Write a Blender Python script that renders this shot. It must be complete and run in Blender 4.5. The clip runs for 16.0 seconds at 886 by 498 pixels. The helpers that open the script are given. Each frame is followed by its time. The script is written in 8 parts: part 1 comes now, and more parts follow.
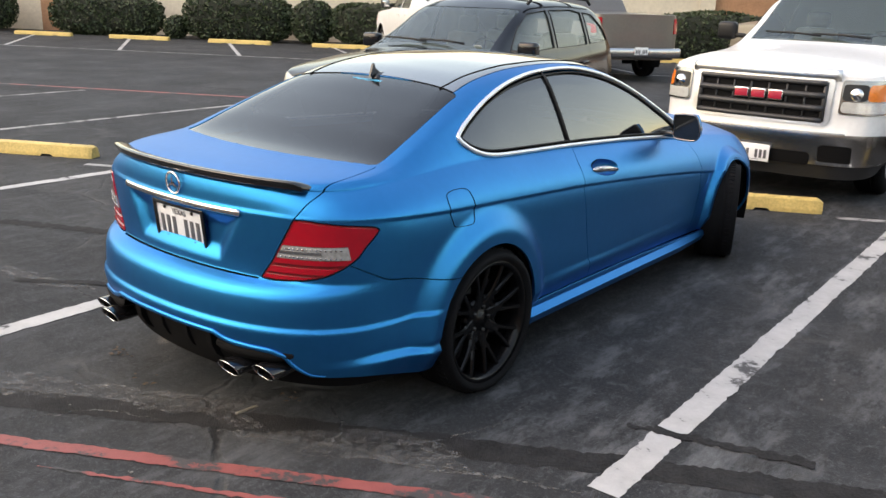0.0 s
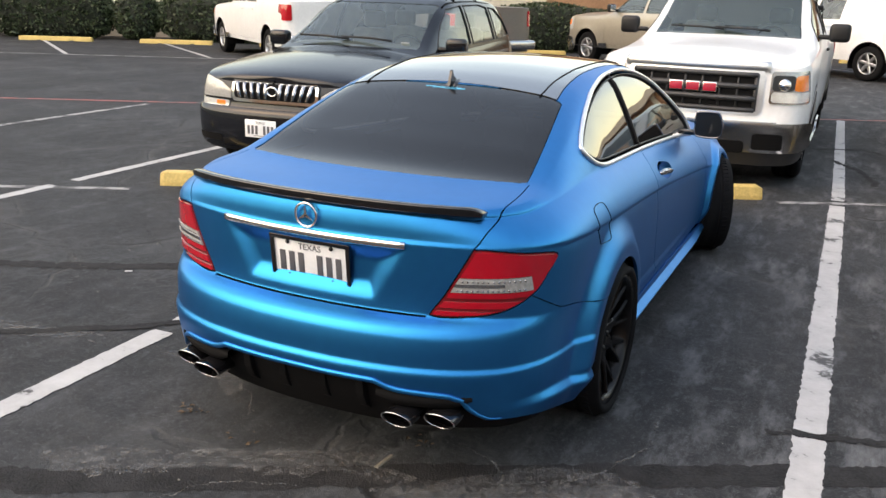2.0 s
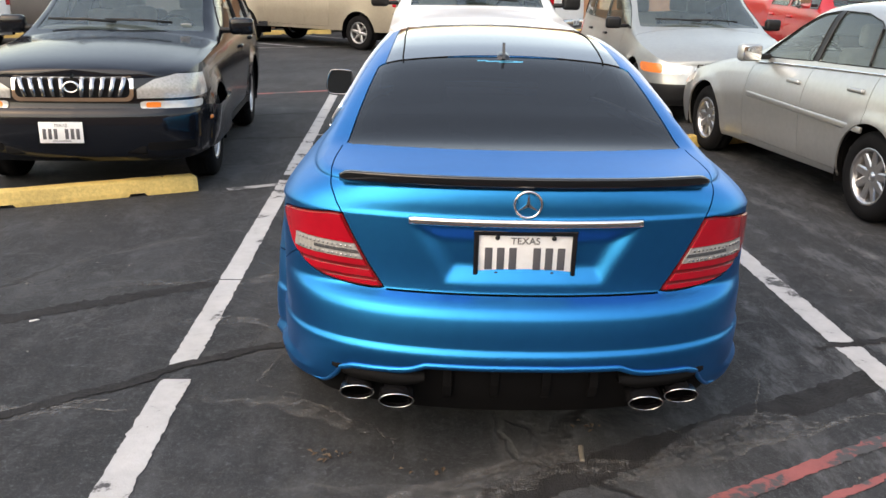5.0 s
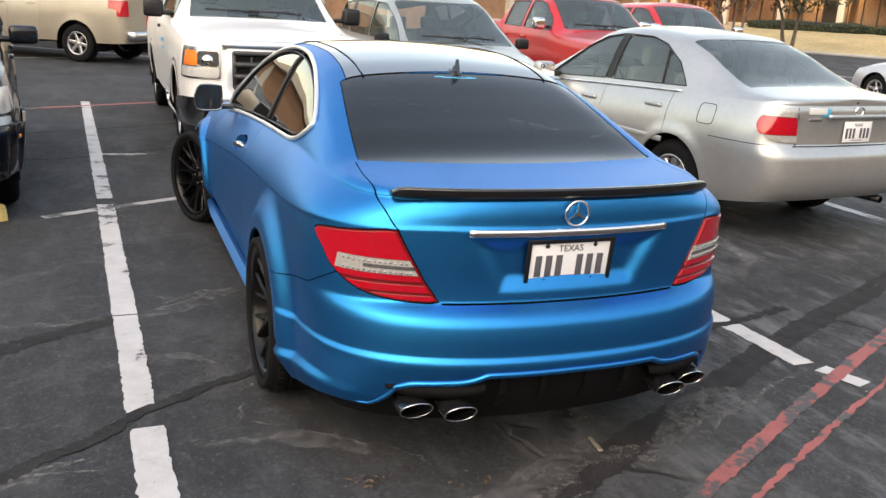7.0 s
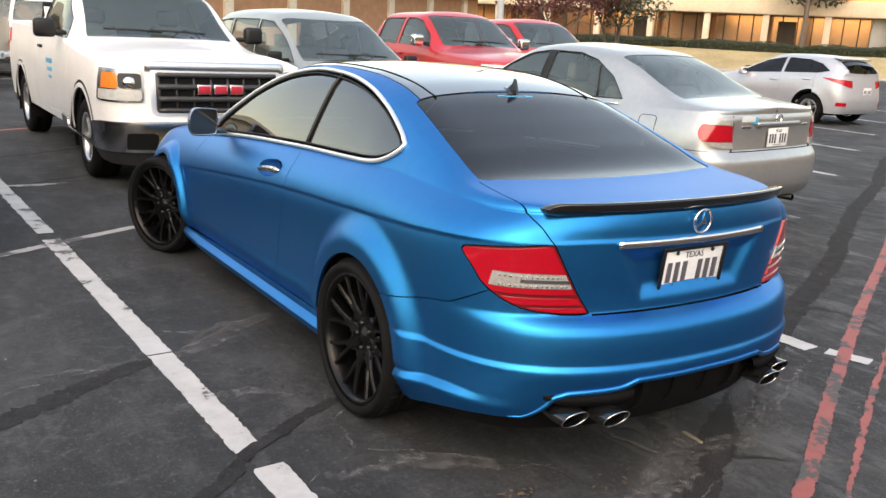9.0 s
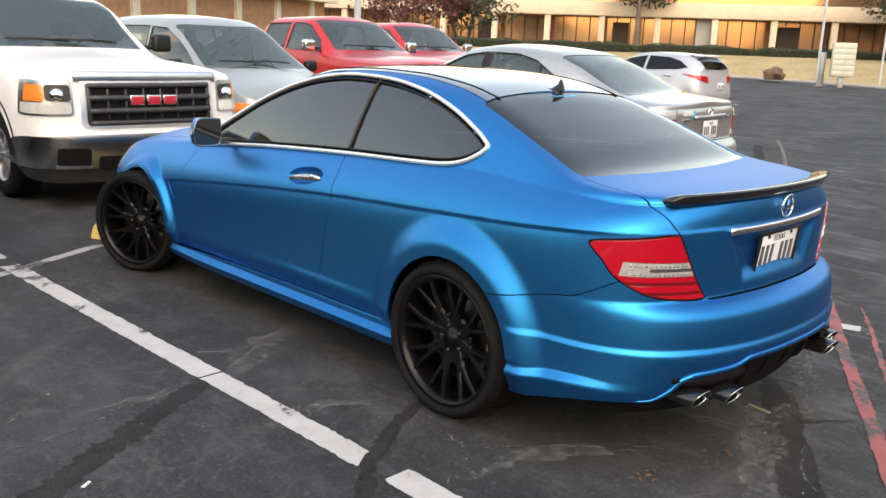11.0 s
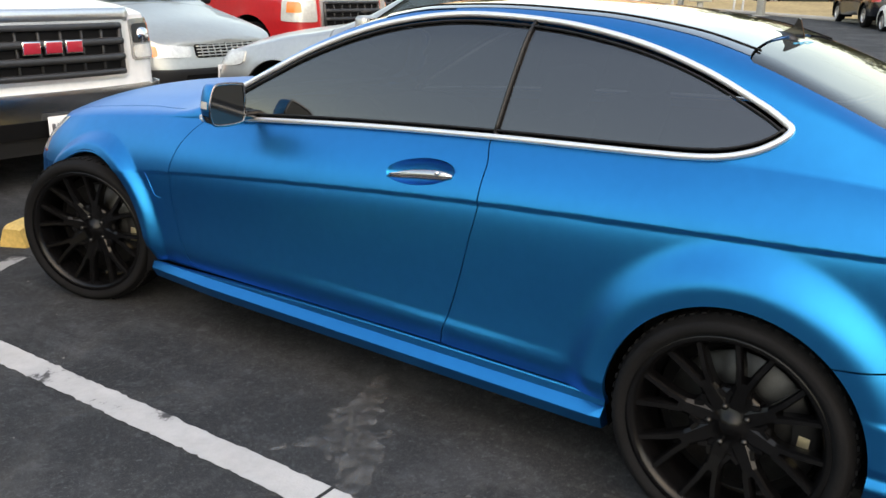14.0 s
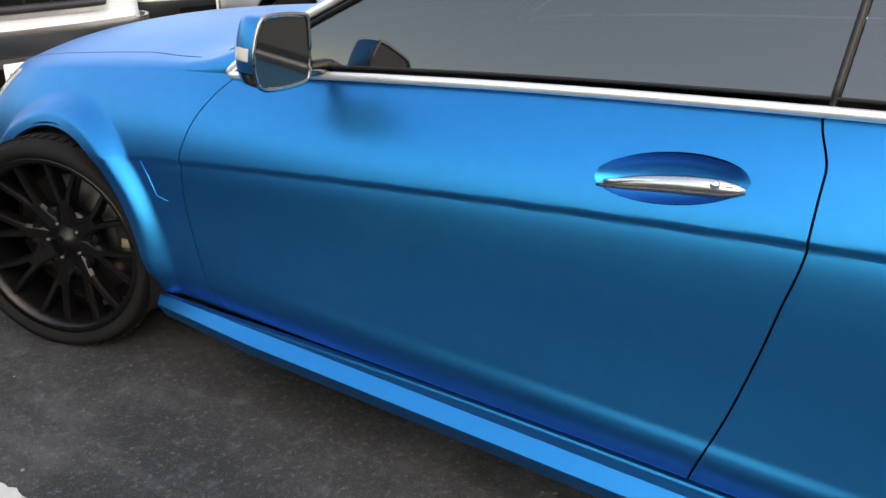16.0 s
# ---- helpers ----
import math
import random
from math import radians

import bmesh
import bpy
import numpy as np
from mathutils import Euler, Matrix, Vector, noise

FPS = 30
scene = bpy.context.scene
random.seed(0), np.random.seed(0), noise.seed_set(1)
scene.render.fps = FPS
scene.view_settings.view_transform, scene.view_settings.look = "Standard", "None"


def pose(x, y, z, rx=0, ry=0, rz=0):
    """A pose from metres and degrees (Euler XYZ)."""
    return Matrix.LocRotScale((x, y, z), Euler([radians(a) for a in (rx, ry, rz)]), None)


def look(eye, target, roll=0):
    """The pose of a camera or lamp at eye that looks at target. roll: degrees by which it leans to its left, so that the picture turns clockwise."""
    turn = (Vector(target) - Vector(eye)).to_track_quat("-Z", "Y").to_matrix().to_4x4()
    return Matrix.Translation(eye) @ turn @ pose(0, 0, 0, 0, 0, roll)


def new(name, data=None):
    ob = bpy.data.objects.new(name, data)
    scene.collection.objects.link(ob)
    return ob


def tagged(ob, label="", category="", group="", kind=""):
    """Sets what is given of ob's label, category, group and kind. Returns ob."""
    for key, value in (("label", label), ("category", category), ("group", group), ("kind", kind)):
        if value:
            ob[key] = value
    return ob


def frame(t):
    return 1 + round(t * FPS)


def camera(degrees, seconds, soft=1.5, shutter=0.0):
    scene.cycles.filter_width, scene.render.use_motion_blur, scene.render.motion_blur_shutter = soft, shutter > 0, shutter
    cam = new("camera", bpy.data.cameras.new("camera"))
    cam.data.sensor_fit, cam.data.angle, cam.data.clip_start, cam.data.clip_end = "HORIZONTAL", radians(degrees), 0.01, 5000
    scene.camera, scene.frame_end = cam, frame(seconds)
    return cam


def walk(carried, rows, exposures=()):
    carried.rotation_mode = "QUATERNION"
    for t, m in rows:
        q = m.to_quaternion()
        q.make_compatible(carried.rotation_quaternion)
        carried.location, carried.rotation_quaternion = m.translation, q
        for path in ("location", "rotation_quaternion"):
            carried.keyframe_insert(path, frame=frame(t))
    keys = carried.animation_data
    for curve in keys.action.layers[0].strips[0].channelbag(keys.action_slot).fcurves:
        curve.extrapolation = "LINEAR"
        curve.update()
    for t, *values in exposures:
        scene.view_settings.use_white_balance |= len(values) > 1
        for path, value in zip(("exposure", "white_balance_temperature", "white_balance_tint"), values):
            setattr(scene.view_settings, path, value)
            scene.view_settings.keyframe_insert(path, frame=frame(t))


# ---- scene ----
cam = camera(54.2, 16.0)
PATH = [
    (0, (2.89, -2.864, 1.695), (1.702, -1.359, 1.126), 1.8),
    (0.5, (2.59, -3.038, 1.7), (1.455, -1.489, 1.141), 1.6),
    (1, (2.288, -3.155, 1.695), (1.223, -1.558, 1.135), 1.3),
    (1.5, (1.964, -3.204, 1.694), (0.999, -1.548, 1.123), 1.8),
    (2, (1.651, -3.312, 1.701), (0.833, -1.58, 1.126), 1.8),
    (2.5, (1.315, -3.413, 1.713), (0.624, -1.626, 1.137), 1.1),
    (3, (0.973, -3.45, 1.698), (0.382, -1.633, 1.106), 1.1),
    (3.5, (0.64, -3.505, 1.694), (0.222, -1.645, 1.089), 1.9),
    (4, (0.29, -3.551, 1.702), (0.058, -1.661, 1.093), 1.8),
    (4.2, (0.175, -3.545, 1.684), (-0.006, -1.648, 1.079), 1.5),
    (6.3, (-1.053, -3.429, 1.594), (-0.58, -1.57, 1.027), 3.2),
    (6.5, (-1.142, -3.396, 1.597), (-0.597, -1.555, 1.036), 3.6),
    (7, (-1.435, -3.348, 1.584), (-0.723, -1.56, 1.042), 3.3),
    (7.5, (-1.69, -3.26, 1.568), (-0.882, -1.508, 1.041), 3.1),
    (8, (-1.9, -3.119, 1.554), (-1.05, -1.384, 1.036), 3.0),
    (8.5, (-2.14, -3.037, 1.544), (-1.191, -1.349, 1.045), 3.0),
    (8.7, (-2.25, -2.991, 1.554), (-1.25, -1.33, 1.06), 3.0),
    (11, (-3.197, -2.36, 1.507), (-1.848, -0.959, 1.042), 2.1),
    (11.5, (-3.313, -2.128, 1.52), (-1.912, -0.777, 1.06), 1.7),
    (12, (-3.383, -1.828, 1.521), (-1.906, -0.57, 1.036), 1.5),
    (12.5, (-3.396, -1.504, 1.516), (-1.867, -0.319, 1.009), 1.5),
    (13, (-3.261, -1.176, 1.506), (-1.745, 0.02, 0.985), 1.2),
    (13.5, (-3.114, -0.856, 1.486), (-1.604, 0.32, 0.906), 1.7),
    (14, (-2.973, -0.526, 1.458), (-1.416, 0.574, 0.853), 1.8),
    (14.5, (-2.747, -0.219, 1.425), (-1.173, 0.832, 0.777), 1.9),
    (15, (-2.549, 0.06, 1.371), (-1.011, 1.131, 0.673), 2.1),
    (15.5, (-2.367, 0.37, 1.327), (-0.842, 1.45, 0.615), 1.4),
    (16, (-2.173, 0.626, 1.282), (-0.644, 1.677, 0.535), 1.1),
]
walk(cam, [(t, look(eye, target, roll)) for t, eye, target, roll in PATH], [(0.0, 1.78, 8500, 17), (12.5, 1.80, 8500, 17), (14.0, 1.66, 8000, 13), (14.6, 1.90, 8100, 14), (16.0, 1.90, 8100, 14)])

# ---- light: an even evening sky, brightest behind the camera's left shoulder ----
world = bpy.data.worlds.new("evening_sky")
scene.world = world
world.use_nodes = True
wn = world.node_tree
sky = wn.nodes.new("ShaderNodeTexSky")
sky.sky_type = "NISHITA"
sky.sun_disc = False
sky.sun_elevation = radians(44)
sky.sun_rotation = radians(222)
sky.altitude = 150
sky.air_density = 1.6
sky.dust_density = 1.6
sky.ozone_density = 0.0
wn.nodes["Background"].inputs["Strength"].default_value = 0.125
wn.links.new(sky.outputs[0], wn.nodes["Background"].inputs["Color"])
sun = new("sun", bpy.data.lights.new("sun", "SUN"))
sun.data.energy, sun.data.angle, sun.data.color = 0.32, radians(80), (1.0, 0.95, 0.88)
sun.matrix_world = look((-25, -27, 42), (0, 0, 0))


# ---- materials ----
def material(name, colour, rough=0.5, metal=0.0, vary=0.0, scale=8.0, bump=0.0, bump_scale=60.0, coat=0.0, spec=0.5, glow=0.0, rough_vary=0.0):
    """A Principled material whose colour wanders at two scales and whose relief is a fine noise."""
    m = bpy.data.materials.new(name)
    m.use_nodes = True
    nt = m.node_tree
    p = nt.nodes["Principled BSDF"]
    p.inputs["Base Color"].default_value = (*colour, 1)
    p.inputs["Roughness"].default_value = rough
    p.inputs["Metallic"].default_value = metal
    p.inputs["Coat Weight"].default_value = coat
    p.inputs["Coat Roughness"].default_value = 0.04
    p.inputs["Specular IOR Level"].default_value = spec
    if glow:
        p.inputs["Emission Color"].default_value = (*colour, 1)
        p.inputs["Emission Strength"].default_value = glow
    tc = nt.nodes.new("ShaderNodeTexCoord")
    if vary:
        big, fine, mix = nt.nodes.new("ShaderNodeTexNoise"), nt.nodes.new("ShaderNodeTexNoise"), nt.nodes.new("ShaderNodeMath")
        big.inputs["Scale"].default_value, fine.inputs["Scale"].default_value = scale, scale * 9
        big.inputs["Detail"].default_value = fine.inputs["Detail"].default_value = 4
        mix.operation = "ADD"
        ramp = nt.nodes.new("ShaderNodeValToRGB")
        ramp.color_ramp.elements[0].position, ramp.color_ramp.elements[1].position = 0.7, 1.3
        ramp.color_ramp.elements[0].position = 0.35
        ramp.color_ramp.elements[1].position = 0.65
        half = nt.nodes.new("ShaderNodeMath")
        half.operation, half.inputs[1].default_value = "MULTIPLY", 0.5
        ramp.color_ramp.elements[0].color = (*[c * (1 - vary) for c in colour], 1)
        ramp.color_ramp.elements[1].color = (*[min(1, c * (1 + vary)) for c in colour], 1)
        for n in (big, fine):
            nt.links.new(tc.outputs["Object"], n.inputs["Vector"])
        nt.links.new(big.outputs["Fac"], mix.inputs[0])
        nt.links.new(fine.outputs["Fac"], mix.inputs[1])
        nt.links.new(mix.outputs[0], half.inputs[0])
        nt.links.new(half.outputs[0], ramp.inputs["Fac"])
        nt.links.new(ramp.outputs["Color"], p.inputs["Base Color"])
        if rough_vary:
            mr = nt.nodes.new("ShaderNodeMapRange")
            mr.inputs["From Min"].default_value, mr.inputs["From Max"].default_value = 0.35, 0.65
            mr.inputs["To Min"].default_value, mr.inputs["To Max"].default_value = rough - rough_vary, rough + rough_vary
            nt.links.new(half.outputs[0], mr.inputs["Value"])
            nt.links.new(mr.outputs["Result"], p.inputs["Roughness"])
    if bump:
        n, b = nt.nodes.new("ShaderNodeTexNoise"), nt.nodes.new("ShaderNodeBump")
        n.inputs["Scale"].default_value, n.inputs["Detail"].default_value = bump_scale, 5
        b.inputs["Strength"].default_value, b.inputs["Distance"].default_value = bump, 0.01
        nt.links.new(tc.outputs["Object"], n.inputs["Vector"])
        nt.links.new(n.outputs["Fac"], b.inputs["Height"])
        nt.links.new(b.outputs["Normal"], p.inputs["Normal"])
    return m


def window_glass(name, tint, clear, ior=1.55, through_colour=None):
    """Car glass: a clear part that lets the tinted inside show and a mirror-like surface."""
    m = bpy.data.materials.new(name)
    m.use_nodes = True
    nt = m.node_tree
    p = nt.nodes["Principled BSDF"]
    p.inputs["Base Color"].default_value = (*tint, 1)
    p.inputs["Roughness"].default_value = 0.03
    p.inputs["IOR"].default_value = 1.25
    t, mix = nt.nodes.new("ShaderNodeBsdfTransparent"), nt.nodes.new("ShaderNodeMixShader")
    gl, fr, mix2 = nt.nodes.new("ShaderNodeBsdfGlossy"), nt.nodes.new("ShaderNodeFresnel"), nt.nodes.new("ShaderNodeMixShader")
    t.inputs["Color"].default_value = (*(through_colour or [0.55 + 0.45 * c for c in tint]), 1)
    gl.inputs["Roughness"].default_value = 0.02
    fr.inputs["IOR"].default_value = ior
    mix.inputs[0].default_value = clear
    out = nt.nodes["Material Output"]
    nt.links.new(p.outputs[0], mix.inputs[1])
    nt.links.new(t.outputs[0], mix.inputs[2])
    nt.links.new(fr.outputs[0], mix2.inputs[0])
    nt.links.new(mix.outputs[0], mix2.inputs[1])
    nt.links.new(gl.outputs[0], mix2.inputs[2])
    nt.links.new(mix2.outputs[0], out.inputs["Surface"])
    return m


satin_blue = material("satin_blue_paint", (0.0012, 0.265, 0.585), 0.36, 0.99, vary=0.04, scale=3.0)
satin_blue.node_tree.nodes["Principled BSDF"].inputs["Coat Weight"].default_value = 0.06
satin_blue.node_tree.nodes["Principled BSDF"].inputs["Coat Roughness"].default_value = 0.24
# the flakes lie in a navy ground coat, which shows where they mirror nothing bright
flakes = satin_blue.node_tree.nodes["Principled BSDF"]
flakes.inputs["Specular Tint"].default_value = (0.90, 0.84, 1.0, 1)
coat_mix, navy = satin_blue.node_tree.nodes.new("ShaderNodeMixShader"), satin_blue.node_tree.nodes.new("ShaderNodeBsdfPrincipled")
navy.inputs["Base Color"].default_value, navy.inputs["Roughness"].default_value = (0.002, 0.026, 0.16, 1), 0.45
navy.inputs["Specular IOR Level"].default_value = 0.15
coat_mix.inputs[0].default_value = 0.2
satin_blue.node_tree.links.new(flakes.outputs[0], coat_mix.inputs[1])
satin_blue.node_tree.links.new(navy.outputs[0], coat_mix.inputs[2])
satin_blue.node_tree.links.new(coat_mix.outputs[0], satin_blue.node_tree.nodes["Material Output"].inputs["Surface"])
gap_black = material("gap_black", (0.004, 0.004, 0.0045), 0.8, spec=0.15)
trim_black = material("trim_black", (0.008, 0.008, 0.009), 0.42, bump=0.03, bump_scale=400, spec=0.35)
gloss_black = material("gloss_black", (0.008, 0.008, 0.009), 0.12, coat=0.5)
roof_black = material("roof_black_glass", (0.012, 0.012, 0.014), 0.05, coat=1.0, spec=1.0)
roof_black.node_tree.nodes["Principled BSDF"].inputs["IOR"].default_value = 2.2
chrome = material("chrome", (0.80, 0.80, 0.80), 0.10, 1.0)
dull_chrome = material("dull_chrome", (0.55, 0.55, 0.56), 0.25, 1.0, vary=0.1, scale=20)
rubber = material("tyre_rubber", (0.007, 0.0072, 0.008), 0.85, vary=0.25, scale=14, bump=0.15, bump_scale=160, spec=0.12)
rim_black = material("rim_black", (0.003, 0.003, 0.0034), 0.26, 0.0, vary=0.2, scale=30, spec=0.24)
rim_silver = material("rim_silver", (0.50, 0.50, 0.51), 0.28, 0.9, vary=0.12, scale=25)
steel = material("brake_steel", (0.055, 0.055, 0.055), 0.4, 0.9, vary=0.2, scale=40)
tint_glass = window_glass("tinted_glass", (0.006, 0.0065, 0.0075), 0.10, 1.29)
side_glass = window_glass("filmed_side_glass", (0.006, 0.0065, 0.0075), 0.08, 2.05)
car_glass = window_glass("car_glass", (0.17, 0.24, 0.235), 0.84, 1.8, (0.84, 0.93, 0.91))
lens_red = material("lamp_red", (0.40, 0.002, 0.013), 0.08, coat=0.8, vary=0.08, scale=30)
lens_dark = material("lamp_dark_red", (0.16, 0.003, 0.006), 0.15, coat=0.8)
lens_clear = material("lamp_clear", (0.56, 0.57, 0.56), 0.16, 0.25, vary=0.18, scale=25, coat=0.8)
lens_amber = material("lamp_amber", (0.80, 0.20, 0.03), 0.15, vary=0.15, scale=60, coat=0.8)
plate_white = material("plate_white", (0.78, 0.79, 0.80), 0.4, vary=0.05, scale=30)
plate_ink = material("plate_ink", (0.09, 0.09, 0.10), 0.5)
seat_dark = material("seat_dark", (0.02, 0.02, 0.022), 0.7, vary=0.2, scale=12)
sticker_blue = material("sticker_blue", (0.05, 0.38, 0.60), 0.4)
badge_red = material("badge_red", (0.42, 0.02, 0.04), 0.3, coat=0.4)
sticker_white = material("sticker_white", (0.6, 0.62, 0.62), 0.5)
lamp_white = material("lamp_white", (0.37, 0.365, 0.355), 0.18, 0.2, vary=0.3, scale=70, coat=0.8)
dark_chrome = material("dark_chrome", (0.22, 0.22, 0.23), 0.12, 1.0)
dim_mirror = material("dim_mirror", (0.014, 0.016, 0.018), 0.04, 0.0, spec=0.35)
badge_gold = material("badge_gold", (0.62, 0.52, 0.34), 0.3, 0.8)
window_trim = material("window_trim", (0.84, 0.84, 0.85), 0.30, 0.75)


# ---- tools for building ----
def part(name, data, mat, parent=None, label=""):
    """Links a mesh (or a bmesh) as one object under a thing or a part."""
    if isinstance(data, bmesh.types.BMesh):
        me = bpy.data.meshes.new(name)
        data.to_mesh(me)
        data.free()
        data = me
    if mat and not data.materials:
        data.materials.append(mat)
    ob = new(name, data)
    ob.parent = parent
    return tagged(ob, label)


def thing(name, m, label, category, group="", kind=""):
    ob = new(name)
    ob.matrix_world = m
    return tagged(ob, label, category, group, kind)


def mesh_of(verts, faces, smooth=True, name="mesh"):
    me = bpy.data.meshes.new(name)
    me.from_pydata([tuple(map(float, v)) for v in verts], [], faces)
    me.update()
    if smooth:
        me.polygons.foreach_set("use_smooth", [True] * len(me.polygons))
    return me


def curve(points):
    """A smooth function through (t, value) points that does not overshoot; it takes arrays."""
    t, v = np.array([p[0] for p in points], float), np.array([p[1] for p in points], float)
    h, dl = np.diff(t), np.diff(v) / np.diff(t)
    m = np.zeros(len(t))
    for i in range(1, len(t) - 1):
        if dl[i - 1] * dl[i] > 0:
            w1, w2 = 2 * h[i] + h[i - 1], h[i] + 2 * h[i - 1]
            m[i] = (w1 + w2) / (w1 / dl[i - 1] + w2 / dl[i])
    if len(t) > 1:
        m[0], m[-1] = dl[0], dl[-1]

    def f(x):
        x = np.clip(np.asarray(x, float), t[0], t[-1])
        i = np.clip(np.searchsorted(t, x) - 1, 0, len(t) - 2)
        s = (x - t[i]) / h[i]
        return (v[i] * (1 + 2 * s) * (1 - s) ** 2 + v[i + 1] * s * s * (3 - 2 * s)
                + h[i] * (m[i] * s * (1 - s) ** 2 - m[i + 1] * s * s * (1 - s)))
    return f


def smooth_line(points, closed=False, n=8):
    """Catmull-Rom points through the given ones."""
    p = np.array(points, float)
    k = len(p)
    out = []
    for i in range(k if closed else k - 1):
        a, b, c, d = ((p[(i + j) % k] for j in (-1, 0, 1, 2)) if closed else (p[max(i - 1, 0)], p[i], p[i + 1], p[min(i + 2, k - 1)]))
        for s in np.arange(n) / n:
            out.append(0.5 * (2 * b + (c - a) * s + (2 * a - 5 * b + 4 * c - d) * s ** 2 + (3 * b - a - 3 * c + d) * s ** 3))
    if not closed:
        out.append(p[-1])
    return np.array(out)


def inside(poly):
    """Signed distance to a closed outline, above nought inside; it takes arrays of two coordinates."""
    a = np.array(poly, float)
    b = np.roll(a, -1, axis=0)

    def f(x, y):
        x, y = np.asarray(x, float).ravel(), np.asarray(y, float).ravel()
        d2, odd = np.full(x.shape, 1e9), np.zeros(x.shape, bool)
        for (ax, ay), (bx, by) in zip(a, b):
            ex, ey = bx - ax, by - ay
            s = np.clip(((x - ax) * ex + (y - ay) * ey) / (ex * ex + ey * ey + 1e-12), 0, 1)
            d2 = np.minimum(d2, (x - ax - s * ex) ** 2 + (y - ay - s * ey) ** 2)
            if ay != by:
                odd ^= ((ay > y) != (by > y)) & (x < ax + (y - ay) * ex / ey)
        return np.where(odd, 1, -1) * np.sqrt(d2)
    return f


def step(x, a, b):
    s = np.clip((np.asarray(x, float) - a) / (b - a), 0, 1)
    return s * s * (3 - 2 * s)


class Shell:
    """The skin of a car: round its plan from the rear's middle to the front's middle (u, metres), and from sill to shoulder (w 0 to 1)
    to roof rail (1.5) to the middle line (2). Local axes: y ahead, x to the right, the rear axle at y = 0."""

    def __init__(self, plan, low, shoulder, side, rear, front, rail_x, rail_z, top, corner=0.12, swell=0.0):
        c = smooth_line(plan, n=24)
        c[:, 0] = np.maximum(c[:, 0], 0)
        s = np.concatenate([[0], np.cumsum(np.hypot(*np.diff(c, axis=0).T))])
        self.length = s[-1]
        self.u = np.linspace(0, s[-1], 700)
        self.cx, self.cy = np.interp(self.u, s, c[:, 0]), np.interp(self.u, s, c[:, 1])
        tx, ty = np.gradient(self.cx, self.u), np.gradient(self.cy, self.u)
        k = np.ones(9) / 9
        tx, ty = (np.convolve(np.pad(q, 4, mode="edge"), k, "valid") for q in (tx, ty))
        ln = np.hypot(tx, ty)
        self.nx, self.ny = ty / ln, -tx / ln
        self.nx[0], self.ny[0], self.nx[-1], self.ny[-1] = 0, -1, 0, 1
        self.low, self.shoulder, self.side, self.rear, self.front = low, shoulder, side, rear, front
        self.rail_x, self.rail_z, self.top, self.corner, self.swell = rail_x, rail_z, top, corner, swell

    def at(self, u, z):
        x, y = np.interp(u, self.u, self.cx), np.interp(u, self.u, self.cy)
        nx, ny = np.interp(u, self.u, self.nx), np.interp(u, self.u, self.ny)
        end = np.where(y < 1.0, self.rear(z), self.front(z))
        d = nx * nx * self.side(y, z, self.shoulder(y)) + ny * ny * end
        return np.stack([np.maximum(x - nx * d, 0) * (u > 1e-6) * (u < self.length - 1e-6), y - ny * d, z + 0 * x], -1)

    def __call__(self, u, w):
        u, w = np.asarray(u, float), np.asarray(w, float)
        yc = np.interp(u, self.u, self.cy)
        zb, zl = self.shoulder(yc), self.low(yc)
        p = self.at(u, zl + (zb - zl) * np.clip(w, 0, 1))
        b = self.at(u, zb)
        xb, yb = b[..., 0], b[..., 1]
        xr = np.minimum(self.rail_x(yb), xb * 0.94)
        zr = np.maximum(self.rail_z(yb), zb + 0.003)
        zc = np.maximum(self.top(yb), zr + 0.001)
        dl = self.corner

        def path(t):
            a, c = np.clip(t * 2, 0, 1), np.clip(t * 2 - 1, 0, 1)
            x = np.where(t < 0.5, xb + (xr - xb) * a + self.swell * 4 * a * (1 - a), xr * (1 - c))
            z = np.where(t < 0.5, zb + (zr - zb) * a, zr + (zc - zr) * (1 - (1 - c) ** 2))
            return x, z
        t = np.clip(w - 1, 0, 1)
        x, z = path(t)
        x0, z0 = path(np.full(t.shape, 0.5 - dl))
        x1, z1 = path(np.full(t.shape, 0.5 + dl))
        s = np.clip((t - 0.5 + dl) / (2 * dl), 0, 1)
        near = np.abs(t - 0.5) < dl
        bx = x0 * (1 - s) ** 2 + 2 * xr * s * (1 - s) + x1 * s * s
        bz = z0 * (1 - s) ** 2 + 2 * zr * s * (1 - s) + z1 * s * s
        x, z = np.where(near, bx, x), np.where(near, bz, z)
        up = (w > 1)
        return np.stack([np.where(up, x, p[..., 0]), np.where(up, yb, p[..., 1]), np.where(up, z, p[..., 2])], -1)

    def u_at(self, y):
        """Where along the side the plan reaches y."""
        i0, i1 = np.argmax(self.cx > 0.55 * self.cx.max()), len(self.u) - np.argmax(self.cx[::-1] > 0.55 * self.cx.max())
        return np.interp(y, self.cy[i0:i1], self.u[i0:i1])

    def u_near(self, x, y):
        return self.u[np.argmin((self.cx - x) ** 2 + (self.cy - y) ** 2)]

    def w_at(self, u, z):
        """The w at which the skin reaches the height z at u."""
        ws = np.linspace(0, 2, 400)
        return float(np.interp(z, np.maximum.accumulate(self(np.full(400, u), ws)[:, 2]), ws))


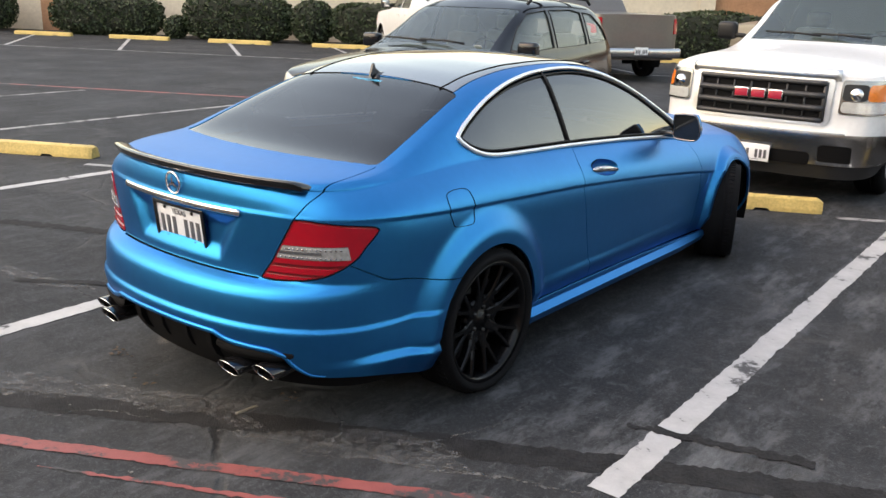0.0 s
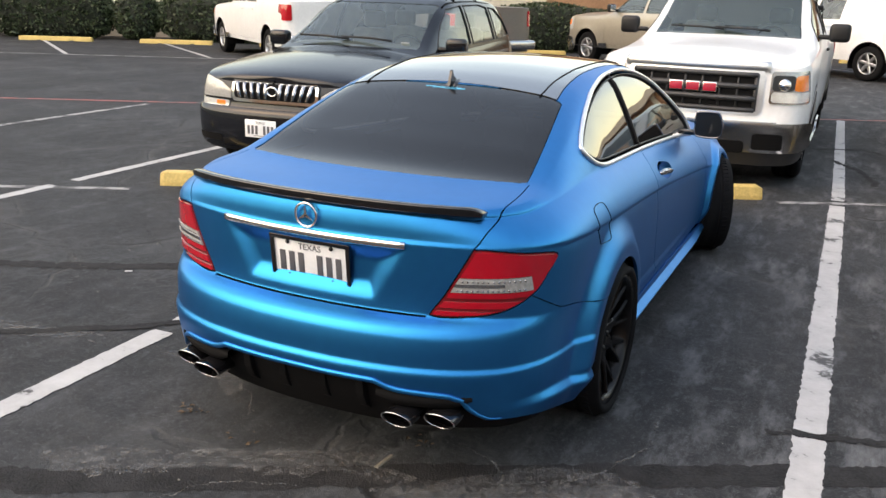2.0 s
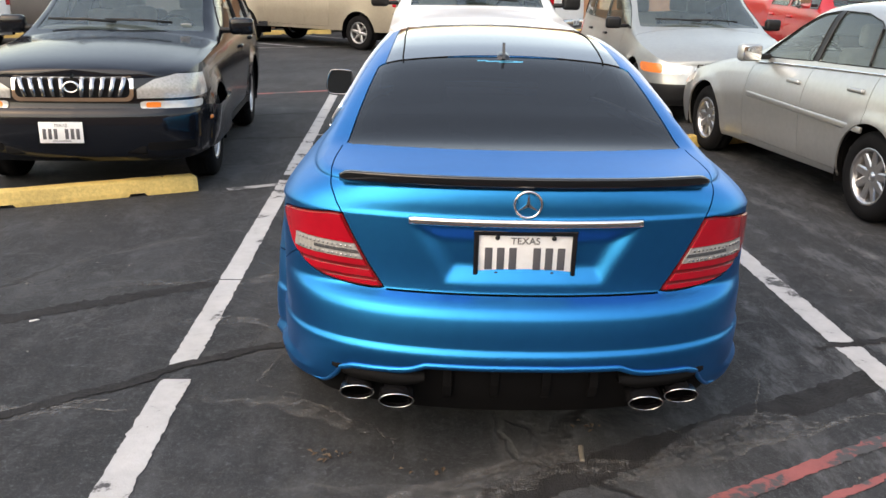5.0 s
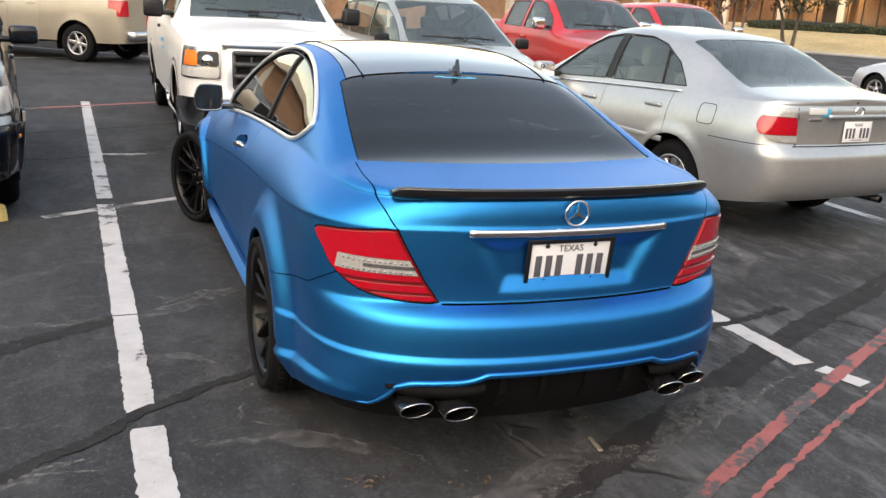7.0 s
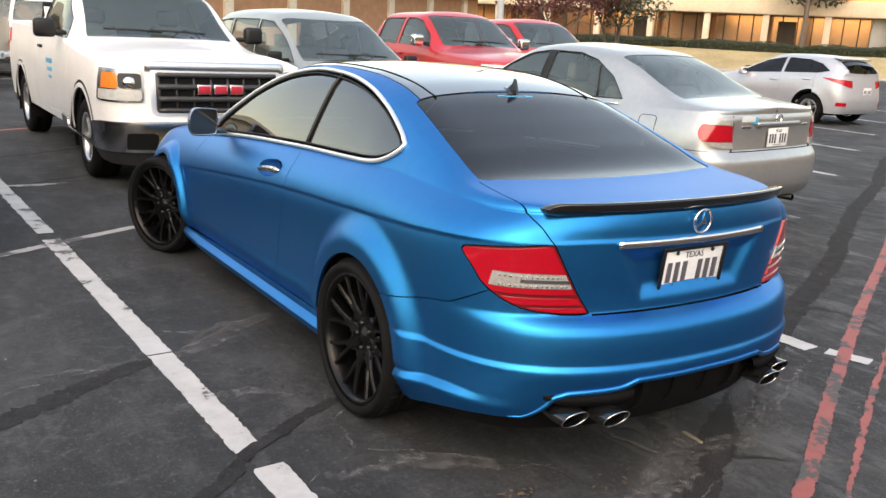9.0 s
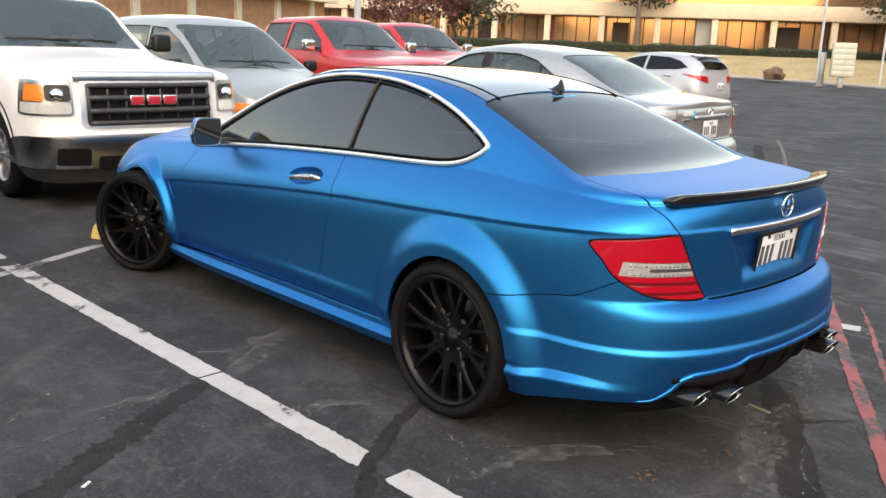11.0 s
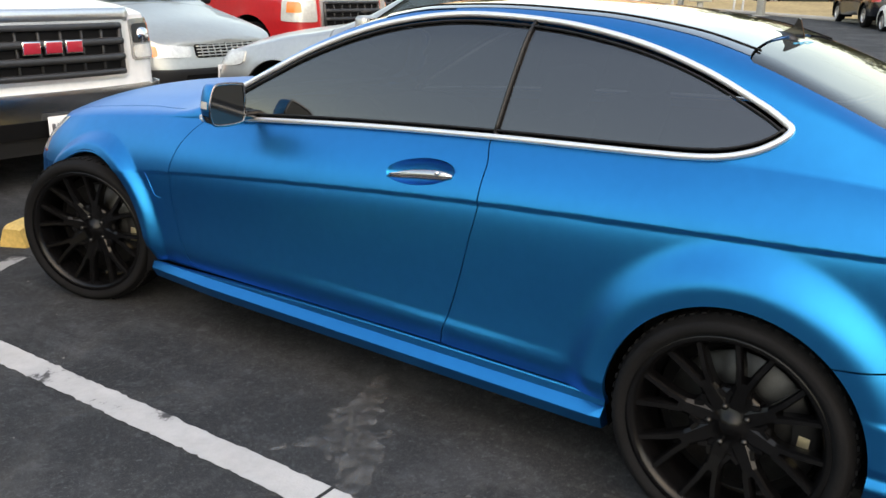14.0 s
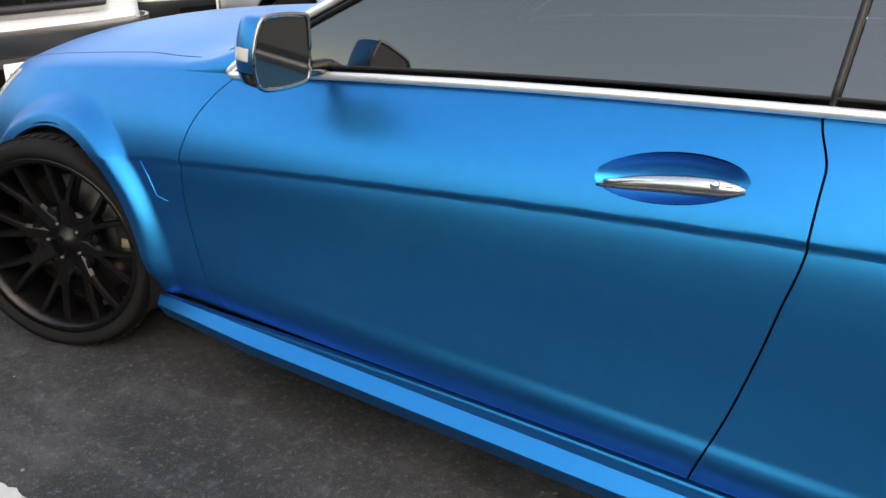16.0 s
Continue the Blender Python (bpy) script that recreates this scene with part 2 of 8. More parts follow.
def sheet(S, us, ws, clips, out=0.0, flange=0.014, both=False, side=1):
    """A panel: the grid us x ws of the skin S, trimmed to where every clip(u, w, P) is above nought, pushed out along its normal,
    with its edge turned in. both: one panel across the middle; else side 1 is the right one and -1 its mirror image."""
    uu, ww = np.meshgrid(us, ws, indexing="ij")
    u, w = list(uu.ravel()), list(ww.ravel())
    n = len(ws)
    faces = [[i * n + j, (i + 1) * n + j, (i + 1) * n + j + 1, i * n + j + 1] for i in range(len(us) - 1) for j in range(n - 1)]
    for f in clips:
        ua, wa = np.array(u), np.array(w)
        val = np.asarray(f(ua, wa, S(ua, wa)), float).ravel()
        good = val > 0
        cut, kept = {}, []
        for fc in faces:
            k = sum(good[i] for i in fc)
            if k == len(fc):
                kept.append(fc)
            elif k:
                poly = []
                for a, b in zip(fc, fc[1:] + fc[:1]):
                    if good[a]:
                        poly.append(a)
                    if good[a] != good[b]:
                        key = (min(a, b), max(a, b))
                        if key not in cut:
                            cut[key] = len(u) + len(cut)
                        poly.append(cut[key])
                kept.append(poly)
        if cut:
            e = np.array(list(cut))
            a, b = e[:, 0], e[:, 1]
            ta, tb = np.zeros(len(e)), np.ones(len(e))
            fa, fb = val[a], val[b]
            for _ in range(4):
                t = ta + (tb - ta) * np.clip(fa / (fa - fb + 1e-12), 0.03, 0.97)
                un, wn_ = ua[a] + (ua[b] - ua[a]) * t, wa[a] + (wa[b] - wa[a]) * t
                fn = np.asarray(f(un, wn_, S(un, wn_)), float).ravel()
                same = (fn > 0) == (fa > 0)
                ta, fa = np.where(same, t, ta), np.where(same, fn, fa)
                tb, fb = np.where(same, tb, t), np.where(same, fb, fn)
            u += list(un)
            w += list(wn_)
        faces = kept
    used = sorted({i for fc in faces for i in fc})
    if not used:
        return mesh_of([], [])
    idx = {j: i for i, j in enumerate(used)}
    ua, wa = np.array(u)[used], np.array(w)[used]
    p = S(ua, wa)
    faces = [[idx[i] for i in fc] for fc in faces]
    # weld points that coincide
    keys, first = {}, np.zeros(len(p), int)
    for i, q in enumerate(np.round(p / 2e-4).astype(int)):
        first[i] = keys.setdefault(tuple(q), i)
    faces = [[first[i] for i in fc] for fc in faces]
    faces = [[i for k, i in enumerate(fc) if i != fc[k - 1]] for fc in faces]
    faces = [fc for fc in faces if len(set(fc)) > 2 and len(set(fc)) == len(fc)]
    nor = np.zeros_like(p)
    for fc in faces:
        m = np.cross(p[fc[1]] - p[fc[0]], p[fc[2]] - p[fc[0]])
        if len(fc) > 3:
            m = m + np.cross(p[fc[2]] - p[fc[0]], p[fc[3]] - p[fc[0]])
        for i in fc:
            nor[i] += m
    mid = p[:, 0] < 1e-4
    nor[mid, 0] = 0
    nor /= np.linalg.norm(nor, axis=1)[:, None] + 1e-12
    p = p + nor * out
    if both:
        k = len(p)
        mirror = np.where(mid, np.arange(k), np.arange(k) + k)
        p = np.vstack([p, p * (-1, 1, 1)])
        nor = np.vstack([nor, nor * (-1, 1, 1)])
        faces = faces + [[int(mirror[i]) for i in fc[::-1]] for fc in faces]
    elif side < 0:
        p, nor = p * (-1, 1, 1), nor * (-1, 1, 1)
        faces = [fc[::-1] for fc in faces]
    if flange:
        count = {}
        for fc in faces:
            for a, b in zip(fc, fc[1:] + fc[:1]):
                count[(a, b)] = count.get((a, b), 0) + 1
        rim = [(a, b) for a, b in count if (b, a) not in count]
        new_i, extra = {}, []
        base = len(p)
        for a, b in rim:
            for i in (a, b):
                if i not in new_i:
                    new_i[i] = base + len(extra)
                    extra += [p[i], p[i] - nor[i] * flange]
        if extra:
            p = np.vstack([p, extra])
        faces = faces + [[new_i[b], new_i[a], new_i[a] + 1, new_i[b] + 1] for a, b in rim]
    return mesh_of(p, [[int(i) for i in fc] for fc in faces])


def lathe(profile, n=48, axis="x", a0=0.0, a1=2 * math.pi):
    """Turns (radius, along) points round the x axis (or z)."""
    full = abs(a1 - a0 - 2 * math.pi) < 1e-6
    k, m = len(profile), n if full else n + 1
    v = []
    for i in range(m):
        a = a0 + (a1 - a0) * i / n
        for r, h in profile:
            v.append((h, r * math.cos(a), r * math.sin(a)) if axis == "x" else (r * math.cos(a), r * math.sin(a), h))
    f = [[i * k + j, ((i + 1) % m) * k + j, ((i + 1) % m) * k + j + 1, i * k + j + 1] for i in range(n) for j in range(k - 1)]
    if axis == "x":
        f = [q[::-1] for q in f]
    return mesh_of(v, f)


def tube(points, r, closed=False, n=8, flat=1.0, up=(0, 0, 1), ends=True):
    """A rod along points; flat squeezes it across 'up'. r may be a list."""
    p = [Vector(q) for q in points]
    k = len(p)
    v, f = [], []
    rr = r if hasattr(r, "__len__") else [r] * k
    for i in range(k):
        t = (p[(i + 1) % k] - p[i - 1]) if closed else (p[min(i + 1, k - 1)] - p[max(i - 1, 0)])
        t.normalize()
        a = t.cross(Vector(up))
        a = a.normalized() if a.length > 1e-6 else Vector((1, 0, 0))
        b = a.cross(t).normalized()
        for j in range(n):
            c, s = math.cos(2 * math.pi * j / n), math.sin(2 * math.pi * j / n)
            v.append(p[i] + a * (c * rr[i] * flat) + b * (s * rr[i]))
    for i in range(k if closed else k - 1):
        for j in range(n):
            q = (i + 1) % k
            f.append([i * n + j, i * n + (j + 1) % n, q * n + (j + 1) % n, q * n + j])
    if not closed and ends:
        f += [list(range(n))[::-1], list(range((k - 1) * n, k * n))]
    return mesh_of(v, f)


def block(sx, sy, sz, at=(0, 0, 0), bevel=0.0, rot=None, taper=(1, 1), segments=2):
    """A box with rounded edges; taper scales its top."""
    bm = bmesh.new()
    bmesh.ops.create_cube(bm, size=1)
    for q in bm.verts:
        top = q.co.z > 0
        q.co = Vector((q.co.x * sx * (taper[0] if top else 1), q.co.y * sy * (taper[1] if top else 1), q.co.z * sz))
    if bevel:
        bmesh.ops.bevel(bm, geom=bm.edges[:], offset=bevel, segments=segments, profile=0.5, affect="EDGES", clamp_overlap=True)
        for q in bm.faces:
            q.smooth = True
    if rot:
        bmesh.ops.rotate(bm, verts=bm.verts, cent=(0, 0, 0), matrix=Euler([radians(a) for a in rot]).to_matrix())
    bmesh.ops.translate(bm, verts=bm.verts, vec=at)
    return bm


def slab(outline, depth, frame_m=None, bevel=0.0):
    """A flat outline (x, y) given a depth downwards along -z and laid by the matrix frame_m."""
    bm = bmesh.new()
    vs = [bm.verts.new((x, y, 0)) for x, y in outline]
    fc = bm.faces.new(vs)
    if fc.calc_area() and fc.normal.z < 0:
        fc.normal_flip()
    r = bmesh.ops.extrude_face_region(bm, geom=[fc])
    bmesh.ops.translate(bm, verts=[q for q in r["geom"] if isinstance(q, bmesh.types.BMVert)], vec=(0, 0, depth))
    bmesh.ops.recalc_face_normals(bm, faces=bm.faces)
    if bevel:
        es = [e for e in bm.edges if e.calc_face_angle(0) > 0.8 and all(abs(q.co.z - depth) < 1e-6 for q in e.verts)]
        bmesh.ops.bevel(bm, geom=es, offset=bevel, segments=2, profile=0.5, affect="EDGES", clamp_overlap=True)
    if frame_m is not None:
        bmesh.ops.transform(bm, matrix=frame_m, verts=bm.verts)
    return bm


def text_mesh(body, size, m):
    c = bpy.data.curves.new("lettering", "FONT")
    c.body, c.size, c.align_x, c.align_y, c.extrude = body, size, "CENTER", "CENTER", 0.0008
    ob = bpy.data.objects.new("lettering", c)
    scene.collection.objects.link(ob)
    dg = bpy.context.evaluated_depsgraph_get()
    me = bpy.data.meshes.new_from_object(ob.evaluated_get(dg))
    bpy.data.objects.remove(ob)
    me.transform(m)
    return me


def moved(me, m):
    me = me.copy()
    me.transform(m)
    return me


# ---- wheels ----
mirror_silver = material("mirror_silver", (0.75, 0.76, 0.78), 0.02, 1.0)


def wheel(parent, at, side, radius, width, rim_r, style, rim_mat, steer=0.0, spokes=7, detail=48):
    """A wheel with its tyre, rim, brake disc and caliper; its outer face looks to side (1 right, -1 left)."""
    hub = new("wheel")
    hub.parent = parent
    hub.matrix_basis = pose(*at, 0, 0, steer) @ Matrix.Diagonal((side, 1, 1, 1))
    h, r, q = width / 2, radius, rim_r
    prof = [(q - 0.012, h - 0.03), (q, h - 0.012), (q + 0.012, h - 0.004), (q + 0.35 * (r - q), h + 0.006), (q + 0.7 * (r - q), h + 0.001), (r - 0.016, h - 0.016),
            (r - 0.005, h - 0.032), (r - 0.001, h - 0.06)]
    groove = [(r, h * 0.42), (r - 0.007, h * 0.40), (r - 0.007, h * 0.30), (r, h * 0.28), (r, 0.03), (r - 0.007, 0.02), (r - 0.007, -0.01), (r, -0.02)]
    back = [(a, -b) for a, b in prof[::-1]]
    tyre = part("tyre", lathe(prof + groove + [(r, -h * 0.4)] + back, detail), rubber, hub)
    if detail > 40:
        bm = bmesh.new()
        for i in range(64):
            a = 2 * math.pi * i / 64
            for x in (h - 0.035, -h + 0.035):
                b = block(0.036, 0.015, 0.006, (x * 0.82, 0, r - 0.0012), 0, None)
                bmesh.ops.rotate(b, verts=b.verts, cent=(0, 0, 0), matrix=Matrix.Rotation(a, 3, "X"))
                t = bpy.data.meshes.new("t")
                b.to_mesh(t)
                b.free()
                bm.from_mesh(t)
        tagged(part("tread", bm, rubber, tyre), kind="stuff")
    rim = part("rim", lathe([(q, -h + 0.02), (q - 0.006, -h + 0.03), (q - 0.025, -h + 0.06), (q - 0.03, 0), (q - 0.022, h - 0.035), (q - 0.012, h - 0.014), (q + 0.004, h - 0.006),
                             (q + 0.006, h - 0.014)], detail), rim_mat, hub)
    face = h - 0.03
    bm = bmesh.new()

    def arm(a0, r0, w0, d0, a1, r1, w1, d1):
        """A spoke as a rounded bar from one polar place to another."""
        p0, p1 = Vector((d0, r0 * math.cos(a0), r0 * math.sin(a0))), Vector((d1, r1 * math.cos(a1), r1 * math.sin(a1)))
        t = (p1 - p0).normalized()
        n = Vector((1, 0, 0))
        n = (n - t * n.dot(t)).normalized()
        c = t.cross(n)
        rings = []
        for p, w in ((p0, w0), (p1, w1)):
            rings.append([bm.verts.new(p + c * x * w + n * y) for x, y in ((-0.5, -0.035), (-0.5, -0.006), (-0.3, 0.002), (0.3, 0.002), (0.5, -0.006), (0.5, -0.035))])
        for i in range(6):
            bm.faces.new([rings[0][i], rings[0][(i + 1) % 6], rings[1][(i + 1) % 6], rings[1][i]])
        bm.faces.new(rings[0])
        bm.faces.new(rings[1])

    step_a = 2 * math.pi / spokes
    wide = 0.014 if style == "mesh" else 0.0
    for i in range(spokes):
        a = step_a * i + 0.2
        if style == "mesh":
            arm(a, 0.045, 0.062, face - 0.040, a, 0.100, 0.052, face - 0.030)
            arm(a, 0.098, 0.052, face - 0.030, a, 0.142, 0.043, face - 0.020)
            for k in (-1, 1):
                arm(a + k * 0.088, 0.128, 0.0235, face - 0.0225, a + k * 0.130, 0.180, 0.0215, face - 0.010)
                arm(a + k * 0.129, 0.178, 0.0215, face - 0.0105, a + k * 0.190, q - 0.008, 0.0200, face + 0.004)
                arm(a + k * 0.36, 0.086, 0.022, face - 0.035, a + k * 0.21, 0.106, 0.016, face - 0.0292)
        elif style == "star":
            arm(a, 0.04, 0.075, face - 0.012, a, q - 0.012, 0.055, face - 0.004)
        else:
            arm(a, 0.04, 0.06, face - 0.02, a, q - 0.012, 0.040, face - 0.002)
    bmesh.ops.recalc_face_normals(bm, faces=bm.faces)
    part("spokes", bm, rim_mat, rim)
    dip = 0.022 if style == "mesh" else 0.0
    part("hub_cap", lathe([(0.0001, face - 0.004 - dip), (0.028, face - 0.006 - dip), (0.032, face - 0.014 - dip), (0.066 + wide, face - 0.016 - dip), (0.076 + 2.4 * wide, face - 0.030 - 0.2 * dip), (0.076 + 2.4 * wide, face - 0.07)], 28), rim_mat, rim)
    if detail > 40:
        for i in range(5):
            a = 2 * math.pi * i / 5
            part("lug_bolt", moved(lathe([(0.0001, 0.004), (0.008, 0.003), (0.009, -0.01)], 6), Matrix.Translation((face - 0.010 - dip, 0.056 * math.cos(a), 0.056 * math.sin(a)))), steel, rim)
    part("brake_disc", lathe([(0.05, face - 0.10), (q - 0.075, face - 0.10), (q - 0.072, face - 0.104), (q - 0.072, face - 0.126), (0.05, face - 0.13)], 32), steel, hub)
    bar = lathe([(q - 0.115, face - 0.075), (q - 0.055, face - 0.075), (q - 0.045, face - 0.09), (q - 0.045, face - 0.15), (q - 0.115, face - 0.15)], 8, "x", -3.50, -2.62)
    cal = part("caliper", bar, trim_black, hub)
    if detail > 40:
        m = pose(face - 0.070, -(q - 0.085) * math.cos(0.08), -(q - 0.085) * math.sin(0.08), 0, 0, 0) @ Matrix.Rotation(0.08, 4, "X")
        part("caliper_badge", moved(mesh_from_block(0.004, 0.030, 0.060, 0.001), m), badge_gold, cal)
    part("wheel_back", lathe([(0.0001, face - 0.135), (q - 0.03, face - 0.14)], 24), gap_black, hub)
    return hub


def mesh_from_block(sx, sy, sz, bevel):
    bm = block(sx, sy, sz, bevel=bevel)
    me = bpy.data.meshes.new("block")
    bm.to_mesh(me)
    bm.free()
    return me


def plate(parent, m, w=0.305, h=0.152, framed=False, words=True):
    """A number plate whose registration is drawn as plain bars."""
    p = part("number_plate", moved_bm(block(w, h, 0.003, bevel=0.0012), m), plate_white, parent, "white number plate with plain dark bars")
    if words:
        part("state_name", text_mesh("TEXAS", 0.032, m @ pose(0, h * 0.33, 0.0030)), plate_ink, p)
    n = 7
    for i in range(n):
        if i == 3:
            continue
        x = (i - 3) * w * 0.127
        part("registration_bar", moved_bm(block(w * 0.080, h * 0.50, 0.0012, bevel=0.0004), m @ pose(x, -h * 0.07, 0.0024)), plate_ink, p)
    part("slogan_bar", moved_bm(block(w * 0.42, h * 0.035, 0.001), m @ pose(0, -h * 0.40, 0.0022)), plate_ink, p)
    if framed:
        bm = bmesh.new()
        for sx, sy, x, y in ((w + 0.026, 0.017, 0, h / 2 + 0.003), (w + 0.026, 0.020, 0, -h / 2 - 0.003), (0.016, h, w / 2 + 0.004, 0), (0.016, h, -w / 2 - 0.004, 0)):
            b = block(sx, sy, 0.012, (x, y, 0.003), 0.003)
            t = bpy.data.meshes.new("t")
            b.to_mesh(t)
            b.free()
            bm.from_mesh(t)
        bmesh.ops.transform(bm, matrix=m, verts=bm.verts)
        part("plate_frame", bm, gloss_black, p)
        for x, y in ((-0.09, 0.062), (0.09, 0.062), (-0.09, -0.062), (0.09, -0.062)):
            part("plate_screw", moved(lathe([(0.0001, 0.005), (0.007, 0.004), (0.008, 0)], 10, "z"), m @ pose(x, y, 0.0035)), trim_black, p)
    return p


def moved_bm(bm, m):
    bmesh.ops.transform(bm, matrix=m, verts=bm.verts)
    return bm


# ---- the blue coupe ----
RY, FY, AXLE = 0.035, 2.880, 0.325


def build_coupe():
    car = thing("sports_coupe", pose(0, 0, 0), "satin metallic blue two-door coupe with black roof, parked nose-in", "car")
    crease = curve([(-0.75, 0.90), (-0.54, 0.885), (-0.21, 0.861), (0.31, 0.832), (0.87, 0.799), (1.29, 0.767), (1.68, 0.732), (2.19, 0.68), (2.6, 0.632), (3.2, 0.57)])
    crease_on = curve([(-0.72, 0.0), (-0.42, 1.0), (2.1, 0.95), (2.40, 0.8), (2.58, 0.0), (3.0, 0)])
    shoulder = curve([(-1.02, 0.994), (-0.9, 0.988), (-0.8, 0.982), (-0.68, 0.982), (-0.55, 0.989), (-0.3, 1.0), (0.0, 1.01), (0.23, 1.005), (0.43, 0.992), (0.9, 0.972), (1.47, 0.938), (1.97, 0.898), (2.2, 0.880), (2.44, 0.862),
                      (2.7, 0.836), (3.0, 0.806), (3.3, 0.768), (3.55, 0.712), (3.7, 0.65)])
    lower_ease = curve([(0.12, 0.10), (0.2, 0.060), (0.25, 0.042), (0.29, 0.026), (0.33, 0.014), (0.38, 0.009), (0.45, 0.006), (0.55, 0.003), (0.65, 0.001), (0.75, 0.0), (1.1, 0.0)])
    skirt_lip = curve([(-1.1, 0), (-0.86, 0.0), (-0.74, 0.45), (-0.6, 0.9), (-0.3, 1.1), (-0.1, 0)])
    ledge_z = curve([(-1.0, 0.352), (-0.79, 0.354), (-0.6, 0.362), (-0.35, 0.338), (-0.1, 0.32)])
    flick = curve([(0.40, 0.0), (0.58, 0.6), (0.9, 1.0), (1.5, 0.7), (2.35, 0.0), (3.0, 0.0)])

    def flare(y, z):
        g = 0
        for cy, r_out, amount, soft in ((RY, 0.515, 0.050, 0.125), (FY, 0.435, 0.038, 0.058)):
            r = np.hypot(y - cy, (z - AXLE) * 1.0)
            low = np.clip((z - 0.16) / 0.2, 0, 1)
            g = g + amount * step(r_out - r, 0.0, soft) * low
        return g

    def side(y, z, zb):
        zc = crease(y)
        h = np.clip((z - zc) / (zb - zc), 0, 1.05)
        on = crease_on(y)
        above = 0.002 + 0.116 * (0.34 * h + 0.66 * h * h)
        below = lower_ease(z) + 0.014 * on * np.exp(-np.clip(zc - z, 0, 9) / 0.040) + 0.002 * (1 - on)
        t = step(z, zc - 0.009, zc)
        ledge = -0.026 * skirt_lip(y) * np.clip((ledge_z(y) - z) / 0.030, 0, 1)
        wrap = -0.010 * step(-0.25 - y, 0, 0.15) * np.clip((0.484 - z) / 0.014, 0, 1)
        ridge = -0.010 * flick(y) * step(z, 0.30, 0.364) * (1 - step(z, 0.366, 0.402))
        return below * (1 - t) + above * t - flare(y, z) + ledge + wrap + ridge

    rear = curve([(0.14, 0.14), (0.22, 0.085), (0.30, 0.04), (0.40, 0.012), (0.462, 0.0), (0.478, 0.004), (0.488, 0.012), (0.54, 0.014), (0.585, 0.020), (0.612, 0.034), (0.632, 0.064), (0.645, 0.094), (0.652, 0.102),
                  (0.70, 0.104), (0.80, 0.100), (0.895, 0.098), (0.90, 0.104), (0.94, 0.108), (0.97, 0.114), (0.995, 0.122), (1.05, 0.14)])
    front = curve([(0.14, 0.10), (0.25, 0.03), (0.45, 0.0), (0.6, 0.05), (0.75, 0.16)])
    plan = [(0, -1.022), (0.14, -1.018), (0.3, -1.000), (0.45, -0.965), (0.59, -0.905), (0.70, -0.82), (0.775, -0.71), (0.818, -0.58), (0.838, -0.42), (0.843, -0.2), (0.838, 0.2), (0.832, 0.9), (0.832, 1.6),
            (0.826, 2.2), (0.822, 2.6), (0.820, 2.95), (0.812, 3.18), (0.775, 3.38), (0.68, 3.53), (0.50, 3.63), (0.25, 3.675), (0.1, 3.684), (0, 3.686)]
    rail_x = curve([(-0.95, 0.60), (-0.75, 0.655), (-0.55, 0.66), (-0.42, 0.645), (-0.2, 0.62), (0.0, 0.592), (0.2, 0.562), (0.4, 0.543), (0.7, 0.53), (1.0, 0.527), (1.3, 0.537), (1.55, 0.56), (1.8, 0.60),
                    (2.05, 0.655), (2.3, 0.69), (2.5, 0.655), (2.7, 0.64), (3.0, 0.63), (3.3, 0.60), (3.55, 0.50), (3.7, 0.3)])
    rail_z = curve([(-0.95, 1.002), (-0.75, 1.011), (-0.55, 1.022), (-0.42, 1.038), (-0.2, 1.118), (0.0, 1.198), (0.2, 1.268), (0.4, 1.318), (0.7, 1.352), (1.0, 1.360), (1.3, 1.345), (1.55, 1.295), (1.8, 1.20),
                    (2.05, 1.065), (2.3, 0.935), (2.44, 0.892), (2.7, 0.866), (3.0, 0.836), (3.3, 0.795), (3.55, 0.735), (3.7, 0.665)])
    top = curve([(-0.95, 1.008), (-0.75, 1.021), (-0.55, 1.034), (-0.44, 1.048), (-0.2, 1.135), (0.0, 1.215), (0.2, 1.292), (0.4, 1.345), (0.7, 1.382), (1.0, 1.390), (1.3, 1.378), (1.55, 1.335), (1.8, 1.25),
                 (2.05, 1.13), (2.3, 1.005), (2.42, 0.968), (2.7, 0.95), (3.0, 0.92), (3.3, 0.875), (3.55, 0.805), (3.7, 0.68)])
    low = curve([(-1.1, 0.19), (-0.4, 0.19), (0, 0.17), (3, 0.17), (3.7, 0.17)])
    S = Shell(plan, low, shoulder, side, rear, front, rail_x, rail_z, top, corner=0.13, swell=0.010)

    g = 0.0022
    door_r = curve([(0.2, 1.03), (0.284, 1.005), (0.48, 0.94), (0.675, 0.892), (0.80, 0.868), (0.9, 0.870), (0.98, 0.902), (1.2, 0.905)])
    door_f = curve([(0.2, 2.27), (0.28, 2.292), (0.36, 2.318), (0.445, 2.338), (0.574, 2.363), (0.66, 2.368), (0.746, 2.348), (0.83, 2.298), (0.89, 2.24), (1.0, 2.2)])
    sill = curve([(-0.5, 0.29), (0.98, 0.288), (1.43, 0.284), (2.0, 0.268), (2.55, 0.25), (3.5, 0.25)])
    window_pts = [(2.275, 0.874), (2.15, 0.887), (1.97, 0.908), (1.47, 0.948), (0.9, 0.981), (0.43, 1.001), (0.227, 1.014), (0.125, 1.036), (0.06, 1.068), (0.028, 1.103), (0.055, 1.125), (0.13, 1.162),
                  (0.30, 1.230), (0.5, 1.285), (0.72, 1.320), (0.94, 1.334), (1.16, 1.332), (1.36, 1.306), (1.55, 1.258), (1.76, 1.178), (1.93, 1.092), (2.08, 1.012), (2.18, 0.953), (2.245, 0.908)]
    window_line = smooth_line(window_pts, True, 4)
    win = inside(window_line)
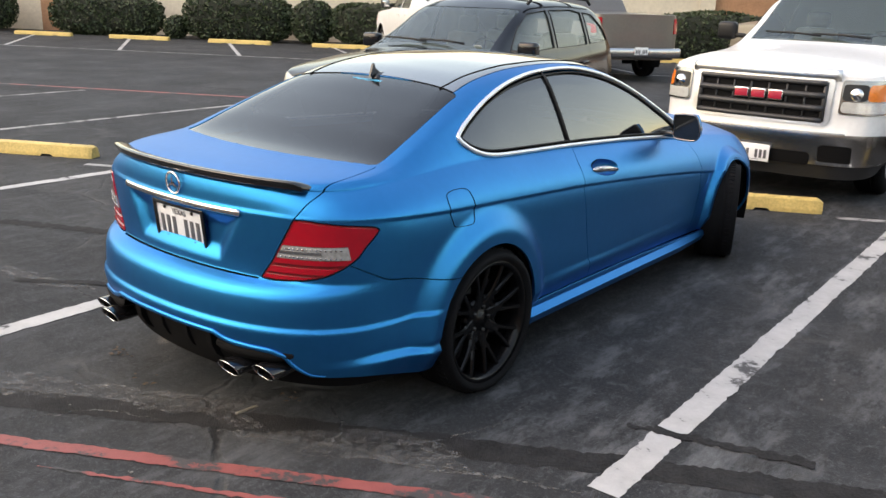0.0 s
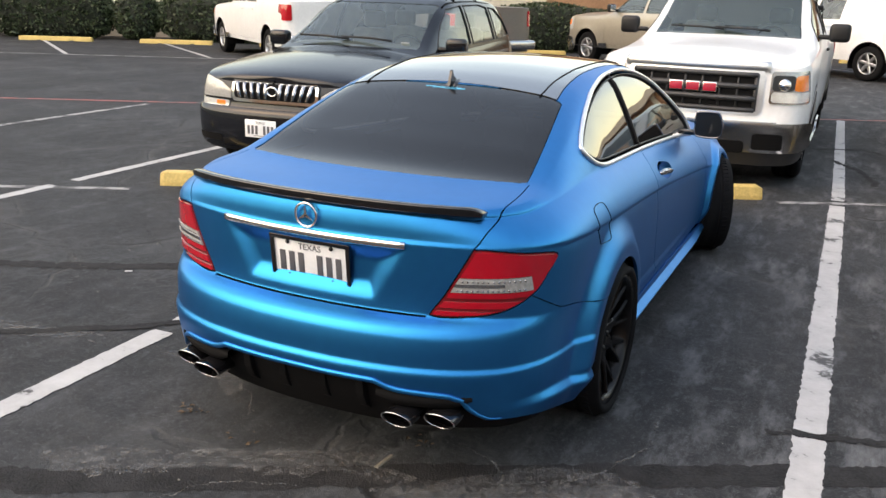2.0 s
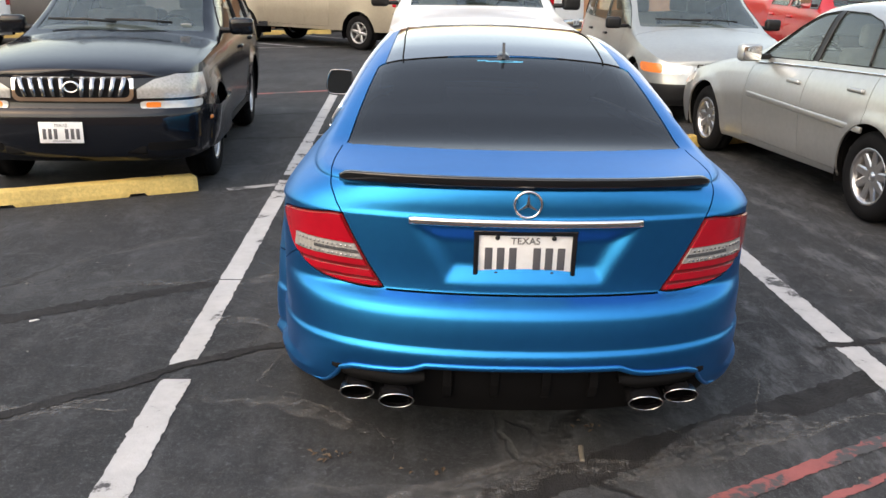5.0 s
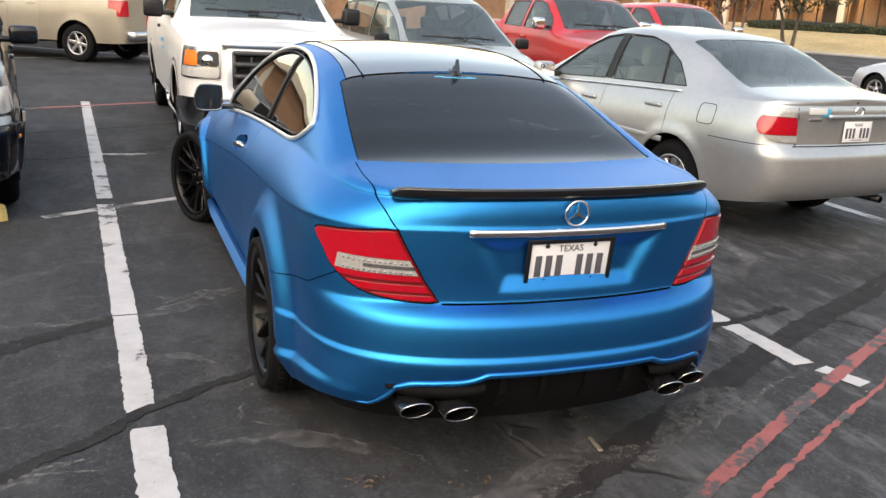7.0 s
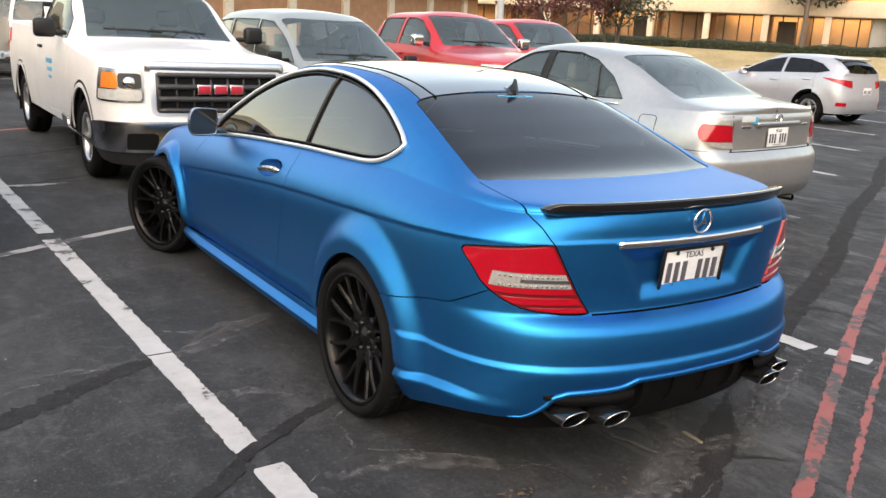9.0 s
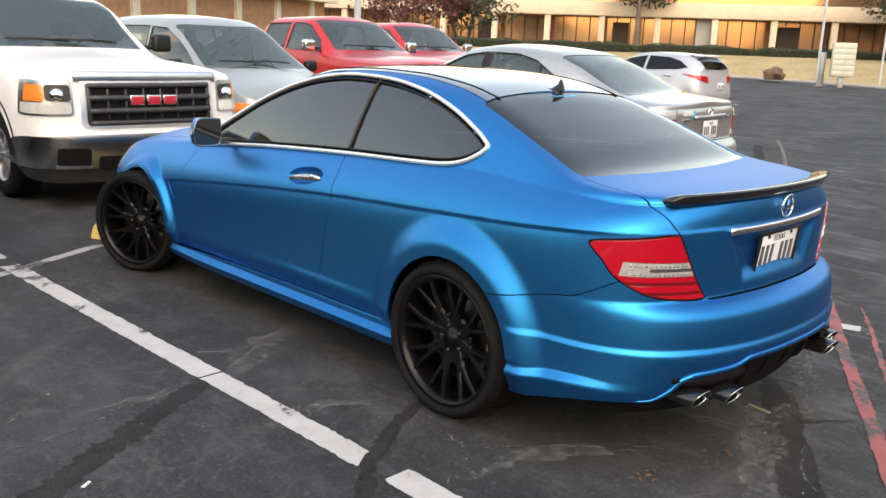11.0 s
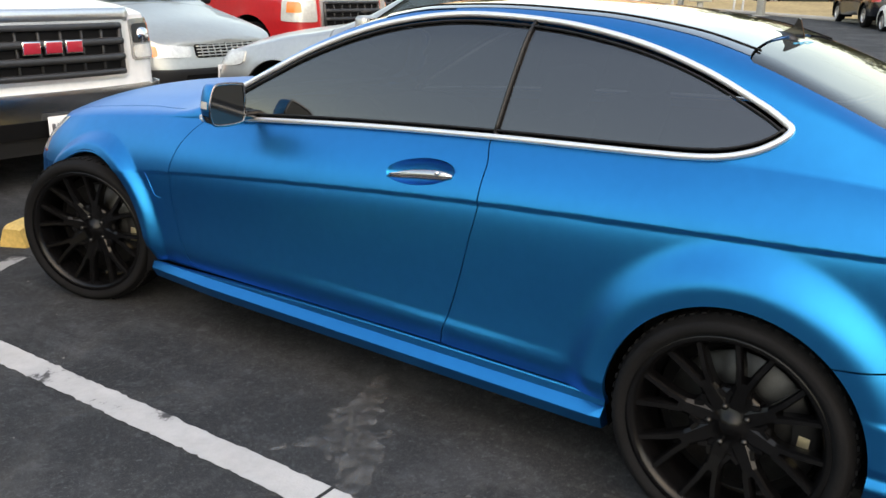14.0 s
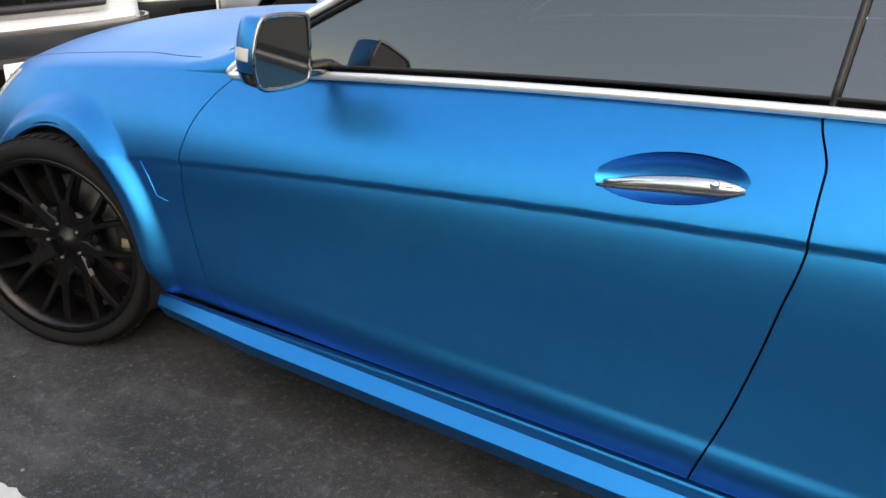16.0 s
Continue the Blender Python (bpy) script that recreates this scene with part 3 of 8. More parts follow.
    gap_c = curve([(0.30, 0.618), (0.416, 0.622), (0.62, 0.634), (0.79, 0.632), (0.90, 0.612), (0.987, 0.580), (1.14, 0.510), (1.285, 0.438), (1.5, 0.40)])
    seam = curve([(-0.9, 0.80), (-0.76, 0.752), (-0.70, 0.722), (-0.62, 0.678), (-0.55, 0.648), (-0.49, 0.640), (-0.30, 0.60), (0.1, 0.565), (1, 0.56)])

    def uz(x, y, z):
        return (S.u_near(x, y), z)
    lamp_poly = [uz(0.645, -0.90, 0.888), uz(0.72, -0.83, 0.884), uz(0.78, -0.755, 0.877), uz(0.812, -0.66, 0.868), uz(0.822, -0.61, 0.856), uz(0.82, -0.615, 0.835), uz(0.81, -0.655, 0.792), uz(0.79, -0.70, 0.742),
                 uz(0.75, -0.77, 0.692), uz(0.69, -0.84, 0.664), uz(0.6, -0.90, 0.652), uz(0.50, -0.948, 0.650), uz(0.45, -0.965, 0.675), uz(0.45, -0.965, 0.76), uz(0.50, -0.948, 0.86)]
    lamp_line = smooth_line(lamp_poly, True, 5)
    lamp = inside(lamp_line)

    X, Y, Z = (lambda p: p[..., 0]), (lambda p: p[..., 1]), (lambda p: p[..., 2])

    def trunk_x(p):
        return gap_c(-Y(p) + (1.03 - Z(p)))

    def glass_low(p):
        return -0.505 + 0.085 * (X(p) / 0.6) ** 2

    def glass_high(p):
        return 0.238 - 0.035 * (X(p) / 0.5) ** 2

    def arch(u, w, p, r=0.352):
        return np.minimum(np.hypot(Y(p) - RY, Z(p) - AXLE) - r, np.hypot(Y(p) - FY, Z(p) - AXLE) - r + 0.004)

    def off_window(u, w, p):
        return np.where(w > 0.9, -win(Y(p), Z(p)) + 0.004, 1)

    def off_lamp(u, w, p):
        return np.where((w < 1.0) & (Y(p) < -0.3), -lamp(u, Z(p)) - g, 1)

    def bumper_edge(x):
        return np.interp(np.abs(x), [0, 0.31, 0.36, 0.40, 0.56, 0.60, 0.64, 0.68, 0.72], [0.430, 0.427, 0.408, 0.400, 0.388, 0.370, 0.325, 0.290, 0.284])

    rear_x = curve([(0.0, -1.022), (0.14, -1.018), (0.3, -1.0), (0.45, -0.965), (0.59, -0.905), (0.70, -0.82), (0.775, -0.71)])
    edge_u = curve([(S.u_near(x, float(rear_x(x))), float(bumper_edge(x))) for x in (0.0, 0.15, 0.31, 0.335, 0.36, 0.40, 0.48, 0.56, 0.58, 0.60, 0.62, 0.64, 0.66, 0.69)]
                   + [(S.u_near(0.775, -0.71), 0.281), (S.u_at(-0.62), 0.272), (S.u_at(-0.33), 0.212), (S.u_at(-0.1), 0.20)])

    L = S.length
    ua = lambda a, b, d=0.02: np.linspace(S.u_at(a) if a > -0.95 else 0, S.u_at(b) if b < 3.6 else L, max(3, int((b - a) / d)))
    fine = np.concatenate([np.linspace(0, 1, 135)[:-1], np.linspace(1, 1.5, 26)[:-1], np.linspace(1.5, 2, 16)])
    wl = np.linspace(0, 1, 64)
    for s in (1, -1):
        body = part("body_side", sheet(S, np.linspace(0.30, S.u_at(2.5), 190), fine, [
            lambda u, w, p: np.where(w > 1.0005, 1, door_r(Z(p)) - Y(p) - g),
            lambda u, w, p: 2.45 - Y(p),
            lambda u, w, p: np.where(w > 1.0005, 1, Z(p) - sill(Y(p)) - g),
            lambda u, w, p: np.where(Y(p) < RY, Z(p) - seam(Y(p)) - g, 1),
            arch, off_window, off_lamp,
            lambda u, w, p: np.where(Y(p) < np.minimum(-0.36, glass_low(p)), X(p) - trunk_x(p) - g, 1),
            lambda u, w, p: np.where((Y(p) < 0.24) & (w > 1.2) & (Y(p) > -0.52), np.maximum(X(p) - rail_x(Y(p)) + 0.036, np.maximum(glass_low(p) - Y(p), Y(p) - glass_high(p))) - 0.001, 1),
            lambda u, w, p: np.where((Y(p) > 0.1) & (Y(p) < 1.55) & (w > 1.4), np.maximum(X(p) - rail_x(Y(p)) + 0.062, glass_high(p) - Y(p)) - 0.001, 1),
            lambda u, w, p: np.where((Y(p) > 1.2) & (w > 1.4), X(p) - rail_x(Y(p)) + 0.05, 1),
        ], side=s), satin_blue, car)
        door = part("door", sheet(S, ua(0.8, 2.5), np.linspace(0.1, 1, 130), [
            lambda u, w, p: Y(p) - door_r(Z(p)) - g, lambda u, w, p: door_f(Z(p)) - Y(p) - g, lambda u, w, p: Z(p) - sill(Y(p)) - g,
            lambda u, w, p: np.hypot(((Y(p) - 1.108) * 0.99 - (Z(p) - 0.853) * 0.145) / 0.132, ((Y(p) - 1.108) * 0.139 + (Z(p) - 0.853) * 1.035) / 0.0425) - 1], side=s), satin_blue, car)
        part("front_fender", sheet(S, ua(2.25, 3.45, 0.009), np.concatenate([np.linspace(0.06, 1, 110)[:-1], np.linspace(1, 1.9, 24)]), [
            lambda u, w, p: Y(p) - door_f(Z(p)) - g, arch, lambda u, w, p: Z(p) - 0.235,
            lambda u, w, p: np.where(w > 1, X(p) - np.interp(Y(p), [2.4, 2.7, 3.0, 3.4, 3.6], [0.66, 0.612, 0.615, 0.595, 0.5]) - g, 1),
            lambda u, w, p: 3.30 + 0.3 * (Z(p) - 0.5) - Y(p) - g,
            lambda u, w, p: np.where((Y(p) < FY) & (w < 1), Z(p) - sill(Y(p)) - g, 1),
        ], side=s), satin_blue, car)
        vent = [S(np.array([S.u_at(y)]), np.array([S.w_at(S.u_at(y), z)]))[0] for y, z in ((2.530, 0.634), (2.500, 0.590), (2.475, 0.546), (2.43, 0.541))]
        part("fender_vent", tube([(s * q[0], q[1], q[2]) for q in vent], [0.0015, 0.0025, 0.002, 0.001], False, 6), satin_blue, car)
        # side skirt under the door
        sk = []
        ys = np.linspace(RY + 0.365, FY - 0.365, 60)
        for y in ys:
            x0 = float(S(np.array([S.u_at(y)]), np.array([0.30]))[0, 0])
            ease = min(1, (y - ys[0]) / 0.02 + 0.8) * min(1, (ys[-1] - y) / 0.5 + 0.25)
            zt = float(sill(y)) - 0.003
            lo = 0.232 - 0.004 * (y - 0.4)
            for dx, z in ((-0.012, zt), (0.004, zt), (0.006, zt - 0.005), (0.006, lo + 0.026), (0.012 + 0.026 * ease, lo - 0.001), (0.011 + 0.026 * ease, lo - 0.006), (-0.012 + 0.030 * ease, lo - 0.044), (-0.08, lo - 0.055)):
                sk.append((s * (0.808 + dx), y, z))
        f = [[i * 8 + j, (i + 1) * 8 + j, (i + 1) * 8 + j + 1, i * 8 + j + 1] for i in range(len(ys) - 1) for j in range(7)]
        f += [list(range(8)), list(range((len(ys) - 1) * 8, len(ys) * 8))[::-1]]
        f = [q[::-1] for q in f] if s > 0 else f
        me = mesh_of(sk, f, True)
        me.polygons.foreach_set("use_smooth", [False] * len(me.polygons))
        part("side_skirt", me, satin_blue, car)
        # side windows
        split = lambda z: 0.897 - 0.02 * (z - 0.98) / 0.34
        for nm, sign in (("door_window", 1), ("quarter_window", -1)):
            part(nm, sheet(S, ua(-0.1, 2.5, 0.03), np.linspace(1, 1.6, 40), [
                lambda u, w, p: win(Y(p), Z(p)) - 0.022, lambda u, w, p, sign=sign: sign * (Y(p) - split(Z(p))) - (0.004 if sign > 0 else 0.012)],
                out=-0.007, flange=0.004, side=s), side_glass, car, "dark tinted side window")
        rim = []
        for y, z in smooth_line(window_pts, True, 8):
            u = S.u_at(y)
            q = S(np.array([u]), np.array([S.w_at(u, z)]))[0]
            rim.append(Vector((s * (q[0] + 0.004), q[1], q[2] + 0.001)))
        part("window_chrome", tube(rim, 0.0105, True, 12, 0.95, up=(s, 0, 0.5)), window_trim, car, "bright chrome window surround")
        seal = []
        for y, z in inset_line(window_line, 0.020):
            u = S.u_at(y)
            q = S(np.array([u]), np.array([S.w_at(u, z)]))[0]
            seal.append((s * (q[0] - 0.003), q[1], q[2]))
        part("window_seal", tube(seal, 0.008, True, 6, 0.5, up=(s, 0, 0.5)), trim_black, car)
        post = [S(np.array([S.u_at(split(z) - 0.004)]), np.array([S.w_at(S.u_at(split(z)), z)]))[0] * (s, 1, 1) + (-s * 0.003, 0, 0) for z in np.linspace(0.985, 1.325, 10)]
        part("window_post", tube(post, 0.011, False, 6, 0.6, up=(s, 0, 0.5)), trim_black, car)
        # tail lamp
        housing = part("tail_lamp", sheet(S, np.linspace(0.3, S.u_at(-0.3), 60), wl, [lambda u, w, p: lamp(u, Z(p)) - 0.002, lambda u, w, p: X(p) - trunk_x(p) - g], out=0.001, side=s), lens_dark, car, "red tail lamp with a clear band")
        inner_u = S.u_near(0.50, -0.945)

        def band(za, zb, ua_, ub_, slope=0.0):
            return [lambda u, w, p: lamp(u, Z(p)) - 0.007, lambda u, w, p: X(p) - trunk_x(p) - 0.009, lambda u, w, p: Z(p) - za - slope * (u - inner_u), lambda u, w, p: zb + slope * (u - inner_u) - Z(p),
                    lambda u, w, p: (u - ua_), lambda u, w, p: ub_ - u - 0.25 * (Z(p) - za)]
        ug = np.linspace(0.3, S.u_at(-0.3), 70)
        wg = np.linspace(0.5, 1, 120)
        for za, zb, ue in ((0.653, 0.670, 9), (0.682, 0.704, 9), (0.718, 0.737, 9), (0.790, 0.888, 9)):
            part("red_lens", sheet(S, ug, wg, band(za, zb, 0, ue, 0.02), out=0.006, flange=0.005, side=s), lens_red, housing)
        part("red_lens", sheet(S, ug, wg, band(0.737, 0.790, S.u_near(0.770, -0.72), 9, 0.02), out=0.0055, flange=0.005, side=s), lens_red, housing)
        part("clear_band", sheet(S, ug, wg, band(0.739, 0.788, 0, S.u_near(0.775, -0.71), 0.02), out=0.0065, flange=0.005, side=s), lamp_white, housing)
        part("lamp_slit", sheet(S, ug, wg, band(0.757, 0.769, inner_u + 0.05, S.u_near(0.72, -0.80), 0.02), out=0.0080, flange=0.003, side=s), dull_chrome, housing)
        for z in (0.746, 0.777):
            for k in range(16):
                u = inner_u + 0.045 + 0.019 * k
                q = S(np.array([u]), np.array([S.w_at(u, z + 0.02 * (u - inner_u))]))[0]
                q2 = S(np.array([u + 0.02]), np.array([0.75]))[0] - S(np.array([u - 0.02]), np.array([0.75]))[0]
                nrm = Vector((q2[1], -q2[0], 0)).normalized()
                if q[0] < float(trunk_x(q)) + 0.02 or u > S.u_near(0.772, -0.715):
                    continue
                part("led", moved_bm(block(0.007, 0.007, 0.005, bevel=0.0015), Matrix.Translation((s * (q[0] + nrm.x * 0.008), q[1] + nrm.y * 0.008, q[2])) @ Vector((s * nrm.x, nrm.y, 0)).to_track_quat("Z", "Y").to_matrix().to_4x4()), dull_chrome, housing)
        # door handle in its dish
        zh, yh = 0.853, 1.108
        q = S(np.array([S.u_at(yh)]), np.array([S.w_at(S.u_at(yh), zh)]))[0]
        tilt = Matrix.Translation((s * q[0], yh, zh)) @ Matrix.Rotation(-s * radians(17), 4, "Y") @ Matrix.Rotation(radians(-8.0), 4, "X")
        dish = [(0.0, 0.134 * math.cos(a), 0.043 * math.sin(a)) for a in np.linspace(0, 2 * math.pi, 33)[:-1]]
        rings = []
        for k, d in ((1.0, 0.0035), (0.95, 0.000), (0.8, -0.013), (0.5, -0.022), (0.02, -0.024)):
            rings += [tilt @ Vector((s * d, y * k, z * k)) for _, y, z in dish]
        n = len(dish)
        f = [[i * n + j, i * n + (j + 1) % n, (i + 1) * n + (j + 1) % n, (i + 1) * n + j] for i in range(4) for j in range(n)]
        part("handle_dish", mesh_of(rings, f if s > 0 else [x[::-1] for x in f]), satin_blue, door)
        hp = [tilt @ Vector((s * (0.016 - 0.9 * (t - 0.5) ** 2 * 0.05), (t - 0.5) * 0.258, -0.010 - 0.006 * (2 * t - 1) ** 2)) for t in np.linspace(0, 1, 15)]
        hr = [0.006, 0.012, 0.0155, 0.0165, 0.0165, 0.0165, 0.016, 0.0155, 0.015, 0.014, 0.013, 0.0115, 0.009, 0.006, 0.002]
        handle = part("door_handle", tube(hp, hr, False, 12, 0.8, up=(0, 0, 1)), dull_chrome, door, "chrome door handle")
        part("handle_strip", tube([h_ + Vector((s * 0.006, 0, 0.007)) for h_ in hp[1:-1]], 0.0045, False, 6), chrome, handle)
        part("lock_button", moved(lathe([(0.0001, 0.004), (0.007, 0.003), (0.008, -0.004)], 14), tilt @ Matrix.Translation((s * 0.030, -0.085, -0.008)) @ Matrix.Diagonal((s, 1, 1, 1))), chrome, handle)
        # mirror
        mir = new("door_mirror")
        mir.parent = car
        mir.matrix_basis = Matrix.Translation((s * 0.866, 1.960, 0.985)) @ Matrix.Rotation(s * radians(2), 4, "Z") @ Matrix.Diagonal((s * 0.84, 0.66, 1.06, 1))
        sec = lambda k, y: [((x * k), y, z * (0.9 + 0.1 * k)) for x, z in smooth_line([(-0.090, 0.050), (-0.070, 0.066), (0.030, 0.070), (0.072, 0.058), (0.098, 0.000), (0.094, -0.040), (0.066, -0.068), (-0.060, -0.068), (-0.090, -0.045)], True, 4)]
        vs, ys2 = [], ((1.0, -0.036), (1.0, -0.02), (0.985, 0.01), (0.92, 0.045), (0.80, 0.072), (0.52, 0.09), (0.05, 0.095))
        for k, y in ys2:
            vs += sec(k, y)
        n = 36
        f = [[i * n + j, (i + 1) * n + j, (i + 1) * n + (j + 1) % n, i * n + (j + 1) % n] for i in range(6) for j in range(n)]
        me = mesh_of(vs, f)
        bm = bmesh.new()
        bm.from_mesh(me)
        bmesh.ops.bisect_plane(bm, geom=bm.verts[:] + bm.edges[:] + bm.faces[:], plane_co=(0, 0, -0.036), plane_no=(0.0, 0, 1), clear_inner=True)
        part("mirror_shell", bm, satin_blue, mir)
        bm = bmesh.new()
        bm.from_mesh(me)
        bmesh.ops.bisect_plane(bm, geom=bm.verts[:] + bm.edges[:] + bm.faces[:], plane_co=(0, 0, -0.038), plane_no=(0, 0, 1), clear_outer=True)
        part("mirror_base", bm, gloss_black, mir)
        bz = [Vector(q) for q in sec(0.99, -0.037)]
        part("mirror_bezel", tube(bz, 0.0055, True, 6), dark_chrome, mir)
        part("mirror_glass", slab([(x * 0.94, z * 0.94) for x, _, z in sec(1, 0)], 0.004, pose(0, -0.031, 0, 90, 0, 0)), dim_mirror, mir)
        bm = bmesh.new()
        bm.from_mesh(me)
        bmesh.ops.bisect_plane(bm, geom=bm.verts[:] + bm.edges[:] + bm.faces[:], plane_co=(0, 0, 0.012), plane_no=(0, 0, 1), clear_outer=True)
        bmesh.ops.bisect_plane(bm, geom=bm.verts[:] + bm.edges[:] + bm.faces[:], plane_co=(0, 0, -0.012), plane_no=(0, 0, 1), clear_inner=True)
        bmesh.ops.bisect_plane(bm, geom=bm.verts[:] + bm.edges[:] + bm.faces[:], plane_co=(0.0, 0, 0), plane_no=(1, 0, 0), clear_inner=True)
        bmesh.ops.bisect_plane(bm, geom=bm.verts[:] + bm.edges[:] + bm.faces[:], plane_co=(0, -0.018, 0), plane_no=(0, 1, 0), clear_inner=True)
        bmesh.ops.translate(bm, verts=bm.verts, vec=(0.002, 0.001, 0))
        part("indicator_strip", bm, lens_clear, mir)
        part("mirror_stalk", moved_bm(block(0.16, 0.05, 0.030, bevel=0.012), pose(-0.13, 0.02, -0.052)), gloss_black, mir)
        # headlamp and inner wheel arches
        part("headlamp", sheet(S, ua(2.9, 3.66, 0.025), np.linspace(0.5, 1.05, 30), [lambda u, w, p: Y(p) - 3.30 - 0.9 * (0.72 - Z(p)), lambda u, w, p: Z(p) - 0.60 - 0.05 * (3.6 - Y(p)), lambda u, w, p: 0.995 - w, lambda u, w, p: X(p) - 0.42],
                               out=0.004, side=s), lens_clear, car)
        for cy in (RY, FY):
            part("wheel_arch", moved(lathe([(0.372, 0.45), (0.372, 0.80), (0.356, 0.835)], 36, "x", -0.35, math.pi + 0.35), Matrix.Translation((0, cy, AXLE)) @ Matrix.Diagonal((s, 1, 1, 1))), gap_black, car)
        wheel(car, (s * 0.765, RY, AXLE), s, 0.327, 0.25, 0.268, "mesh", rim_black, spokes=8)
        wheel(car, (-0.79, 2.93, 0.318) if s < 0 else (0.765, 2.855, AXLE), s, 0.327, 0.235, 0.268, "mesh", rim_black, steer=21, spokes=8)
        part("side_marker", moved_bm(block(0.012, 0.07, 0.03, bevel=0.005), pose(s * float(S(np.array([S.u_at(3.36)]), np.array([0.75]))[0, 0]), 3.34, 0.60, 0, 0, s * 14)), lens_red, car)
    # fuel flap on the right flank
    flap = smooth_line([(-0.225, 0.905), (-0.21, 0.925), (-0.15, 0.932), (-0.085, 0.925), (-0.065, 0.90), (-0.058, 0.84), (-0.07, 0.80), (-0.09, 0.785), (-0.15, 0.785), (-0.19, 0.79), (-0.205, 0.81), (-0.222, 0.86)], True, 4)
    rim = []
    for y, z in flap:
        u = S.u_at(y)
        q = S(np.array([u]), np.array([S.w_at(u, z)]))[0]
        rim.append((q[0] + 0.0006, q[1], q[2]))
    part("fuel_flap_gap", tube(rim, 0.0022, True, 6, 0.7, up=(1, 0, 0)), gap_black, car)
    # rear bumper, boot lid, glass, roof, bonnet
    part("rear_bumper", sheet(S, np.linspace(0, S.u_at(0.02), 150), np.linspace(0, 0.75, 100), [
        lambda u, w, p: np.where(Y(p) < -0.72, 0.6465 - Z(p), seam(Y(p)) - Z(p)) - g + np.where((Y(p) < -0.55) & (Y(p) > -0.96) & (X(p) > 0.45), 0.1, 0),
        off_lamp, lambda u, w, p: np.where((Y(p) > -0.9) & (X(p) > 0.6), np.where(Y(p) > -0.72, seam(Y(p)) - Z(p) - g, 0.735 - Z(p)), 1),
        arch, lambda u, w, p: RY - 0.05 - Y(p), lambda u, w, p: Z(p) - edge_u(u)], both=True), satin_blue, car)

    def dished(u, w):
        p = S(u, w)
        d = inside([(-0.385, 0.884), (0.385, 0.884), (0.262, 0.672), (-0.262, 0.672)])(X(p), Z(p)).reshape(X(p).shape)
        p[..., 1] += np.where(Y(p) < -0.7, 0.030 * step(d, 0.0, 0.075), 0)
        return p
    lid = part("boot_lid", sheet(dished, np.linspace(0, S.u_at(-0.36), 110), np.concatenate([np.linspace(0.5, 1, 60)[:-1], np.linspace(1, 2, 40)]), [
        lambda u, w, p: trunk_x(p) - X(p) - g, lambda u, w, p: Z(p) - 0.6475 - g, lambda u, w, p: glass_low(p) - Y(p) - 0.004], both=True), satin_blue, car)
    part("rear_window", sheet(S, ua(-0.55, 0.35, 0.02), np.linspace(1.2, 2, 50), [
        lambda u, w, p: rail_x(Y(p)) - 0.039 - X(p), lambda u, w, p: Y(p) - glass_low(p), lambda u, w, p: glass_high(p) - 0.004 - Y(p)], out=-0.003, both=True), tint_glass, car, "dark tinted rear window")
    part("roof_panel", sheet(S, ua(0.0, 1.6, 0.03), np.linspace(1.4, 2, 40), [
        lambda u, w, p: rail_x(Y(p)) - 0.065 - X(p), lambda u, w, p: Y(p) - glass_high(p) - 0.003, lambda u, w, p: 1.50 + 0.12 * (1 - (X(p) / 0.5) ** 2) - Y(p), ], out=0.001, both=True), roof_black, car, "gloss black glass roof")
    for s in (1, -1):
        pts = []
        for y in np.linspace(0.20, 1.50, 24):
            u = S.u_at(y)
            xs = S(np.full(200, u), np.linspace(1.4, 2, 200))
            i = int(np.argmin(np.abs(xs[:, 0] - 0.425)))
            pts.append((s * xs[i, 0], xs[i, 1], xs[i, 2] + 0.0015))
        part("roof_seam", tube(pts, 0.0035, False, 6, 1.0), gap_black, car)
    part("windscreen", sheet(S, ua(1.35, 2.4, 0.03), np.linspace(1.3, 2, 36), [
        lambda u, w, p: rail_x(Y(p)) - 0.054 - X(p), lambda u, w, p: Y(p) - 1.505 - 0.12 * (1 - (X(p) / 0.5) ** 2), lambda u, w, p: 2.33 + 0.05 * (1 - (X(p) / 0.7) ** 2) - Y(p)], out=-0.003, both=True), tint_glass, car)
    part("bonnet", sheet(S, ua(2.3, 3.68, 0.03), np.linspace(1.0, 2, 50), [
        lambda u, w, p: Y(p) - 2.36 - 0.06 * (1 - (X(p) / 0.7) ** 2), lambda u, w, p: np.interp(Y(p), [2.4, 2.7, 3.0, 3.4, 3.6], [0.66, 0.612, 0.615, 0.595, 0.5]) - X(p) - g, lambda u, w, p: 3.57 - 0.25 * X(p) ** 2 - Y(p)], both=True), satin_blue, car)
    part("front_bumper", sheet(S, np.linspace(S.u_at(3.2), L, 60), np.linspace(0, 0.92, 50), [
        lambda u, w, p: Y(p) - 3.30 - 0.3 * (Z(p) - 0.5) - g, arch, lambda u, w, p: np.where(X(p) > 0.40, 0.60 + 0.05 * (3.6 - Y(p)) - Z(p), 1)], both=True), satin_blue, car)
    part("cowl", moved_bm(block(1.0, 0.16, 0.02, bevel=0.008), pose(0, 2.36, 0.935)), trim_black, car)
    # dark shell behind the panel gaps, floor, seats
    part("inner_shell", sheet(S, np.linspace(0, L, 130), np.linspace(0.0, 1.0, 24), [lambda u, w, p: arch(u, w, p, 0.372)], out=-0.045, flange=0, both=True), gap_black, car)
    part("inner_deck", sheet(S, np.concatenate([np.linspace(0, S.u_at(-0.45), 30)]), np.linspace(1, 2, 14), [], out=-0.03, flange=0, both=True), gap_black, car)
    part("floor_pan", moved_bm(block(1.36, 3.9, 0.05, bevel=0.02), pose(0, 1.45, 0.20)), gap_black, car)
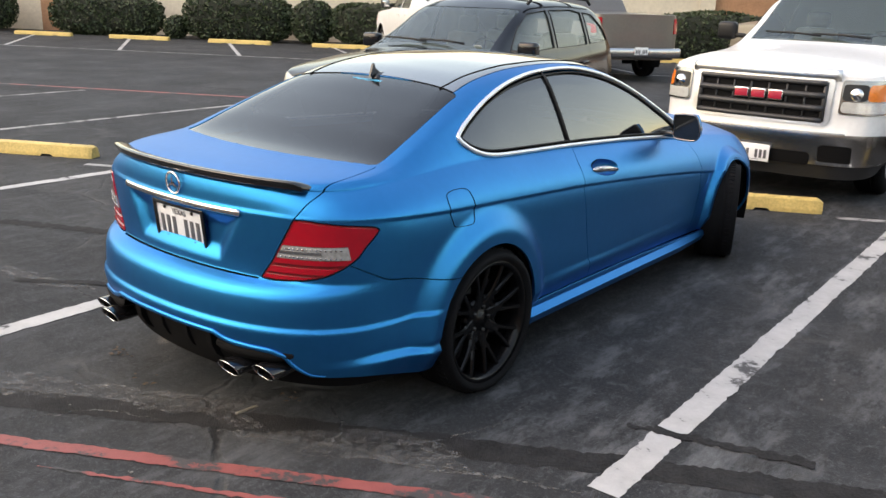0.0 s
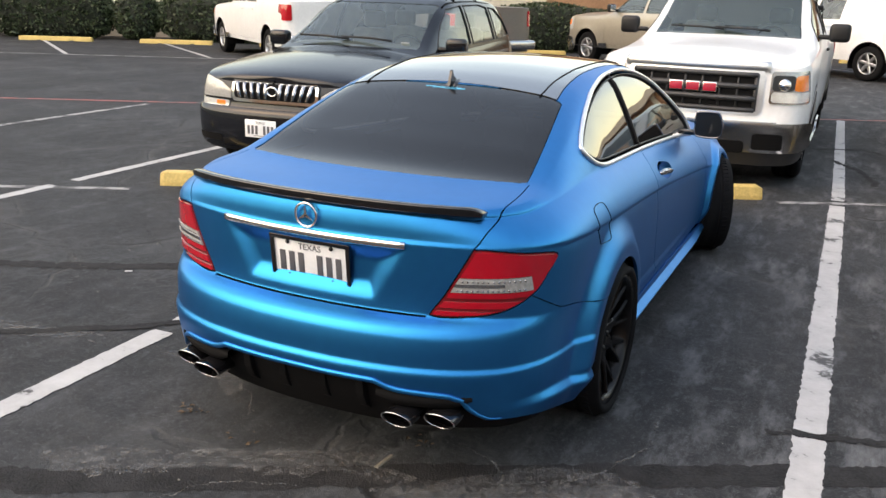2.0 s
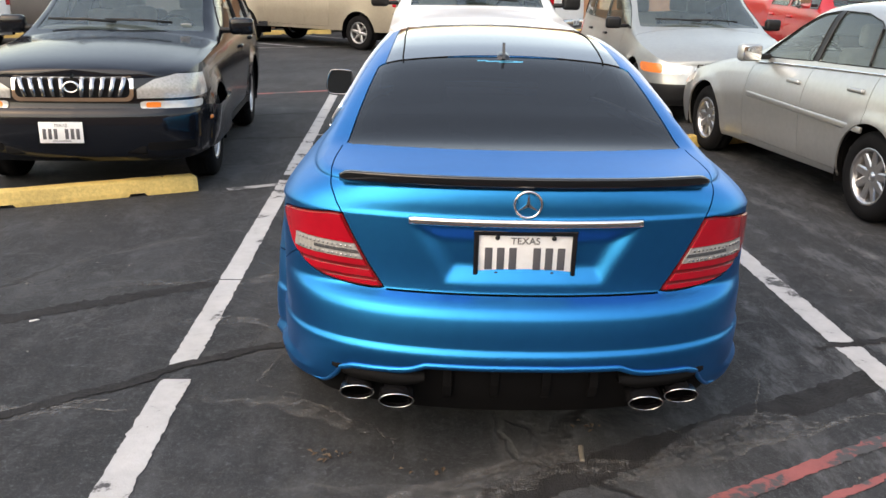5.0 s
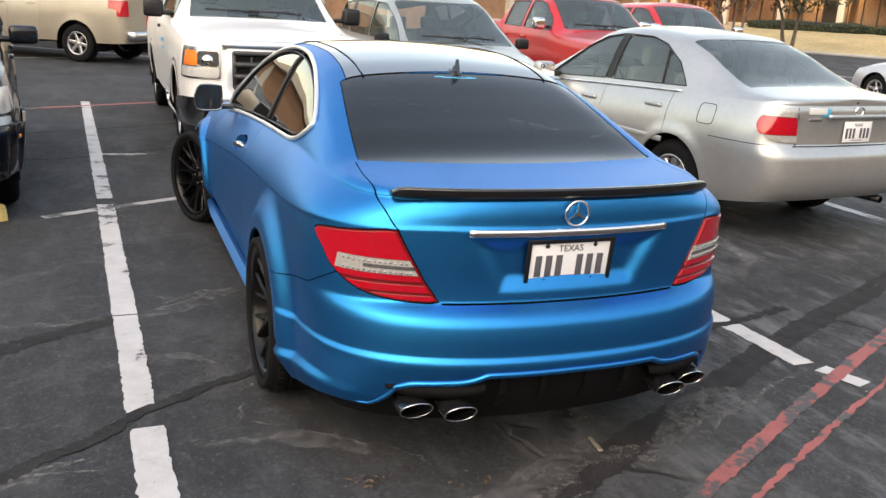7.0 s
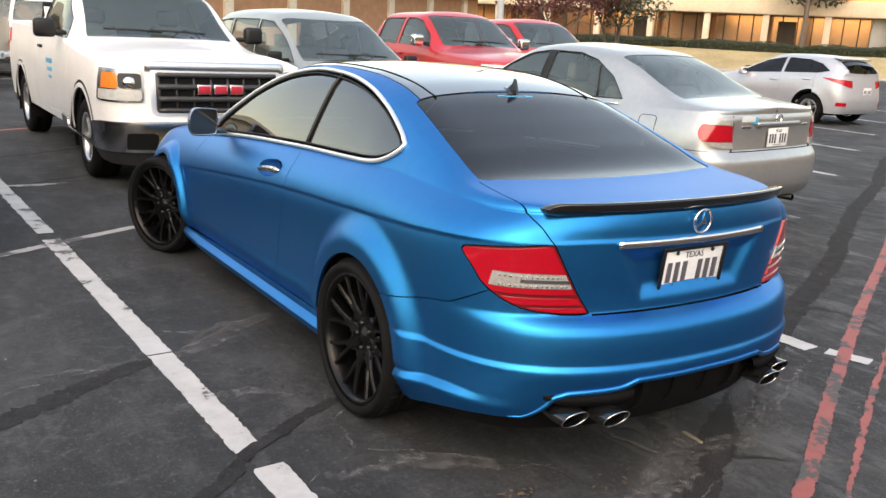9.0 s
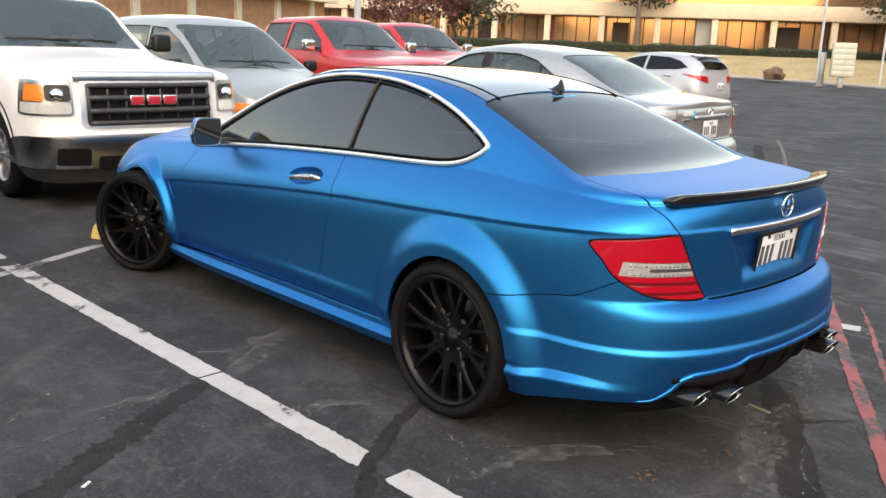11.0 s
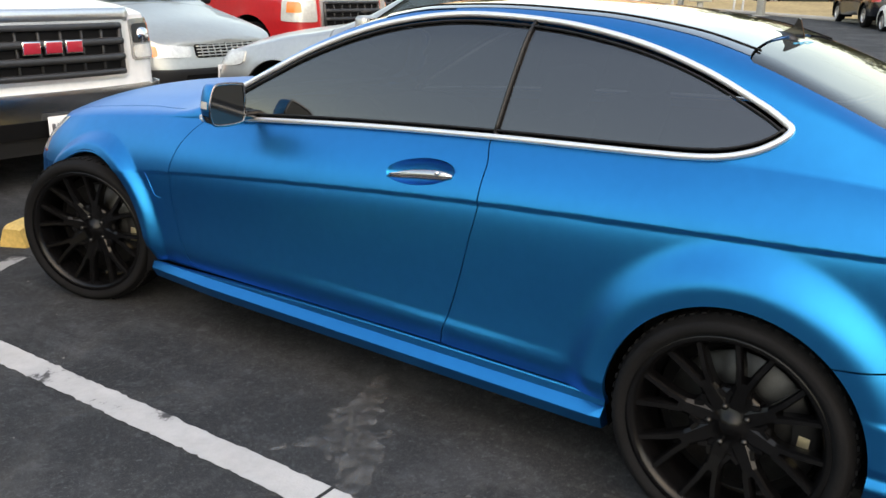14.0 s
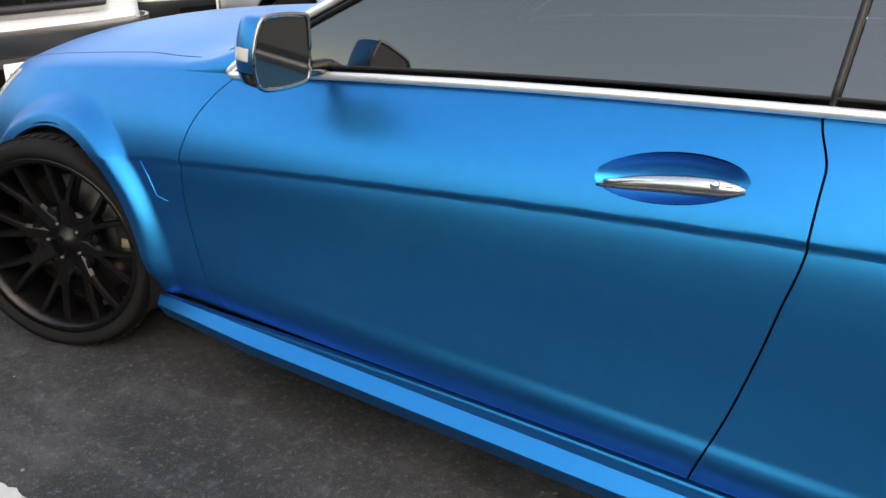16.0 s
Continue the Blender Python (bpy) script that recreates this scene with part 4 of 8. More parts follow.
    for x in (-0.36, 0.36):
        for y, nm in ((1.25, "front_seat"), (0.30, "rear_seat")):
            seat = new(nm)
            seat.parent = car
            part("seat_cushion", moved_bm(block(0.5, 0.5, 0.16, bevel=0.06), pose(x, y, 0.48, 6)), seat_dark, seat)
            part("seat_back", moved_bm(block(0.48, 0.15, 0.56, bevel=0.06), pose(x, y - 0.30, 0.76, 18 if y > 1 else 26)), seat_dark, seat)
            part("headrest", moved_bm(block(0.26, 0.10, 0.17, bevel=0.04), pose(x, y - 0.42, 1.10 if y > 1 else 1.02, 14)), seat_dark, seat)
    part("dashboard", moved_bm(block(1.3, 0.5, 0.3, bevel=0.1), pose(0, 2.05, 0.74)), seat_dark, car)
    part("steering_wheel", moved(lathe([(0.165, 0.0), (0.18, 0.014), (0.195, 0.0), (0.18, -0.014), (0.165, 0.0)], 28, "z"), pose(-0.36, 1.72, 0.84, 66)), seat_dark, car)
    # black diffuser with fins, tail pipes
    part("rear_diffuser", sheet(S, np.linspace(0, S.u_at(-0.72), 70), np.linspace(0.0, 0.34, 30), [
        lambda u, w, p: edge_u(u) + 0.006 - Z(p), lambda u, w, p: Z(p) - 0.318 - 0.045 * step(X(p), 0.30, 0.36) + 0.1 * step(X(p), 0.58, 0.64)], out=-0.045, flange=0.05, both=True), gap_black, car, "matt black rear diffuser with fins")
    for x in (-0.24, -0.085, 0.085, 0.24):
        fin = [(-1.0, 0.41), (-0.992, 0.345), (-0.968, 0.298), (-0.94, 0.276), (-0.82, 0.268), (-0.74, 0.295), (-0.74, 0.40)]
        part("diffuser_fin", slab(fin, 0.030, Matrix.Translation((x - 0.015, 0.03, 0)) @ Matrix(((0, 0, 1, 0), (1, 0, 0, 0), (0, 1, 0, 0), (0, 0, 0, 1))), bevel=0.004), gap_black, car)
    rimline = []
    for x in np.linspace(-0.72, 0.72, 181):
        u = S.u_near(abs(x), float(rear_x(abs(x))))
        q = S.at(np.array([u]), edge_u(np.array([u])))[0]
        rimline.append((math.copysign(q[0], x), q[1] - 0.002, q[2] + 0.004))
    part("bumper_lip", tube(rimline, [0.011 * min(1, 0.15 + 6 * (0.72 - abs(q[0]))) for q in rimline], False, 8, 0.8), satin_blue, car)
    for s in (-1, 1):
        hood, n_h = [], 15
        for k in range(n_h):
            t = 2 * k / (n_h - 1) - 1
            x = 0.470 + 0.155 * t
            yb, fall = float(rear_x(x)) + 0.012, 1 - abs(t) ** 4
            hood += [(s * x, yb + 0.10, 0.40), (s * x, yb + 0.012, 0.396), (s * x, yb + 0.002, 0.392), (s * x, yb - 0.010 * fall, 0.372), (s * x, yb + 0.004, 0.372 - 0.026 * fall), (s * x, yb + 0.05, 0.368 - 0.028 * fall), (s * x, yb + 0.14, 0.335)]
        hf = [[i * 7 + j, i * 7 + j + 1, (i + 1) * 7 + j + 1, (i + 1) * 7 + j] for i in range(n_h - 1) for j in range(6)]
        part("pipe_shroud", mesh_of(hood, hf if s < 0 else [q[::-1] for q in hf]), gap_black, car)
        for x in (0.405, 0.537):
            prof = [(0.036, 0.10), (0.041, -0.02), (0.0455, -0.046), (0.048, -0.049), (0.0495, -0.044), (0.050, 0.02), (0.046, 0.12)]
            m = pose(s * x, -0.955 + 0.45 * (x - 0.405), 0.310, 0, 0, 0) @ Matrix.Rotation(radians(90), 4, "Z") @ Matrix(((1, 0, -0.55, 0), (0, 1, 0, 0), (0, 0, 1, 0), (0, 0, 0, 1))) @ Matrix.Diagonal((1, 1.16, 0.68, 1))
            pipe = part("tail_pipe", moved(lathe(prof, 28), m), gloss_black, car, "oval black tail pipe with a chrome rim")
            part("pipe_rim", moved(lathe([(0.0465, -0.047), (0.048, -0.0505), (0.0500, -0.047)], 28), m), chrome, pipe)
            part("pipe_bore", moved(lathe([(0.0001, 0.08), (0.0365, 0.09)], 24), m), gap_black, pipe)
    # boot details
    strip = []
    for x in np.linspace(-0.392, 0.392, 30):
        u = S.u_near(abs(x), np.interp(abs(x), [0, 0.3, 0.45], [-1.022, -1.0, -0.965]))
        q = S.at(np.array([u]), np.array([0.890]))[0]
        strip.append((math.copysign(q[0], x), q[1] - 0.004, 0.886))
    part("chrome_strip", tube(strip, 0.0145, False, 8, 0.55), chrome, lid, "chrome strip over the number plate")
    plate(car, pose(0, -0.897, 0.774, 96, 0, 0), framed=True)
    ring = pose(0, -0.9195, 0.948, 94, 0, 0)
    bd = part("round_badge", moved(lathe([(0.0385, 0.0), (0.0385, 0.006), (0.0425, 0.008), (0.0465, 0.006), (0.0465, 0.0)], 40, "z"), ring), chrome, lid, "round chrome badge")
    for k in range(3):
        part("badge_bar", slab([(-0.0065, 0.0), (0.0, 0.040), (0.0065, 0.0), (0, -0.004)], 0.006, ring @ pose(0, 0, 0.002, 0, 0, 120 * k)), chrome, bd)
    sp, sec = [], [(0.075, 0.004), (0.050, 0.014), (0.026, 0.024), (0.006, 0.031), (-0.018, 0.034), (-0.029, 0.032), (-0.030, 0.027), (-0.022, 0.008), (-0.012, -0.008), (0.03, -0.004)]
    xs = np.linspace(-0.598, 0.598, 61)
    for x in xs:
        u = S.u_near(abs(x) * 1.06, np.interp(abs(x) * 1.06, [0, 0.14, 0.3, 0.45, 0.59, 0.70], [-1.022, -1.018, -1.0, -0.965, -0.905, -0.82]))
        b = S(np.array([u]), np.array([1.0]))[0]
        k = 1 - 0.40 * step(abs(x), 0.570, 0.598)
        sp += [(x, b[1] + dy * (0.5 + 0.5 * k), b[2] + 0.004 + dz * k) for dy, dz in sec]
    n = len(sec)
    f = [[i * n + j, i * n + (j + 1) % n, (i + 1) * n + (j + 1) % n, (i + 1) * n + j] for i in range(len(xs) - 1) for j in range(n)] + [list(range(n))[::-1], list(range((len(xs) - 1) * n, len(xs) * n))]
    part("boot_spoiler", mesh_of(sp, [q[::-1] for q in f], True), gloss_black, car, "gloss black lip spoiler")
    # shark-fin aerial and sticker
    fin = [(-0.075, 0.0), (-0.070, 0.018), (-0.055, 0.060), (-0.048, 0.064), (-0.038, 0.040), (-0.01, 0.022), (0.05, 0.006), (0.065, 0)]
    bm = slab(fin, 0.012, pose(-0.006, 0.265, 1.296, 90, 0, 90) @ pose(0, 0, 0))
    aer = part("roof_aerial", bm, gloss_black, car, "black shark-fin aerial")
    part("aerial_base", moved_bm(block(0.07, 0.15, 0.022, bevel=0.010, taper=(0.6, 0.7)), pose(0, 0.275, 1.306, 8)), gloss_black, aer)
    for x, w, y, d in ((-0.088, 0.045, 0.192, 0.008), (-0.045, 0.060, 0.184, 0.006), (0.020, 0.080, 0.180, 0.005), (0.000, 0.120, 0.191, 0.004), (0.062, 0.040, 0.185, 0.010)):
        part("sticker_bar", moved_bm(block(w, d, 0.002), pose(x, y, 1.2835 + 0.344 * (y - 0.185), 19, 0, 2)), sticker_blue, car)
    return car, S


def inset_line(line, d):
    """The closed outline moved inward by d."""
    p = np.array(line)
    t = np.roll(p, -1, axis=0) - np.roll(p, 1, axis=0)
    n = np.stack([-t[:, 1], t[:, 0]], -1) / (np.linalg.norm(t, axis=1)[:, None] + 1e-9)
    area = np.sum(p[:, 0] * np.roll(p[:, 1], -1) - np.roll(p[:, 0], -1) * p[:, 1])
    return p + n * d * (1 if area > 0 else -1)


build_coupe()


# ---- the other vehicles ----
def paint(name, colour, metal=0.3, rough=0.3):
    return material(name, colour, rough, metal, vary=0.06, scale=2.5, coat=0.5)


white_car = paint("white_paint", (0.74, 0.74, 0.74), 0.0, 0.35)
black_car = material("black_paint", (0.005, 0.0065, 0.010), 0.13, vary=0.06, scale=2.5, coat=0.1, spec=0.4)
silver_car = paint("silver_paint", (0.43, 0.44, 0.435), 0.7, 0.33)
van_silver = paint("van_paint", (0.33, 0.35, 0.34), 0.5, 0.33)
red_car = paint("red_paint", (0.45, 0.012, 0.016), 0.1, 0.3)
grey_car = paint("grey_paint", (0.16, 0.15, 0.14), 0.5, 0.35)
tan_car = paint("tan_paint", (0.36, 0.32, 0.26), 0.45, 0.35)
ice_car = paint("ice_paint", (0.44, 0.46, 0.50), 0.4, 0.3)
green_car = paint("dark_green_paint", (0.02, 0.03, 0.028), 0.3, 0.3)
bumper_chrome = material("bumper_chrome", (0.36, 0.36, 0.365), 0.26, 1.0, vary=0.08, scale=6)
frame_chrome = material("frame_chrome", (0.72, 0.72, 0.72), 0.34, 1.0, vary=0.06, scale=6)
cladding = material("grey_cladding", (0.013, 0.0135, 0.015), 0.42, vary=0.15, scale=6, bump=0.05, bump_scale=200)
grille_charcoal = material("grille_charcoal", (0.030, 0.031, 0.034), 0.45, vary=0.12, scale=9)
plastic_grey = material("plastic_grey", (0.012, 0.013, 0.014), 0.5, vary=0.1, scale=8)
seat_grey = material("seat_grey", (0.20, 0.20, 0.19), 0.8, vary=0.2, scale=10)
PX, PY, PZ = (lambda p: p[..., 0]), (lambda p: p[..., 1]), (lambda p: p[..., 2])


def rectangle(x0, x1, z0, z1, front, r=0.03):
    """A clip that keeps an upright rectangle with round corners on the nose (or the tail)."""
    cx, cz, hx, hz = (x0 + x1) / 2, (z0 + z1) / 2, (x1 - x0) / 2 - r, (z1 - z0) / 2 - r

    def f(u, w, p):
        qx, qz = np.abs(PX(p) - cx) - hx, np.abs(PZ(p) - cz) - hz
        d = r - np.hypot(np.maximum(qx, 0), np.maximum(qz, 0)) - np.minimum(np.maximum(qx, qz), 0)
        return np.where((PY(p) > 1.2) == (front > 0), d, -1)
    return f


def outline_of(poly, n=5):
    """Points along a polygon with straight edges."""
    q = list(poly) + [poly[0]]
    return [(a[0] + (b[0] - a[0]) * k / n, a[1] + (b[1] - a[1]) * k / n) for a, b in zip(q[:-1], q[1:]) for k in range(n)]


def vehicle(name, m, label, category, sp, group=""):
    """A car from its measures: half width, tail and nose, heights along it, windows, doors, wheels. Returns its root and skin."""
    car = thing(name, m, label, category, group)
    W, y0, y1 = sp["half"], sp["tail"], sp["nose"]
    k0, k1 = sp.get("round", (0.18, 0.2))
    plan = sp.get("plan") or [(0, y0), (W * 0.45, y0 + k0 * 0.06), (W * 0.75, y0 + k0 * 0.3), (W * 0.92, y0 + k0), (W * 0.985, y0 + k0 * 2.2), (W, y0 + k0 * 4), (W, 0.6), (W, 1.6), (W, y1 - k1 * 4.2), (W * 0.985, y1 - k1 * 2.4),
                              (W * 0.91, y1 - k1 * 1.0), (W * 0.74, y1 - k1 * 0.36), (W * 0.42, y1 - k1 * 0.08), (0, y1)]
    ry, fy = sp["axles"]
    ax, wr = sp["wheel"][0], sp["wheel"][0]
    ar = wr + sp.get("arch_gap", 0.05)
    prof = curve(sp.get("side", [(0.15, 0.09), (0.25, 0.045), (0.45, 0.01), (0.65, 0.0), (0.8, 0.012), (0.93, 0.035), (1.0, 0.06)]))
    swell = sp.get("flare", 0.02)

    def side(y, z, zb):
        g = sum(swell * step(ar + 0.09 - np.hypot(y - c, z - ax), 0, 0.07) for c in (ry, fy))
        return prof(z / zb) - g
    S = Shell(plan, curve(sp["low"]), curve(sp["shoulder"]), side, curve(sp["rear"]), curve(sp["front"]), curve(sp["rail_x"]), curve(sp["rail_z"]), curve(sp["top"]), corner=sp.get("corner", 0.12), swell=0.012)
    L, d, mat, g = S.length, sp.get("grid", 0.045), sp["paint"], 0.003
    rx = curve(sp["rail_x"])
    lines = [inside(smooth_line(q, True, 4) if sp.get("soft", True) else q) for q in sp["windows"]]
    ws0, ws1 = sp["screen"]
    rw = sp.get("rear_glass")
    edge = sp.get("screen_edge", 0.05)
    hood0 = sp["hood"]

    def arches(u, w, p, r=ar):
        return np.where(w < 0.98, np.minimum(np.hypot(PY(p) - ry, PZ(p) - ax), np.hypot(PY(p) - fy, PZ(p) - ax)) - r, 1)

    def off_glass(u, w, p):
        v = np.full(PX(p).shape, 1.0)
        for f in lines:
            v = np.minimum(v, np.where(w > 0.96, -f(PY(p), PZ(p)), 1))
        return v

    def bow(p):
        return sp.get("bow", 0.10) * (1 - (PX(p) / 0.7) ** 2)

    def off_screens(u, w, p):
        v = np.where((w > 1.3), np.maximum(PX(p) - rx(PY(p)) + edge, np.maximum(ws0 + bow(p) - PY(p), PY(p) - ws1 - bow(p))), 1)
        if rw:
            v = np.minimum(v, np.where(w > 1.3, np.maximum(PX(p) - rx(PY(p)) + edge, np.maximum(rw[0] - bow(p) * 0.5 - PY(p), PY(p) - rw[1] + bow(p) * 0.5)), 1))
        return v
    n_u = int(L / d)
    us = np.linspace(0, L, n_u)
    low_w, up_w = np.linspace(0, 1, int(0.9 / d)), np.linspace(1, 2, int(1.5 / d))
    cuts = sp["doors"]
    for s in (1, -1):
        for a, b in zip(cuts[:-1], cuts[1:]):
            mid = 0.5 * (a + b)
            dr = part("door", sheet(S, np.linspace(S.u_at(a - 0.1), S.u_at(b + 0.1), int((b - a + 0.2) / d)), low_w, [
                lambda u, w, p: PY(p) - a - g, lambda u, w, p: b - PY(p) - g, lambda u, w, p: arches(u, w, p, ar + (0.05 if sp.get("cut_arch") else 0)), lambda u, w, p: PZ(p) - sp.get("sill", 0.3)], side=s), mat, car)
            yh = a + 0.17
            zh = float(curve(sp["shoulder"])(yh)) - sp.get("handle_drop", 0.11)
            q = S(np.array([S.u_at(yh)]), np.array([S.w_at(S.u_at(yh), zh)]))[0]
            part("door_handle", moved_bm(block(0.035, 0.19, 0.035, bevel=0.013), pose(s * (q[0] + 0.012), yh, zh)), sp.get("handle", mat), dr)
        part("sill", sheet(S, np.linspace(S.u_at(cuts[0] - 0.3), S.u_at(cuts[-1] + 0.3), 40), low_w, [lambda u, w, p: sp.get("sill", 0.3) - g * 2 - PZ(p), lambda u, w, p: PY(p) - ry - ar, lambda u, w, p: fy - ar - PY(p)], side=s), sp.get("sill_paint", mat), car)
        part("rear_quarter", sheet(S, np.linspace(0, S.u_at(cuts[0] + 0.1), int((cuts[0] - y0 + 1) / d)), low_w, [lambda u, w, p: cuts[0] - PY(p) - g, arches], side=s), mat, car)
        part("front_fender", sheet(S, np.linspace(S.u_at(cuts[-1] - 0.1), L, int((y1 - cuts[-1] + 1) / d)), low_w, [lambda u, w, p: PY(p) - cuts[-1] - g, arches], side=s), mat, car)
        for q in lines:
            part("side_window", sheet(S, us, np.linspace(0.95, 1.7, 30), [lambda u, w, p: q(PY(p), PZ(p)) + 0.004, lambda u, w, p: PX(p) - 0.3], out=-0.008, flange=0, side=s), sp.get("glass", car_glass), car)
        if sp.get("seal", True):
            for poly in sp["windows"]:
                line = []
                for y, z in outline_of(poly) if not sp.get("soft", True) else smooth_line(poly, True, 4):
                    u = S.u_at(y)
                    q = S(np.array([u]), np.array([S.w_at(u, z)]))[0]
                    line.append((s * (q[0] + 0.001), q[1], q[2]))
                part("window_seal", tube(line, sp.get("seal_r", 0.008), True, 6, 0.5, up=(s, 0, 0.4)), trim_black, car)
        for c in (ry, fy):
            part("wheel_arch", moved(lathe([(ar + 0.02, W - 0.45), (ar + 0.02, W - 0.06), (ar + 0.004, W - 0.015)], 24, "x", -0.3, math.pi + 0.3), Matrix.Translation((0, c, ax)) @ Matrix.Diagonal((s, 1, 1, 1))), gap_black, car)
            rad, wid, rim_r, style, n_sp, rm = sp["wheel"]
            wheel(car, (s * (W - wid / 2 - sp.get("wheel_in", 0.03)), c, rad), s, rad, wid, rim_r, style, rm, spokes=n_sp, detail=32)
        mx, my, mz = sp["mirror"]
        msz = sp.get("mirror_size", (0.20, 0.11, 0.15))
        mir = new("door_mirror")
        mir.parent = car
        mir.matrix_basis = Matrix.Translation((s * mx, my, mz)) @ Matrix.Diagonal((s, 1, 1, 1))
        part("mirror_shell", block(*msz, bevel=min(msz) * 0.33, segments=3), sp.get("mirror_paint", mat), mir)
        part("mirror_glass", moved_bm(block(msz[0] * 0.8, 0.006, msz[2] * 0.78, bevel=0.002), pose(0, -msz[1] / 2 - 0.002, 0)), mirror_silver, mir)
        part("mirror_arm", moved_bm(block(0.16, 0.05, 0.05, bevel=0.02), pose(-msz[0] / 2 - 0.03, 0.01, -msz[2] * 0.25)), trim_black, mir)
    part("cabin_frame", sheet(S, np.linspace(0, S.u_at(hood0 + 0.1), int((hood0 - y0 + 1) / d)), up_w, [off_glass, off_screens, lambda u, w, p: hood0 - PY(p) - 0.004] + sp.get("frame_clips", []), both=True), sp.get("frame_paint", mat), car)
    part("bonnet", sheet(S, np.linspace(S.u_at(hood0 - 0.1), L, int((y1 - hood0 + 1) / d)), np.concatenate([up_w]), [lambda u, w, p: PY(p) - hood0 - 0.004, off_screens], both=True), mat, car)
    part("windscreen", sheet(S, np.linspace(S.u_at(ws0 - 0.3), S.u_at(min(ws1 + 0.3, y1 - 0.3)), 30), np.linspace(1.3, 2, 20), [
        lambda u, w, p: rx(PY(p)) - edge - PX(p), lambda u, w, p: PY(p) - ws0 - bow(p), lambda u, w, p: ws1 + bow(p) - PY(p)], out=-0.004, flange=0, both=True), car_glass, car)
    for x in (-0.35, 0.12):
        q = S(np.array([S.u_at(ws1 - 0.02)]), np.array([1.9]))[0]
        part("wiper", tube([(x - 0.1, ws1 + 0.04, q[2] + 0.012), (x + 0.15, ws1 - 0.01, q[2] + 0.028), (x + 0.48, ws1 - 0.03, q[2] + 0.030)], 0.012, False, 6), trim_black, car)
    if rw:
        part("rear_window", sheet(S, np.linspace(S.u_at(max(rw[0] - 0.3, y0 + 0.2)), S.u_at(rw[1] + 0.3), 30), np.linspace(1.3, 2, 20), [
            lambda u, w, p: rx(PY(p)) - edge - PX(p), lambda u, w, p: PY(p) - rw[0] + bow(p) * 0.5, lambda u, w, p: rw[1] - bow(p) * 0.5 - PY(p)], out=-0.004, flange=0, both=True), sp.get("glass_rear", car_glass), car)
    part("underbody", sheet(S, np.linspace(0, L, 80), np.linspace(0.0, 0.96, 12), [lambda u, w, p: arches(u, w, p, ar + 0.02)], out=-0.06, flange=0, both=True), gap_black, car)
    zf = sp.get("floor", 0.5)
    c0, c1 = sp["cabin"]
    part("cabin_floor", moved_bm(block(W * 1.75, c1 - c0, 0.06), pose(0, (c0 + c1) / 2, zf)), seat_grey, car)
    part("dashboard", moved_bm(block(W * 1.6, 0.45, 0.3, bevel=0.08), pose(0, c1 - 0.1, sp["belt"] - 0.08)), seat_grey, car)
    part("steering_wheel", moved(lathe([(0.16, 0.0), (0.175, 0.014), (0.19, 0.0), (0.175, -0.014), (0.16, 0.0)], 20, "z"), pose(-W * 0.42, c1 - 0.42, sp["belt"] + 0.0, 62)), trim_black, car)
    for y in sp["seats"]:
        for x in (-W * 0.43, W * 0.43):
            seat = new("seat")
            seat.parent = car
            part("seat_back", moved_bm(block(0.48, 0.16, 0.62, bevel=0.06), pose(x, y, sp["belt"] - 0.13, 12)), seat_grey, seat)
            part("headrest", moved_bm(block(0.26, 0.10, 0.18, bevel=0.04), pose(x, y - 0.09, sp["belt"] + 0.27, 8)), seat_grey, seat)
    return car, S


def patch(car, S, name, x0, x1, z0, z1, mat, front=True, out=0.006, mid=False, r=0.03, label="", flange=0.02, parent=None, turn=0.35):
    """A lamp, grille or bumper laid on the nose or tail: a rounded rectangle of the skin, pushed out. Right and left, or one across the middle."""
    us = np.linspace(S.length * (1 - turn), S.length, 90) if front else np.linspace(0, S.length * turn, 90)
    wz = np.linspace(0, 1.25, 60)
    y_ok = (lambda p: PY(p) > 1.3) if front else (lambda p: PY(p) < 1.2)
    clip = rectangle(x0, x1, z0, z1, 1 if front else -1, r)
    for s in ((1,) if mid else (1, -1)):
        me = sheet(S, us, wz, [lambda u, w, p: np.where(y_ok(p), 1, -1), clip], out=out, flange=flange, both=mid, side=s)
        ob = part(name, me, mat, parent or car, label)
    return ob


def nose_line(S, z, x0, x1, n=16, front=True, out=0.01):
    """Points along the nose at the height z from x0 to x1."""
    us = np.linspace(S.length * 0.6, S.length, 400) if front else np.linspace(0, S.length * 0.4, 400)
    pts = S.at(us, np.full(400, z))
    order = np.argsort(pts[:, 0])
    xs = np.linspace(x0, x1, n)
    ys = np.interp(np.abs(xs), pts[order, 0], pts[order, 1])
    return [(x, y + (out if front else -out), z) for x, y in zip(xs, ys)]


